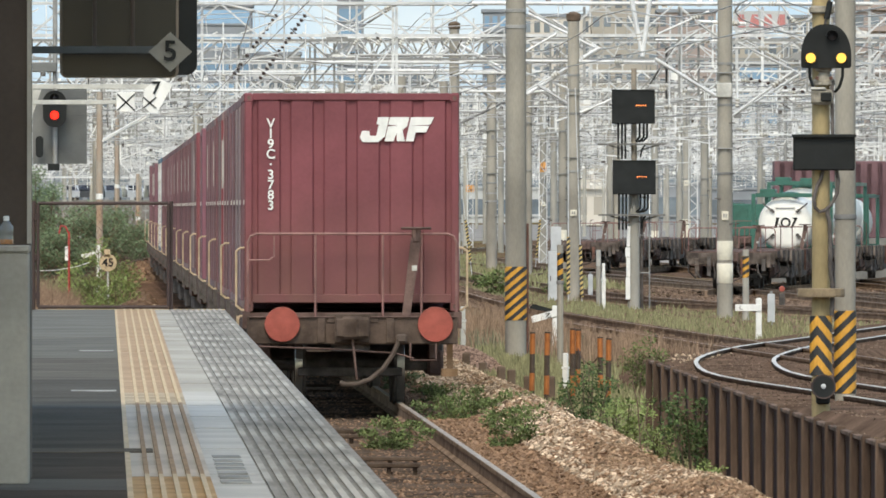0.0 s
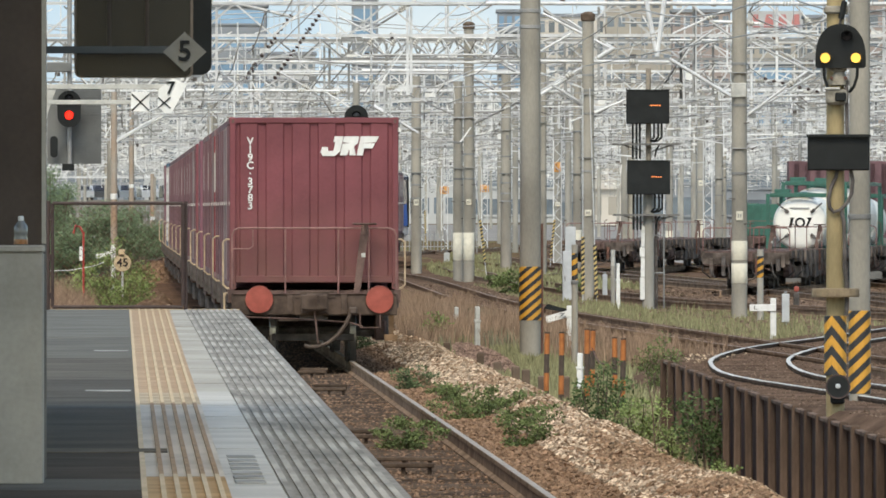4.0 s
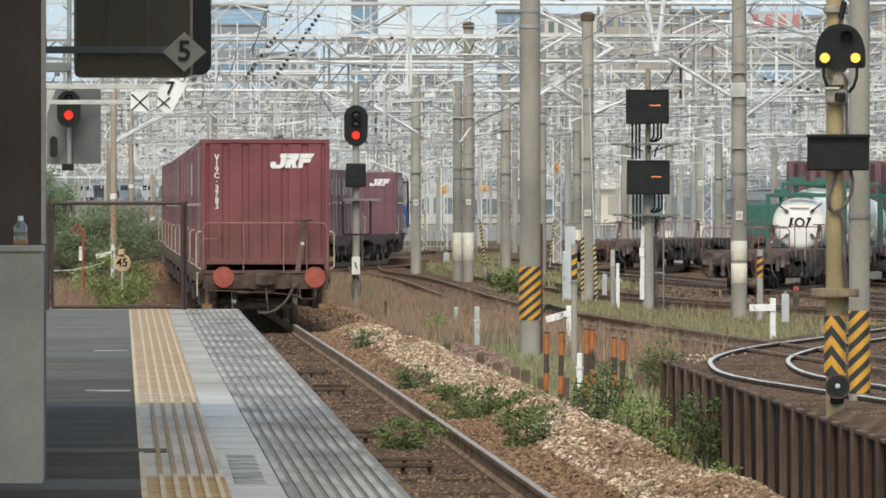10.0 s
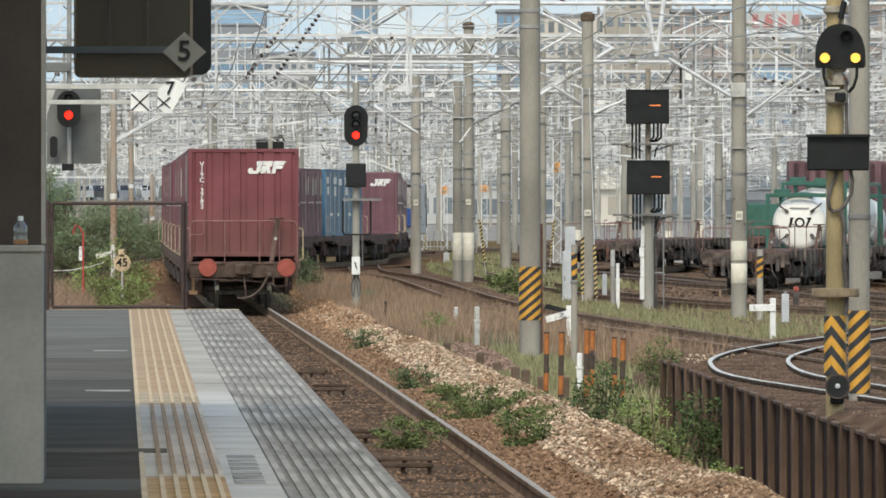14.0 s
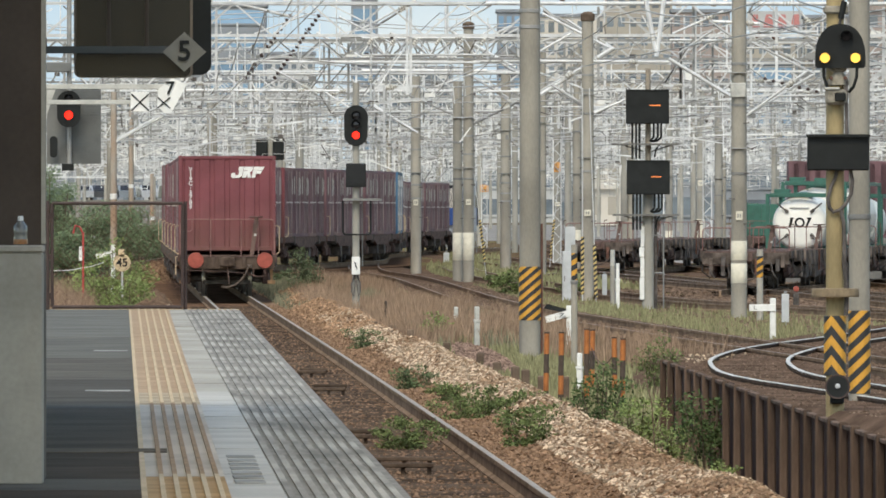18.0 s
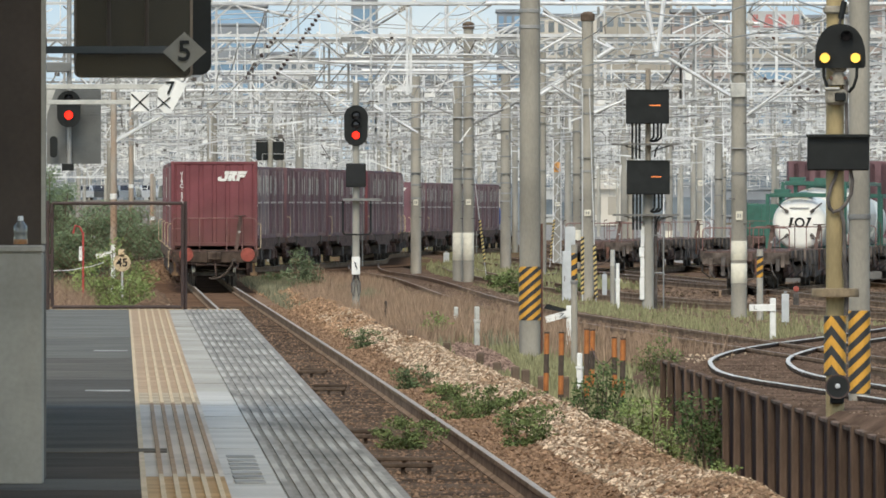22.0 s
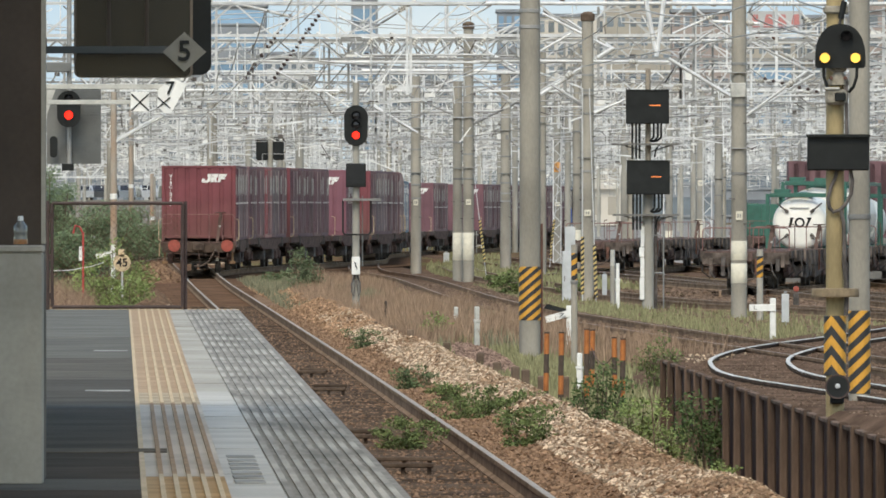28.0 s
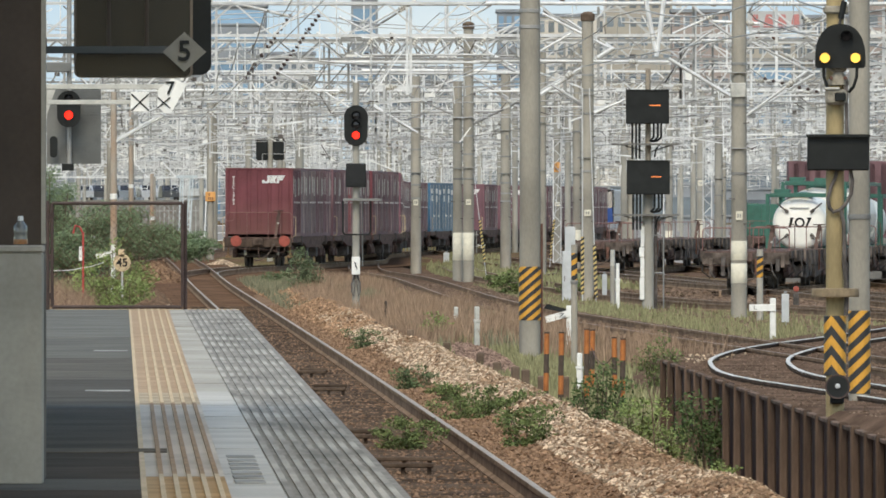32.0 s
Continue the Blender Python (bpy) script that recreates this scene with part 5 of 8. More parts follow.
for i in range(N_W):
    tail = i * WAGON
    if i:
        w = wagon if i == 1 else copy_thing(wagon, Matrix())
        TRAIN.append((w, tail + FRAME_L / 2, 0.0, 0.0))
    for k in range(5):
        key = order[i][k]
        if key == "-":
            continue
        off = -FRAME_L / 2 + 0.29 + CL / 2 + k * (CL + 0.10)
        if key == "L":
            off = -FRAME_L / 2 + 0.30 + LONG / 2 + (k // 2) * (LONG + 0.12)
        if i == 0 and k == 0:
            c = hero
        elif key not in used:
            c = kinds[key]
            used.add(key)
        else:
            c = copy_thing(kinds[key], Matrix())
        TRAIN.append((c, tail + FRAME_L / 2, DECK - 0.05, off))

loco = thing("electric_locomotive", label="blue and light grey electric locomotive at the train's head", category="locomotive")
part("lower_body", Mesh().box(-1.45, 1.45, -8.5, 8.5, 0.95, 1.35, 0.05), LOCOGREY, loco, "light grey lower body")
for sy in (-1, 1):
    cab = part("cab", Mesh().prism([(-1.44, sy * 5.9, 1.35), (-1.44, sy * 8.0, 1.35), (-1.44, sy * 8.0, 3.42), (-1.44, sy * 5.9, 3.45)], (2.88, 0, 0)), LOCOGREY, loco, "light grey driver's cab")
    part("cab_nose", Mesh().prism([(-1.44, sy * 8.0, 1.35), (-1.44, sy * 8.6, 1.35), (-1.44, sy * 8.57, 2.25), (-1.44, sy * 8.0, 2.25)], (2.88, 0, 0)), LOCOBLUE, cab, "blue lower cab front")
    part("cab_window_band", Mesh().prism([(-1.42, sy * 8.0, 2.25), (-1.42, sy * 8.57, 2.25), (-1.36, sy * 8.22, 3.28), (-1.36, sy * 8.0, 3.40)], (2.84, 0, 0)), GLASS_D, cab, "dark wrap-round cab window")
    part("cab_visor", Mesh().box(-1.3, 1.3, *sorted((sy * 7.7, sy * 8.15)), 3.40, 3.55, 0.05), GALV_D, cab)
    for sx in (-1, 1):
        part("window_pillar", Mesh().tube([(sx * 1.45, sy * 8.55, 1.3), (sx * 1.45, sy * 8.55, 2.3), (sx * 1.43, sy * 8.25, 3.25), (sx * 1.40, sy * 7.6, 3.44)], 0.05, 6), BLACKBOX, cab)
part("machine_room", Mesh().box(-1.44, 1.44, -5.9, 5.9, 1.35, 3.42, 0.08), LOCOGREY, loco, "light grey machine room")
part("roof", Mesh().box(-1.2, 1.2, -7.6, 7.6, 3.42, 3.65, 0.05), GALV_D, loco)
for sy in (-1, 1):
    for sx in (-1, 1):
        part("side_window", Mesh().box(*sorted((sx * 1.43, sx * 1.46)), sy * 7.4 - 0.35, sy * 7.4 + 0.35, 2.3, 2.95), GLASS_D, loco)
    pan = Mesh().tube([(-0.5, sy * 5, 3.7), (0.0, sy * 6.2, 4.3), (0.0, sy * 5, 4.9)], 0.03).rod((-0.8, sy * 5, 4.9), (0.8, sy * 5, 4.9), 0.03)
    part("pantograph", pan, GALV_D, loco)
for yy in (-5.8, 0, 5.8):
    bogie(loco, yy)
for sx in (-1, 1):
    for yy in (-4, -2.2, -0.4, 2.6, 4.4):
        part("side_louvre", Mesh().box(*sorted((sx * 1.44, sx * 1.455)), yy - 0.6, yy + 0.6, 2.3, 3.1), LOCOGREY, loco)
TRAIN.append((loco, N_W * WAGON + 9.2, 0.0, 0.0))


def main_at(s):
    """The place at the arc length s, counted from the train's tail at the start; the way is close to straight ahead."""
    lo, hi = 0, len(ARC) - 1
    while hi - lo > 1:
        mid = (lo + hi) // 2
        if ARC[mid] <= s:
            lo = mid
        else:
            hi = mid
    u = (s - ARC[lo]) / (ARC[hi] - ARC[lo])
    return MAIN[lo][0] + (MAIN[hi][0] - MAIN[lo][0]) * u, MAIN[lo][1] + (MAIN[hi][1] - MAIN[lo][1]) * u


ARC = [0.0]
for (xa, ya), (xb, yb) in zip(MAIN, MAIN[1:]):
    ARC.append(ARC[-1] + math.hypot(xb - xa, yb - ya))
TAIL0, SPEED = 154.6, 10.45
ORIGIN = next(i for i, p in enumerate(MAIN) if p[1] >= TAIL0)
S0 = ARC[ORIGIN - 1] + (TAIL0 - MAIN[ORIGIN - 1][1])


def wagon_pose(mid, t, lift, off, half=7.0):
    s = S0 + mid + SPEED * t
    (xa, ya), (xb, yb) = main_at(s - half), main_at(s + half)
    turn = math.degrees(math.atan2(-(xb - xa), yb - ya))
    za, zb = main_z(ya), main_z(yb)
    return pose((xa + xb) / 2, (ya + yb) / 2, (za + zb) / 2, math.degrees(math.atan2(zb - za, yb - ya)), 0, turn) @ pose(0, off, lift)


# ---- signals and line-side gear ----
def lamp_face(parent, x, y, z, r, lit, hood=True):
    """A signal lens with its visor, facing -y."""
    p = part("lens", Mesh().lathe([(r, 0.0), (r * 0.9, -0.015), (0.001, -0.03)], (0, 1, 0), (x, y, z), n=18), lit, parent)
    if hood:
        m = Mesh()
        ang = [radians(a_) for a_ in range(-20, 201, 20)]
        n = len(ang)
        for rr, yy in ((1.15, 0.0), (1.15, -0.14), (1.22, -0.14), (1.22, 0.0)):
            m.v += [(x + r * rr * math.cos(g), y + yy, z + r * rr * math.sin(g)) for g in ang]
        m.f = [(k * n + i, k * n + i + 1, (k + 1) % 4 * n + i + 1, (k + 1) % 4 * n + i) for k in range(4) for i in range(n - 1)]
        m.f += [(0, n, 2 * n, 3 * n), (n - 1, 2 * n - 1, 3 * n - 1, 4 * n - 1)]
        part("visor", m, BLACKBOX, p)
    return p


def oval(w, h, y0, y1, zc, xc=0.0, n=24):
    """A flat board with half-round ends."""
    r = w / 2
    pts = []
    for i in range(n):
        g = 2 * math.pi * i / n
        pts.append((xc + r * math.cos(g), y0, zc + (h / 2 - r) * (1 if math.sin(g) >= 0 else -1) + r * math.sin(g)))
    return Mesh().prism(pts, (0, y1 - y0, 0))


# starting signal in the grass beside the curve
SD = 298.0
sg = thing("colour_light_signal", (-1.912, SD, GROUND_Z), label="black oval colour light signal showing red on a grey post", category="railway signal", group="signals")
part("post", Mesh().rod((0, 0, -0.2), (0, 0, 5.204), 0.085, 0.075, n=14), CONC_L, sg, smooth=True)
hz = 4.26
hd = part("signal_head", oval(0.53, 0.90, -0.16, -0.08, hz), BLACKBOX, sg)
lamp_face(hd, 0, -0.17, hz - 0.21, 0.085, RED_ON)
lamp_face(hd, 0, -0.17, hz + 0.02, 0.09, GLASS_D)
lamp_face(hd, 0, -0.17, hz + 0.22, 0.09, GLASS_D)
bx = part("route_indicator", Mesh().box(-0.22, 0.22, -0.2, -0.02, 2.907, 3.428, 0.015), BLACKBOX, sg)
dots = Mesh()
for i in range(6):
    for j in range(6):
        dots.lathe([(0.022, 0), (0.018, -0.008), (0.001, -0.01)], (0, 1, 0), (-0.16 + i * 0.064, -0.2, 3.006 + j * 0.072), n=8)
part("dark_lamp_dots", dots, GLASS_D, bx)
part("footboard", Mesh().box(-0.28, 0.56, -0.25, 0.15, 2.609, 2.659), GALV_D, sg)
part("footboard_frame", Mesh().tube([(-0.286, -0.18, 2.61), (-0.286, -0.18, 1.93), (-0.25, -0.18, 1.868), (0.285, -0.18, 1.868), (0.323, -0.18, 1.93), (0.323, -0.18, 2.61)], 0.021, 8), BLACKBOX, sg, "dark tubular frame hung under the footboard")
part("frame_tie", Mesh().rod((0.0, -0.18, 1.868), (0.0, 0.0, 1.868), 0.016), BLACKBOX, sg)
part("ladder_rail", Mesh().rod((0.14, 0.05, 1.169), (0.14, 0.05, 2.721), 0.012), GALV_D, sg)
ph = part("telephone_box", Mesh().box(-0.095, 0.09, -0.2, -0.08, 0.982, 1.38, 0.012), WHITE, sg, "white line-side telephone box")
part("handset_mark", Mesh().prism([(-0.04, -0.203, 1.268), (-0.01, -0.203, 1.255), (0.03, -0.203, 1.119), (0.02, -0.203, 1.082), (-0.02, -0.203, 1.181)], (0, -0.004, 0)), BLACKBOX, ph)
for sx in (-1, 1):
    part("cable_loop", Mesh().tube([(0.02 * sx, -0.1, 0.982), (0.10 * sx, -0.1, 0.796), (0.10 * sx, -0.1, 0.61), (0.05 * sx, -0.1, 0.51), (0.01 * sx, -0.1, 0.858)], 0.018), DARK, sg)
part("base_block", Mesh().box(-0.2, 0.2, -0.2, 0.2, -0.1, 0.18, 0.02), CONC, sg)
part("head_bracket", Mesh().tube([(-0.3, -0.06, hz + 0.2), (-0.33, -0.06, hz - 0.2), (-0.3, -0.06, hz - 0.55), (0.38, -0.06, hz - 0.55), (0.36, -0.06, hz - 0.2)], 0.014), GALV_D, sg)

# shunting signal with two yellow lights by the fence
YD = 154.0
sg = thing("position_light_signal", (4.453, YD, GROUND_Z), label="position light signal with two lit yellow lamps on a weathered post", category="railway signal", group="signals")
part("post", Mesh().rod((0, 0, -0.3), (0, 0, 4.863), 0.108, 0.10, n=18), mat("stained_ochre_concrete", (0.36, 0.28, 0.145), 0.85, 0, 0.35, 2.5, 0.15, stretch=(1, 1, 0.3)), sg, "ochre-stained concrete post", smooth=True)
z0, z1 = 4.042, 4.542
hw_ = 0.285
ring = [(0.055 - hw_, -0.2, z0 + 0.02), (0.055 - hw_ + 0.02, -0.2, z0), (0.055 + hw_ - 0.02, -0.2, z0), (0.055 + hw_, -0.2, z0 + 0.02)]
ring += [(0.055 + hw_ * math.cos(g) ** 0.82 if math.cos(g) > 0 else 0.055 - hw_ * (-math.cos(g)) ** 0.82, -0.2, z0 + 0.14 + (z1 - z0 - 0.14) * math.sin(g)) for g in [math.pi * k / 18 for k in range(19)]]
hd = part("signal_head", Mesh().prism(ring, (0, 0.1, 0)), BLACKBOX, sg)
lamp_face(hd, -0.122, -0.22, 4.157, 0.056, YEL_ON)
lamp_face(hd, 0.225, -0.22, 4.157, 0.056, YEL_ON)
lamp_face(hd, 0.122, -0.22, 4.407, 0.06, GLASS_D)
AGED = mat("aged_beige_casting", (0.30, 0.275, 0.225), 0.75, 0, 0.5, 9, 0.15, spec=0.2)
jb = part("junction_box", Mesh().box(-0.115, 0.13, -0.22, -0.06, 3.625, 3.80, 0.03), AGED, sg, "weathered beige junction box")
part("terminal_cover", Mesh().box(-0.01, 0.115, -0.25, -0.22, 3.665, 3.765, 0.012), BLACKBOX, jb)
part("box_lid", Mesh().box(-0.125, 0.05, -0.23, -0.06, 3.795, 3.825, 0.01), DIRTYWHITE, jb)
part("mounting_clamp", Mesh().lathe([(0.112, 0.0), (0.13, 0.01), (0.13, 0.05), (0.085, 0.10), (0.07, 0.15), (0.10, 0.17), (0.10, 0.20)], (0, 0, 1), (0.03, -0.05, 3.845), n=18), AGED, sg, "beige swivel casting under the signal head", smooth=True)
for sx in (-1, 1):
    part("support_arm", Mesh().tube([(0.055 + sx * 0.19, -0.17, z0 + 0.02), (0.055 + sx * 0.185, -0.17, z0 - 0.10), (0.055 + sx * 0.15, -0.16, z0 - 0.21), (0.055 + sx * 0.10, -0.12, z0 - 0.27)], 0.02), BLACKBOX, sg)
    part("clamp_bolt", Mesh().rod((0.03 + sx * 0.08, -0.2, 3.93), (0.03 + sx * 0.08, -0.12, 3.93), 0.02, n=8), RUSTY, sg)
sb = part("repeater_box", Mesh().box(-0.321, 0.379, -0.25, -0.12, 2.88, 3.284, 0.015), BLACKBOX, sg, "plain black box facing the platform")
part("box_hood", Mesh().box(-0.334, 0.391, -0.31, -0.12, 3.259, 3.291), BLACKBOX, sb)
part("step_plate", Mesh().lathe([(0.27, 0), (0.275, 0.02), (0.27, 0.09), (0.25, 0.1)], (0, 0, 1), (0, 0, 1.443), n=20), mat("weathered_timber", (0.24, 0.18, 0.11), 0.85, 0, 0.35, 5, 0.2), sg, "weathered round step plate")
zb, zt = 0.551, 1.231
part("warning_sleeve", Mesh().lathe([(0.112, zb), (0.128, zb + 0.005), (0.128, zt - 0.005), (0.112, zt)], n=22), HAZ_V, sg, "yellow and black warning sleeve")
hn = part("loudspeaker_horn", Mesh().lathe([(0.135, -0.30), (0.14, -0.29), (0.09, -0.16), (0.05, -0.1), (0.05, 0.0)], (0, 1, 0), (0.02, -0.05, 0.429), n=22), BLACKBOX, sg, "black loudspeaker horn")
part("horn_throat", Mesh().lathe([(0.03, -0.335), (0.025, -0.345), (0.001, -0.35)], (0, 1, 0), (0.02, -0.02, 0.435), n=12), GREYBOX, hn)
part("horn_rim", Mesh().lathe([(0.10, -0.297), (0.138, -0.302), (0.142, -0.295), (0.138, -0.285)], (0, 1, 0), (0.02, -0.05, 0.429), n=22, ring=True), GATEB, hn)
part("horn_driver", Mesh().box(-0.06, 0.1, -0.22, 0.0, 0.23, 0.346, 0.02), BLACKBOX, sg)
part("signal_cable", Mesh().tube([(0.12, -0.12, 3.9), (0.13, -0.12, 3.291), (0.17, -0.12, 2.90), (0.195, -0.12, 2.76), (0.18, -0.13, 2.62), (0.12, -0.14, 2.50), (0.05, -0.15, 2.43), (-0.02, -0.15, 2.41), (-0.07, -0.15, 2.46), (-0.085, -0.15, 2.56), (-0.05, -0.14, 2.70), (0.0, -0.13, 2.80), (0.02, -0.12, 2.89)], 0.021, 8), DARK, sg)
part("signal_cable", Mesh().tube([(0.06, -0.14, 2.44), (0.095, -0.14, 2.30), (0.105, -0.13, 2.05), (0.10, -0.12, 1.80), (0.13, -0.12, 1.56), (0.12, -0.12, 1.238)], 0.024, 8), DARK, sg)
part("top_fitting", Mesh().box(-0.13, 0.15, -0.15, 0.15, 4.66, 4.75, 0.02), AGED, sg)
part("top_insulator", Mesh().rod((0.06, -0.16, 4.60), (0.10, -0.16, 4.80), 0.035, n=10), BLACKBOX, sg)
part("feed_cable", Mesh().tube([(0.10, -0.14, 4.86), (0.08, -0.16, 4.70), (0.05, -0.15, 4.56), (0.03, -0.12, 4.5)], 0.018, 6), DARK, sg)

# mast with two dark indicator boxes
ED = 324.0
mb = thing("indicator_mast", (4.901, ED, GROUND_Z), label="concrete mast with two black route indicator boxes and cables", category="signal mast")
part("shaft", Mesh().rod((0, 0, -0.2), (0, 0, 3.0), 0.15, 0.12, n=16), CONC_L, mb, smooth=True)
part("upper_pole", Mesh().rod((0.0, 0, 2.9), (0.0, 0, 5.783), 0.072, 0.066, n=14), mat("tan_weathered_pole", (0.30, 0.255, 0.20), 0.8, 0, 0.3, 4, 0.1), mb, "slimmer tan upper pole", smooth=True)
# Second dark post standing just behind the mast.
part("cable_trunk", Mesh().rod((0.185, 0.1, -0.1), (0.185, 0.1, 2.3), 0.04, n=10), DARK, mb, smooth=True)
STEPG = mat("dull_grey_step_steel", (0.16, 0.155, 0.145), 0.7, 0.1, 0.3, 4, 0.1)
def indicator(z_lo, z_hi, z_dot, xo):
    b_ = part("indicator_box", Mesh().box(xo - 0.515, xo + 0.515, -0.4, -0.16, z_lo, z_hi, 0.015), BLACKBOX, mb, "black indicator box with a row of amber dots")
    part("box_hood", Mesh().box(xo - 0.52, xo + 0.52, -0.42, -0.16, z_hi - 0.02, z_hi + 0.008), BLACKBOX, b_)
    for i in range(5):
        part("lit_dot", Mesh().lathe([(0.0135, 0), (0.011, -0.01), (0.001, -0.012)], (0, 1, 0), (xo + 0.08 + i * 0.052, -0.4, z_dot + (0.006 if i % 2 else 0)), n=8), AMBER, b_)
    for i, xx in enumerate((-0.36, -0.27, -0.19, 0.15, 0.25, 0.33)):
        low = -0.84 if i < 3 else -0.4
        pts = [(xo + xx, -0.25, z_lo), (xo + xx, -0.25, z_lo + low + 0.08)] + ([(xo + xx, -0.25, z_lo + low)] if i < 3 else [(xo + xx - 0.08, -0.2, z_lo + low), (xo + 0.1, -0.18, z_lo + low - 0.02)])
        part("cable_conduit", Mesh().tube(pts, 0.029, 6), BLACKBOX, b_)
    part("cable_conduit", Mesh().tube([(xo + 0.28, -0.22, z_lo - 0.5), (xo + 0.2, -0.22, z_lo - 0.62), (xo + 0.17, -0.2, z_lo - 0.8)], 0.025, 6), BLACKBOX, b_)
    ca = part("cross_arm", Mesh().bar((xo - 0.85, -0.15, z_lo - 0.49), (xo + 0.74, -0.15, z_lo - 0.49), 0.3, 0.045), STEPG, mb)
    for sx in (-1, 1):
        part("arm_strut", Mesh().bar((xo + sx * 0.6, -0.1, z_lo - 0.5), (xo + sx * 0.1, -0.1, z_lo - 0.66), 0.035), STEPG, ca)


indicator(4.46, 5.27, 4.895, -0.02)
indicator(2.772, 3.582, 3.191, 0.0)
for za, zb, xa in ((0.26, 0.80, -0.20), (0.80, 1.28, -0.185), (1.28, 1.52, -0.21), (1.52, 2.02, -0.175)):
    part("white_plate", Mesh().box(xa, -0.09, -0.15, 0.05, za, zb - 0.01, 0.01), WHITE, mb, "chipped white plate")
ld = Mesh()
ld.rod((0.37, 0, 0), (0.37, 0, 2.273), 0.018)
for k in range(3):
    ld.rod((0.12, 0, 0.9 + 0.9 * k), (0.37, 0, 0.9 + 0.9 * k), 0.014)
part("climbing_rail", ld, GALV_D, mb)

# twin dark signal backs far along the curve
tw = thing("twin_signal", (-7.905, 620.0, GROUND_Z), label="pair of dark signal boxes seen on a concrete mast", category="railway signal", group="signals")
part("post", Mesh().rod((0, 0, -0.2), (0, 0, 7.4), 0.15, 0.13, n=12), CONC_L, tw, smooth=True)
for xa, xb in ((-0.646, -0.103), (0.129, 0.646)):
    part("signal_box", Mesh().box(xa, xb, -0.3, -0.1, 4.626, 5.685, 0.06), BLACKBOX, tw)
part("safety_cage", Mesh().tube([(-0.35, -0.4, 4.496), (-0.35, -0.4, 4.91), (0.7, -0.4, 4.91), (0.7, -0.4, 4.496)], 0.02), GALV, tw)

# signal and grey panel over the gate
LD = 228.0
ls = thing("colour_light_signal", (-6.289, LD, GROUND_Z), label="colour light signal showing red before a grey louvred panel", category="railway signal", group="signals")
part("mast", Mesh().rod((-0.874, 0.1, -0.2), (-0.874, 0.1, 6.6), 0.1, 0.09, n=12), CONC, ls, smooth=True)
part("arm", Mesh().bar((-0.874, 0.1, 6.4), (0.1, 0.1, 6.4), 0.1), GALV_D, ls)
part("hanger", Mesh().rod((0, 0.1, 3.177), (0, 0.1, 6.4), 0.04, 0.04, n=12), GALV_D, ls, smooth=True)
hd = part("signal_head", oval(0.40, 0.62, -0.2, -0.1, 4.118), BLACKBOX, ls)
lamp_face(hd, 0, -0.21, 4.013, 0.072, RED_ON)
lamp_face(hd, 0, -0.21, 4.298, 0.07, GLASS_D)
PANELG = mat("grey_panel_paint", (0.17, 0.175, 0.17), 0.7, 0, 0.2, 3, 0.05, spec=0.2)
pn = part("louvred_panel", Mesh().box(-0.38, 0.532, 0.2, 0.26, 3.196, 4.507), PANELG, ls, "grey louvred back panel")
for k in range(27):
    zk = 3.21 + k * 0.048
    part("louvre_slat", Mesh().box(0.06, 0.513, 0.178, 0.2, zk, zk + 0.026), PANELG, pn)
part("small_lamp_case", oval(0.13, 0.36, -0.1, 0.0, 3.481, -0.257), BLACKBOX, ls)
part("cap_box", Mesh().box(-0.38, 0.03, -0.05, 0.2, 4.74, 4.90, 0.01), PANELG, ls)
part("lower_case", Mesh().box(-0.12, 0.08, -0.1, 0.1, 3.082, 3.196), BLACKBOX, ls)

# stop-position plates on a bracket reaching over the platform
SP = 149.0
br = thing("stop_sign_bracket", (-4.371, SP, 3.392), label="pale steel bracket with white stop-position plates marked with crosses", category="sign")
part("upper_arm", Mesh().box(0, 1.335, 0.0, 0.04, 0.149, 0.205, 0.004), DIRTYWHITE, br)
part("lower_arm", Mesh().box(0, 0.944, 0.0, 0.04, -0.018, 0.03, 0.004), DIRTYWHITE, br)
part("gusset", Mesh().prism([(0, 0.01, 0.2), (0.124, 0.01, 0.18), (0, 0.01, -0.18)], (0, 0.02, 0)), DIRTYWHITE, br)
p1 = part("cross_plate", Mesh().box(0.937, 1.142, -0.02, 0.0, -0.099, 0.118, 0.004), WHITE, br, "white plate with a black cross")
for sx in (-1, 1):
    part("cross_stroke", Mesh().bar((1.043 - 0.095, -0.024, -sx * 0.09 + 0.005), (1.043 + 0.095, -0.024, sx * 0.09 + 0.005), 0.006, 0.016), BLACKBOX, br)
dp = part("diamond_plate", Mesh().prism([(1.229, -0.01, -0.02), (1.304, -0.01, -0.112), (1.384, -0.01, -0.112), (1.558, -0.01, 0.199), (1.397, -0.01, 0.273), (1.242, -0.01, 0.149)], (0, 0.015, 0)), WHITE, br, "white plate with a black seven and cross")
letters("7", 0.2, BLACKBOX, br, (1.372, -0.022, 0.155), "numeral")
for sx in (-1, 1):
    part("cross_stroke", Mesh().bar((1.304 - 0.07, -0.02, -sx * 0.06), (1.304 + 0.07, -0.02, sx * 0.06), 0.006, 0.014), BLACKBOX, br)
part("post", Mesh().rod((-0.08, 0.05, 1.1 - 3.392), (-0.08, 0.05, 0.3), 0.05, n=12), DIRTYWHITE, br)
part("arm_clamp", Mesh().box(-0.14, 0.01, -0.01, 0.11, -0.05, 0.24), DIRTYWHITE, br)
part("stay", Mesh().bar((1.316, 0.05, -0.13), (0.776, 0.3, -0.422), 0.02), WHITE, br)

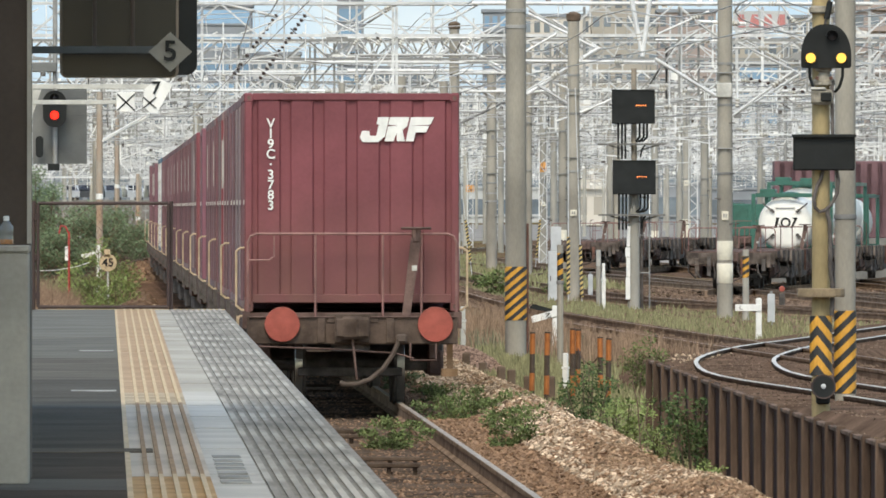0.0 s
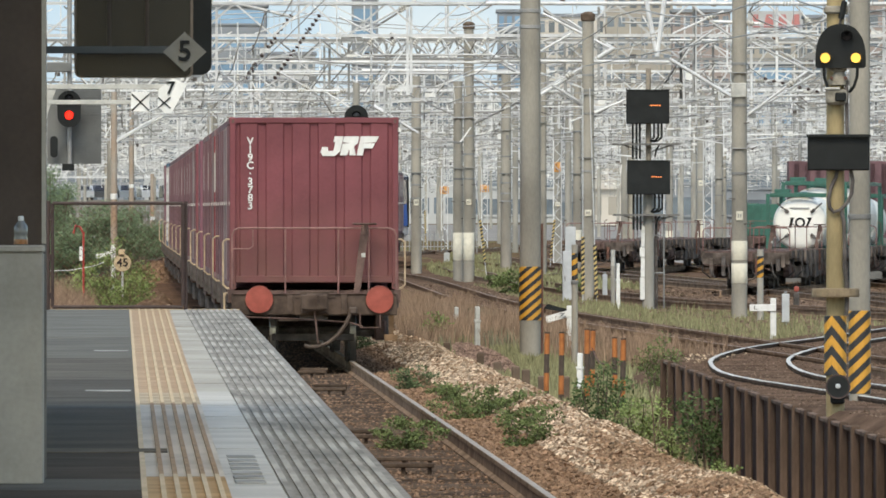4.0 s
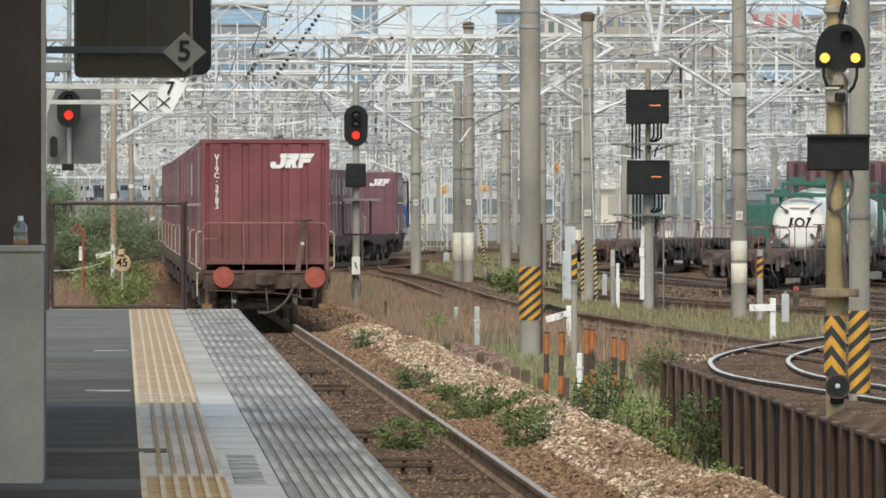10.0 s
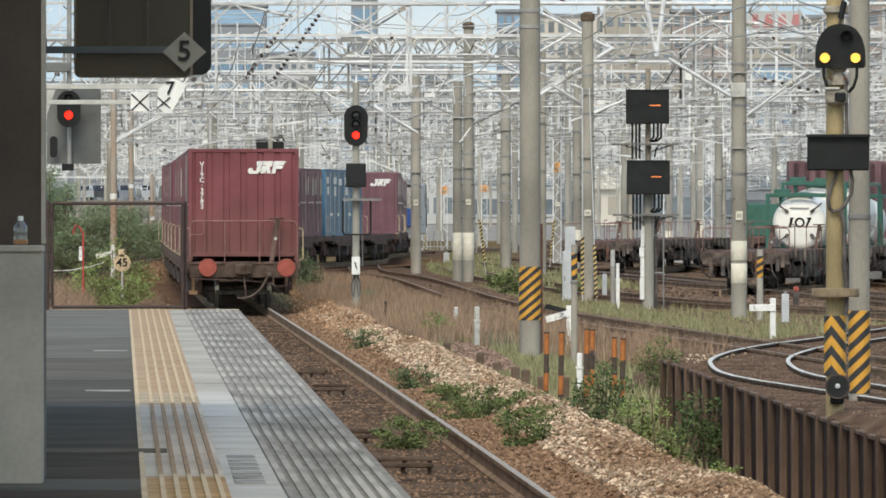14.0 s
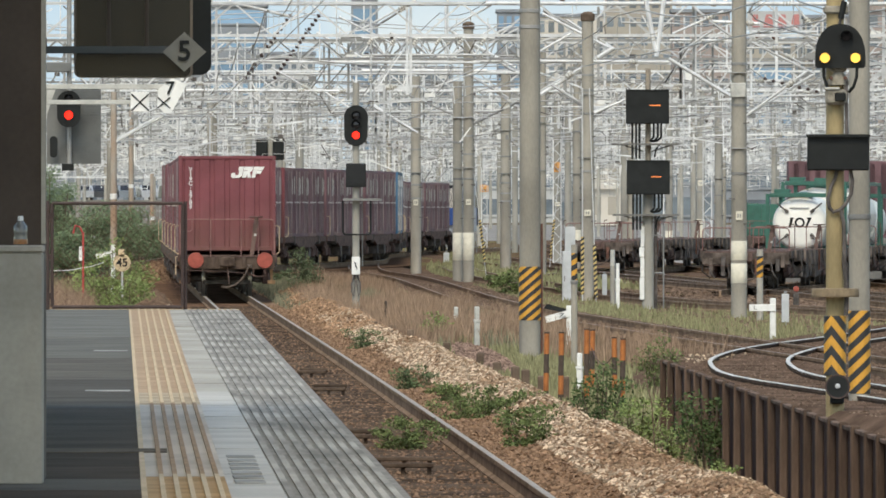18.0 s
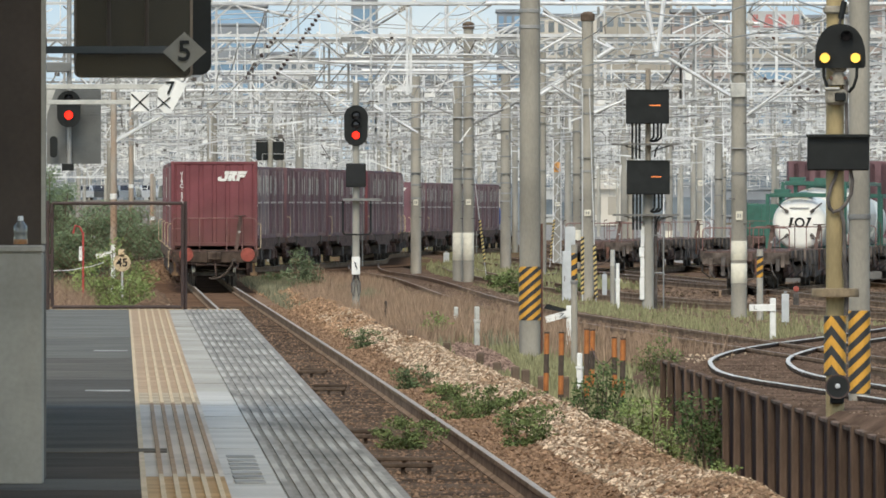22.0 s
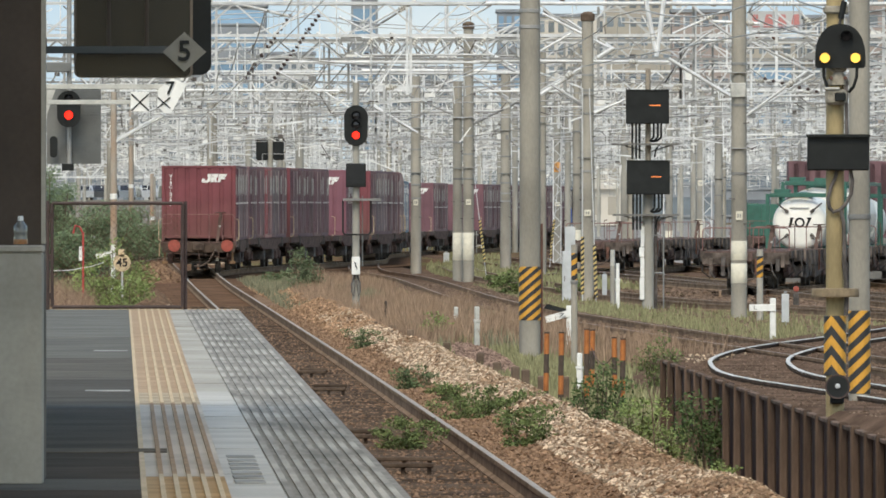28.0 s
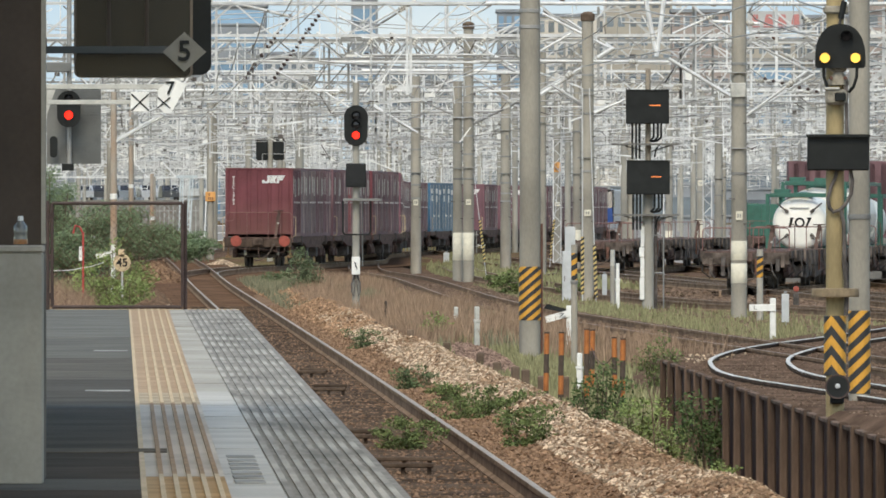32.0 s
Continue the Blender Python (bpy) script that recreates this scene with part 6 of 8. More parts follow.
# platform mirror hung from the canopy
MD = 72.0
mr = thing("platform_mirror", (-1.596, MD, 3.133), label="dark rectangular platform mirror in a rounded frame hung from the canopy", category="mirror")
def rrect(w, h, r, y0, y1):
    pts = []
    for cx, cz, a0 in ((w / 2 - r, h / 2 - r, 0), (-w / 2 + r, h / 2 - r, 90), (-w / 2 + r, -h / 2 + r, 180), (w / 2 - r, -h / 2 + r, 270)):
        for k in range(6):
            g = radians(a0 + 18 * k)
            pts.append((cx + r * math.cos(g), y0, cz + r * math.sin(g)))
    return Mesh().prism(pts, (0, y1 - y0, 0))
part("mirror_case", rrect(0.729, 0.535, 0.06, 0.0, 0.09), BLACKBOX, mr, at=(0, 0, 0.078))
part("mirror_frame", rrect(0.63, 0.545, 0.035, -0.012, 0.0), mat("brown_mirror_rim", (0.16, 0.13, 0.10), 0.5, 0, 0.2, 5, 0.05), mr, at=(-0.048, 0, 0.068))
part("mirror_face", rrect(0.603, 0.527, 0.03, -0.018, -0.011), MIRROR, mr, at=(-0.048, 0, 0.068))
for xx in (-0.32, 0.02):
    part("hanger_rod", Mesh().rod((xx, 0.05, 0.36), (xx, 0.05, 5.3 - 3.133), 0.015), COLUMN, mr)
nb = thing("numbered_diamond_sign", (-1.364, 71.5, 3.061), label="grey diamond sign with a black five on a bar", category="sign")
part("diamond_plate", Mesh().prism([(-0.115, 0, 0), (0, 0, -0.105), (0.115, 0, 0), (0, 0, 0.105)], (0, 0.012, 0)), mat("grey_sign_plate", (0.20, 0.195, 0.17), 0.6, 0, 0.15, 6, 0.03), nb)
letters("5", 0.15, BLACKBOX, nb, (0, -0.006, 0.0), "numeral")
part("support_bar", Mesh().box(-0.739, 0.0, 0.02, 0.045, -0.008, 0.03, 0.003), mat("blue_grey_bar", (0.05, 0.06, 0.065), 0.6, 0, 0.2, 6, 0.03), nb)

part("hanger_rod", Mesh().rod((-0.4, 0.06, 0.0), (-0.4, 0.06, 5.3 - 3.061), 0.012), COLUMN, nb)
part("hanger_rod", Mesh().rod((-0.2, 0.06, 0.0), (-0.2, 0.06, 5.3 - 3.061), 0.012), COLUMN, nb)

# ---- posts and small signs ----
def round_post(x, y, r, segs, name, label, category, group="", tilt=0.0):
    """A post in painted lengths: segs is a list of (bottom, top, material)."""
    p = thing(name, (x, y, GROUND_Z), label=label, category=category, group=group)
    for z0_, z1_, m in segs:
        o = part("painted_length", Mesh().rod((0, 0, z0_), (0, 0, z1_), r, n=12), m, p, smooth=True)
        if tilt:
            o.matrix_basis = pose(0, 0, 0, 0, tilt, 0)
    return p


for px_, py_, top in ((1.304, 172.0, 0.86), (1.456, 168.0, 0.9), (1.757, 166.0, 0.96), (1.929, 176.0, 0.86), (2.179, 172.0, 0.80), (2.193, 166.0, 0.84)):
    h_ = top
    round_post(px_, py_, 0.034, ((-0.2, h_ * 0.16, POSTDARK), (h_ * 0.16, h_ * 0.42, ORANGE), (h_ * 0.42, h_ * 0.70, POSTDARK), (h_ * 0.70, h_, ORANGE), (h_, h_ + 0.02, POSTDARK)), "banded_post", "slim orange and black banded post by the ballast", "post", "banded posts", random.uniform(-1, 1))
ch = Mesh()
ch.tube([(1.929 + (2.179 - 1.929) * u, 176.0 - 4.0 * u, 0.42 - 0.75 * u * (1 - u)) for u in [i / 10 for i in range(11)]], 0.007)
solo("hanging_chain", ch, RUSTY, label="rusty chain slung between banded posts", category="chain")

# short white markers and stakes: (x, y, height, radius)
for x_, y_, h_, r_, m_, lab in ((0.597, 238.602, 0.72, 0.046, DIRTYWHITE, "short white concrete marker post in dry grass"), (0.259, 270.056, 0.48, 0.046, DIRTYWHITE, "short white concrete marker post in dry grass"), (-0.642, 314.474, 0.32, 0.045, DIRTYWHITE, "short white concrete marker post in dry grass"),
                                 (-1.126, 267.537, 0.62, 0.028, POSTDARK, "dark stake in the ballast edge"), (1.794, 177.916, 0.55, 0.036, WHITE, "short white concrete marker post in weeds"), (-1.135, 534.078, 0.5, 0.09, WHITE, "short white concrete marker post by the curve"),
                                 (4.165, 323.337, 1.13, 0.044, WHITE, "tall white marker post by the yard track")):
    m = Mesh().box(-r_, r_, -r_, r_, -0.2, h_ * 0.62, 0.008)
    m.box(-r_ * 1.25, r_ * 1.25, -r_ * 1.25, r_ * 1.25, h_ * 0.62, h_ * 0.68, 0.004)
    m.box(-r_ * 0.9, r_ * 0.9, -r_ * 0.9, r_ * 0.9, h_ * 0.68, h_, r_ * 0.3)
    solo("marker_post", m, m_, (x_, y_, GROUND_Z), random.uniform(-15, 15), lab, "post", "marker posts")
for x_, y_ in ((0.054, 216.944), (0.549, 199.582), (-0.567, 234.697), (0.979, 183.611), (1.11, 182.443), (-3.517, 353.202), (1.553, 172.563), (-1.301, 260.254), (-0.927, 250.044), (0.764, 190.945), (1.265, 172.563), (-1.684, 280.626)):
    solo("timber_stub", Mesh().box(-0.055, 0.055, -0.05, 0.05, -0.2, 0.31 + random.uniform(-0.04, 0.05), 0.015), STUB, (x_, y_, GROUND_Z), random.uniform(-10, 10), "old dark timber stub edging the ballast", "post", "timber stubs")

# pole with warning band and arm sign near the second track
rp_ = round_post(1.985, 205.0, 0.047, ((-0.2, 1.36, CONC), (1.36, 1.77, HAZ_S), (1.77, 1.90, CONC)), "marker_post", "grey round post with a yellow and black band", "post", "marker posts")
part("clamp", Mesh().lathe([(0.049, 0), (0.06, 0.01), (0.06, 0.05), (0.049, 0.06)], (0, 0, 1), (0, 0, 1.30), n=14), GALV_D, rp_)
sgn = thing("arm_sign", (2.165, 232.0, GROUND_Z), label="white post with a tilted white arm sign", category="sign", group="arm signs")
part("post", Mesh().box(-0.055, 0.055, -0.04, 0.04, -0.2, 0.783, 0.01), WHITE, sgn)
part("arm", Mesh().prism([(-0.416, -0.06, 0.599), (0.039, -0.06, 0.725), (0.039, -0.06, 0.609), (-0.396, -0.06, 0.483)], (0, 0.03, 0)), WHITE, sgn)
part("arm_mark", Mesh().bar((-0.174, -0.068, 0.575), (-0.097, -0.068, 0.652), 0.006, 0.012), BLACKBOX, sgn)
part("arm_mark", Mesh().bar((-0.178, -0.068, 0.640), (-0.097, -0.068, 0.652), 0.006, 0.012), BLACKBOX, sgn)
part("arm_mark", Mesh().bar((-0.14, -0.068, 0.57), (-0.07, -0.068, 0.60), 0.006, 0.012), BLACKBOX, sgn)
part("dark_arm", Mesh().prism([(-0.445, 0.02, 0.735), (-0.387, 0.02, 0.812), (-0.019, 0.02, 0.715), (-0.077, 0.02, 0.657)], (0, 0.05, 0)), BLACKBOX, sgn)
sgn = thing("arm_sign", (6.083, 250.0, GROUND_Z), label="white post with a level white arm sign", category="sign", group="arm signs")
part("post", Mesh().box(-0.055, 0.055, -0.04, 0.04, -0.2, 0.79, 0.015), WHITE, sgn)
part("arm", Mesh().box(-0.438, 0.05, -0.07, -0.04, 0.55, 0.675, 0.006), WHITE, sgn)
part("arm_mark", Mesh().box(-0.354, -0.342, -0.075, -0.07, 0.582, 0.65), BLACKBOX, sgn)
part("arm_mark", Mesh().box(-0.342, -0.29, -0.075, -0.07, 0.582, 0.592), BLACKBOX, sgn)
sgn = thing("arm_sign", (-8.03, 330.0, GROUND_Z), label="white post with a tilted white arm sign among bushes", category="sign", group="arm signs")
part("post", Mesh().box(-0.05, 0.05, -0.04, 0.04, -0.2, 1.555, 0.012), WHITE, sgn)
part("arm", Mesh().prism([(-0.426, -0.06, 1.321), (0.041, -0.06, 1.445), (0.041, -0.06, 1.348), (-0.399, -0.06, 1.211)], (0, 0.03, 0)), WHITE, sgn)

sp = thing("speed_sign", (-7.171, 303.0, GROUND_Z), label="round cream speed board reading 45 on a post", category="sign")
part("post", Mesh().rod((0, 0.03, -0.2), (0, 0.03, 1.438), 0.025), DIRTYWHITE, sp)
part("disc", Mesh().lathe([(0.19, 0.0), (0.195, -0.006), (0.19, -0.012)], (0, 1, 0), (0, 0, 1.223), n=24), mat("cream_sign_enamel", (0.55, 0.42, 0.26), 0.5, 0, 0.15, 6, 0.03), sp)
part("upper_plate", Mesh().box(-0.09, 0.05, -0.012, 0.0, 1.362, 1.526), mat("cream_sign_enamel", (0.55, 0.42, 0.26)), sp)
letters("45", 0.26, BLACKBOX, sp, (0, -0.02, 1.223), "numeral")
rd = thing("red_marker_post", (-7.963, 300.0, GROUND_Z), label="red post with a bent red arm and a white plate", category="post")
part("post", Mesh().rod((0, 0, -0.2), (0, 0, 1.91), 0.024), REDP, rd)
part("bent_arm", Mesh().tube([(0, 0, 1.885), (-0.08, 0, 2.035), (-0.18, 0, 2.06), (-0.22, 0, 1.885)], 0.022, 8), REDP, rd)
part("white_plate", Mesh().box(-0.09, -0.02, -0.05, -0.035, 1.285, 1.598), WHITE, rd)
part("slack_wire", Mesh().tube([(-0.75, 0, 1.06), (-0.3, 0, 1.073), (0.2, 0, 1.16), (0.45, 0, 1.248)], 0.008), GALV, rd)

# old timber poles on the embankment
TIMBERP = mat("stained_timber_pole", (0.36, 0.325, 0.275), 0.85, 0, 0.5, 1.6, 0.2, col2=(0.33, 0.22, 0.145), stretch=(1, 1, 0.4))
for x_, d_, top_, w_ in ((-9.717, 400.0, 5.867, 0.098), (-14.264, 620.0, 7.28, 0.105), (-13.74, 640.0, 4.05, 0.10)):
    tp = thing("timber_pole", (x_, d_, GROUND_Z), label="rust-stained timber utility pole with bands", category="pole", group="timber poles")
    part("shaft", Mesh().rod((0, 0, -0.3), (0, 0, top_), w_ * 1.1, w_ * 0.9, n=12), TIMBERP, tp, smooth=True)
    part("white_band", Mesh().lathe([(w_ * 1.05, 0), (w_ * 1.12, 0.01), (w_ * 1.12, 0.16), (w_ * 1.05, 0.17)], (0, 0, 1), (0, 0, top_ * 0.46), n=12), WHITE, tp)
lf = thing("ladder_frame", (0, 640.0, GROUND_Z), label="pale blue steel ladder frame beside the far track", category="ladder", group="")
PALEB = mat("pale_blue_steel", (0.50, 0.57, 0.60), 0.6, 0.1, 0.2, 3, 0.05)
for xa, xb, xc, xd, zt in ((-12.53, -12.40, -12.37, -12.27, 3.9), (-12.22, -12.03, -11.93, -11.80, 3.9)):
    part("rail", Mesh().bar((xa, 0, -0.1), (xc, 0, zt), 0.06), PALEB, lf)
    part("rail", Mesh().bar((xb, 0, -0.1), (xd, 0, zt), 0.06), PALEB, lf)
    for k_ in range(13):
        u = (k_ + 0.5) / 13
        part("rung", Mesh().bar((xa + (xc - xa) * u, 0, zt * u), (xb + (xd - xb) * u, 0, zt * u), 0.04), PALEB, lf)
part("top_beam", Mesh().box(-12.6, -11.6, -0.05, 0.05, 3.86, 3.98), PALEB, lf)

# striped guards on guy wires: (bottom, guard top, wire top)
for xb, xt, ya_, yb_, d_ in ((1.372, 1.205, 0.69, 2.062, 445.0), (4.117, 4.268, 0.546, 1.998, 520.0), (3.551, 3.551, 0.249, 1.716, 345.0), (3.896, 3.853, 0.177, 1.514, 345.0), (-0.98, -1.04, 0.05, 2.30, 760.0)):
    gy = thing("guy_wire", (xb, d_, GROUND_Z), label="taut guy wire with a yellow and black striped guard", category="guy wire", group="guy wires")
    k_ = (xt - xb) / max(0.1, yb_ - ya_)
    part("wire", Mesh().rod((k_ * -ya_, 0, -0.1), (k_ * (5.5 - ya_), 0, 5.5), 0.012), GALV, gy)
    part("striped_guard", Mesh().rod((0, 0, ya_), (xt - xb, 0, yb_), 0.045, n=10), HAZ_W, gy)

# cabinets
cb = thing("relay_cabinet", (3.095, 352.0, GROUND_Z), label="tall pale grey relay cabinet by the concrete pole", category="cabinet", group="cabinets")
part("body", Mesh().box(0.0, 0.34, -0.2, 0.3, 0.0, 1.334, 0.015), GREYBOX, cb)
part("door", Mesh().box(0.03, 0.31, -0.215, -0.2, 0.08, 1.275, 0.006), GREYBOX, cb)
part("handle", Mesh().box(0.05, 0.07, -0.23, -0.215, 0.55, 0.68), DARK, cb)
part("upper_case", Mesh().box(0.07, 0.34, -0.1, 0.25, 1.334, 1.965, 0.012), GREYBOX, cb)
for x_, y_, w_, h_ in ((4.261, 357.606, 0.062, 0.70), (6.983, 276.567, 0.075, 0.70), (0.14, 560.156, 0.12, 0.6)):
    cb = thing("junction_cabinet", (x_, y_, GROUND_Z), label="slim blue-grey junction cabinet on a short leg", category="cabinet", group="cabinets")
    part("body", Mesh().box(-w_, w_, -0.08, 0.08, 0.12, h_, 0.01), GREYBOX, cb)
    part("leg", Mesh().box(-0.03, 0.03, -0.03, 0.03, -0.1, 0.12), GALV_D, cb)
    part("cap", Mesh().box(-w_ * 0.4, w_ * 0.4, -0.04, 0.04, h_, h_ + 0.06), GALV_D, cb)
yp = round_post(4.131, 330.0, 0.058, ((-0.2, 1.04, CONC_L), (1.04, 1.43, DIRTYWHITE)), "marker_post", "grey round post with a white top", "post", "marker posts")
yp = round_post(6.779, 290.0, 0.07, ((-0.2, 0.961, CONC_L), (0.961, 1.42, HAZ_S), (1.42, 1.565, CONC_L)), "marker_post", "grey round post with a yellow and black band", "post", "marker posts")
lampb = thing("ground_lamp", (8.594, 330.0, GROUND_Z), label="small red ground lamp by the yard track", category="lamp")
part("housing", Mesh().box(-0.07, 0.07, -0.07, 0.07, 0, 0.372, 0.02), DARK, lampb)
part("lens", Mesh().lathe([(0.075, 0), (0.07, -0.02), (0.001, -0.03)], (0, 1, 0), (0, -0.07, 0.482), n=14), DISC, lampb, "red glass lens")

# ---- standing wagons in the yard ----
T9 = smooth_line([(8.05, 366), (8.35, 372), (10.85, 400), (14.8, 445), (22, 530), (31, 630)])
T10 = smooth_line([(3.0, 400), (3.5, 440), (5.3, 478), (9.2, 524), (13.5, 568), (24, 670)])
track("yard_track_eighth", T9, False, BED_Y, "dull rusty yard siding track under standing wagons")
track("yard_track_ninth", T10, False, BED_Y, "dull rusty yard siding track under standing wagons")


def stand(line, y):
    x = along(line, y)
    return pose(x, y, 0, 0, 0, -math.degrees(math.atan((along(line, y + 5) - along(line, y - 5)) / 10)))


yard_wagon = thing("container_wagon", label="dark rust-brown flat wagon standing in the yard", category="wagon", group="wagons in the yard")
wagon_parts(yard_wagon, False, FRAME, YARDFRAME, 1.68)
rw = random.Random(31)
for sx in (-1, 1):
    for k_ in range(9):
        yy = -8.6 + k_ * 2.15 + rw.uniform(-0.3, 0.3)
        part("sill_stiffener", Mesh().box(*sorted((sx * 1.24, sx * 1.31)), yy - 0.05, yy + 0.05, DECK - 0.34 if abs(yy) > 4 else DECK - 0.62, DECK - 0.03), rw.choice((DARK, YARDFRAME, RUSTY)), yard_wagon)
    for yy, hh in ((-4.6, 0.3), (-2.6, 0.35), (-0.8, 0.28), (1.4, 0.35), (3.4, 0.3)):
        part("underframe_box", Mesh().box(*sorted((sx * 0.85, sx * 1.22)), yy - 0.3, yy + 0.35, 0.62 - hh, 0.62, 0.02), rw.choice((DARK, YARDFRAME)), yard_wagon)
    for yy in (-8.9, -5.2, 5.0, 8.8):
        part("hanging_rod", Mesh().tube([(sx * 1.2, yy, DECK - 0.2), (sx * 1.27, yy, 0.5), (sx * 1.05, yy + 0.1, 0.3)], 0.025), DARK, yard_wagon)
for x_ in (-0.95, -0.62, -0.35, 0.3, 0.88, 1.02):
    part("end_fitting", Mesh().box(x_ - 0.05, x_ + 0.06, -FRAME_L / 2 - 0.2, -FRAME_L / 2 - 0.12, rw.uniform(0.3, 0.6), rw.uniform(0.75, 0.98), 0.01), rw.choice((DARK, YARDFRAME, RUSTY)), yard_wagon)
for x_ in (-1.0, -0.5, 0.15, 0.7):
    part("hanging_rod", Mesh().tube([(x_, -FRAME_L / 2 - 0.16, 0.75), (x_ + 0.05, -FRAME_L / 2 - 0.2, 0.45), (x_ + rw.uniform(-0.15, 0.2), -FRAME_L / 2 - 0.16, 0.3)], 0.022), DARK, yard_wagon)
first_ = [yard_wagon]
for line, y_ in ((T9, 381.5), (T9, 402.0), (T9, 422.5), (T10, 492), (T10, 512.5), (T10, 533), (T10, 575.0)):
    c_ = first_.pop() if first_ else copy_thing(yard_wagon, stand(line, y_))
    c_.matrix_basis = stand(line, y_)
    tagged(c_, "dark rust-brown flat wagon standing empty in the yard" if y_ < 390 or line is T10 else "dark rust-brown flat wagon standing loaded in the yard", "wagon", "wagons in the yard")


def tank_container(m, H_=2.02, cz=0.97, R=0.85):
    """A white tank in a green frame."""
    t = thing("tank_container", label="white tank container with a green steel frame", category="tank container", group="tank containers")
    t.matrix_basis = m
    L_, W_ = 6.05, 1.95
    for sx in (-1, 1):
        for sy in (0, 1):
            part("corner_post", Mesh().box(*sorted((sx * W_ / 2, sx * (W_ / 2 - 0.11))), *sorted((sy * L_, sy * L_ + (0.12 if sy == 0 else -0.12))), 0, H_, 0.012), GREEN, t)
    for sy in (0, 1):
        for z in ((0.0, H_ - 0.1) if sy else (H_ - 0.1,)):
            part("end_rail", Mesh().box(-W_ / 2 + 0.12, W_ / 2 - 0.12, *sorted((sy * L_, sy * L_ + (0.1 if sy == 0 else -0.1))), z, z + 0.12, 0.01), GREEN, t)
    for sx in (-1, 1):
        for z in (0.0, H_ - 0.1):
            part("side_rail", Mesh().box(*sorted((sx * W_ / 2, sx * (W_ / 2 - 0.1))), 0.12, L_ - 0.12, z, z + 0.1), GREEN, t)
        for sz in (-1, 1):
            ca, sa = sx * 0.72, sz * 0.69
            st = part("corner_brace", Mesh().bar((ca * (R + 0.12), 0.02, cz + sa * (R + 0.06)), (ca * R * 0.62, 0.13, cz + sa * R * 0.62), 0.035), DARK, t)
            part("brace_foot", Mesh().bar((ca * R * 0.74, 0.12, cz + sa * R * 0.74), (ca * R * 0.58, 0.14, cz + sa * R * 0.58), 0.075), DARK, st)
    prof = [(0.02, 0.15), (R * 0.69, 0.165), (R * 0.875, 0.20), (R * 0.96, 0.27), (R, 0.4), (R, L_ - 0.5), (R * 0.94, L_ - 0.33), (R * 0.75, L_ - 0.2), (0.02, L_ - 0.15)]
    part("tank_shell", Mesh().lathe(prof, (0, 1, 0), (0, 0, cz), n=36), TANK, t, "glossy white tank shell", smooth=True)
    for i, (xa, xb) in enumerate(((-0.32, -0.17), (-0.12, 0.12), (0.15, 0.36))):
        if i == 1:
            part("emblem_stroke", Mesh().lathe([(0.15, 0.0), (0.15, -0.01), (0.09, -0.01), (0.09, 0.0)], (0, 1, 0), (0.01, 0.155, cz + 0.02), n=18, ring=True), BLACKBOX, t, "dark emblem ring")
        else:
            part("emblem_stroke", Mesh().prism([(xa, 0.15, cz - 0.13), (xa + 0.07, 0.15, cz - 0.13), (xb, 0.15, cz + 0.17), (xb - 0.16 if i else xb - 0.1, 0.15, cz + 0.17), (xb - 0.1, 0.15, cz + 0.10)], (0, -0.012, 0)), BLACKBOX, t, "dark slanting emblem stroke")
    part("tank_hatch", Mesh().lathe([(0.28, 0), (0.3, 0.04), (0.28, 0.12), (0.1, 0.15)], (0, 0, 1), (0, 2.6, cz + R - 0.02), n=18), GREEN, t)
    part("warning_label", Mesh().box(-0.28, 0.28, 0.135, 0.15, cz + 0.42, cz + 0.46), GALV_D, t, "row of small grey writing as a bar")
    part("end_sill", Mesh().box(-W_ / 2 + 0.12, W_ / 2 - 0.12, 0.0, 0.1, 0.0, 0.07, 0.01), DARK, t)
    part("top_valve", Mesh().box(-0.75, -0.3, 0.3, 1.1, H_, H_ + 0.14, 0.02), GREEN, t)
    part("walkway", Mesh().box(-0.4, 0.4, 0.2, 2.2, H_ - 0.03, H_), GALV_D, t)
    return t


for y_, size in ((394.5, (1.66, 0.80, 0.79)), (401.5, (2.02, 1.0, 0.86)), (413.5, (2.02, 1.0, 0.86)), (420.5, (1.66, 0.80, 0.79))):
    tank_container(stand(T9, y_) @ pose(0, 0, DECK - 0.12), *size)
gc = thing("goods_container", label="low dark green container standing on a yard wagon", category="container", group="containers in the yard")
gc.matrix_basis = stand(T10, 573.0) @ pose(0, 0, DECK - 0.06)
part("shell", Mesh().box(-1.0, 1.0, -2.9, 2.9, 0, 1.35, 0.03), GREEN, gc)
for sx in (-1, 1):
    for sy in (-1, 1):
        part("corner_post", Mesh().box(*sorted((sx * 1.03, sx * 0.9)), *sorted((sy * 2.95, sy * 2.8)), 0, 1.4, 0.01), GREEN, gc)
    part("side_rail", Mesh().box(*sorted((sx * 1.03, sx * 0.95)), -2.8, 2.8, 1.3, 1.4), GREEN, gc)
for k_ in range(5):
    part("end_rib", Mesh().box(-0.75 + k_ * 0.36, -0.68 + k_ * 0.36, -2.94, -2.89, 0.08, 1.3), GREEN, gc)
solo("loading_platform", Mesh().box(10.9, 34, 438, 450, GROUND_Z - 0.2, 1.25, 0.02), KERB, label="raised concrete loading platform in the yard", category="loading platform", kind="structure")
for k_ in range(6):
    c_ = copy_thing(kinds["d"], pose(13.05 + k_ * 3.8, 441, 1.25, 0, 0, 90))
    tagged(c_, "maroon goods container standing on the loading platform", "container", "containers in the yard")

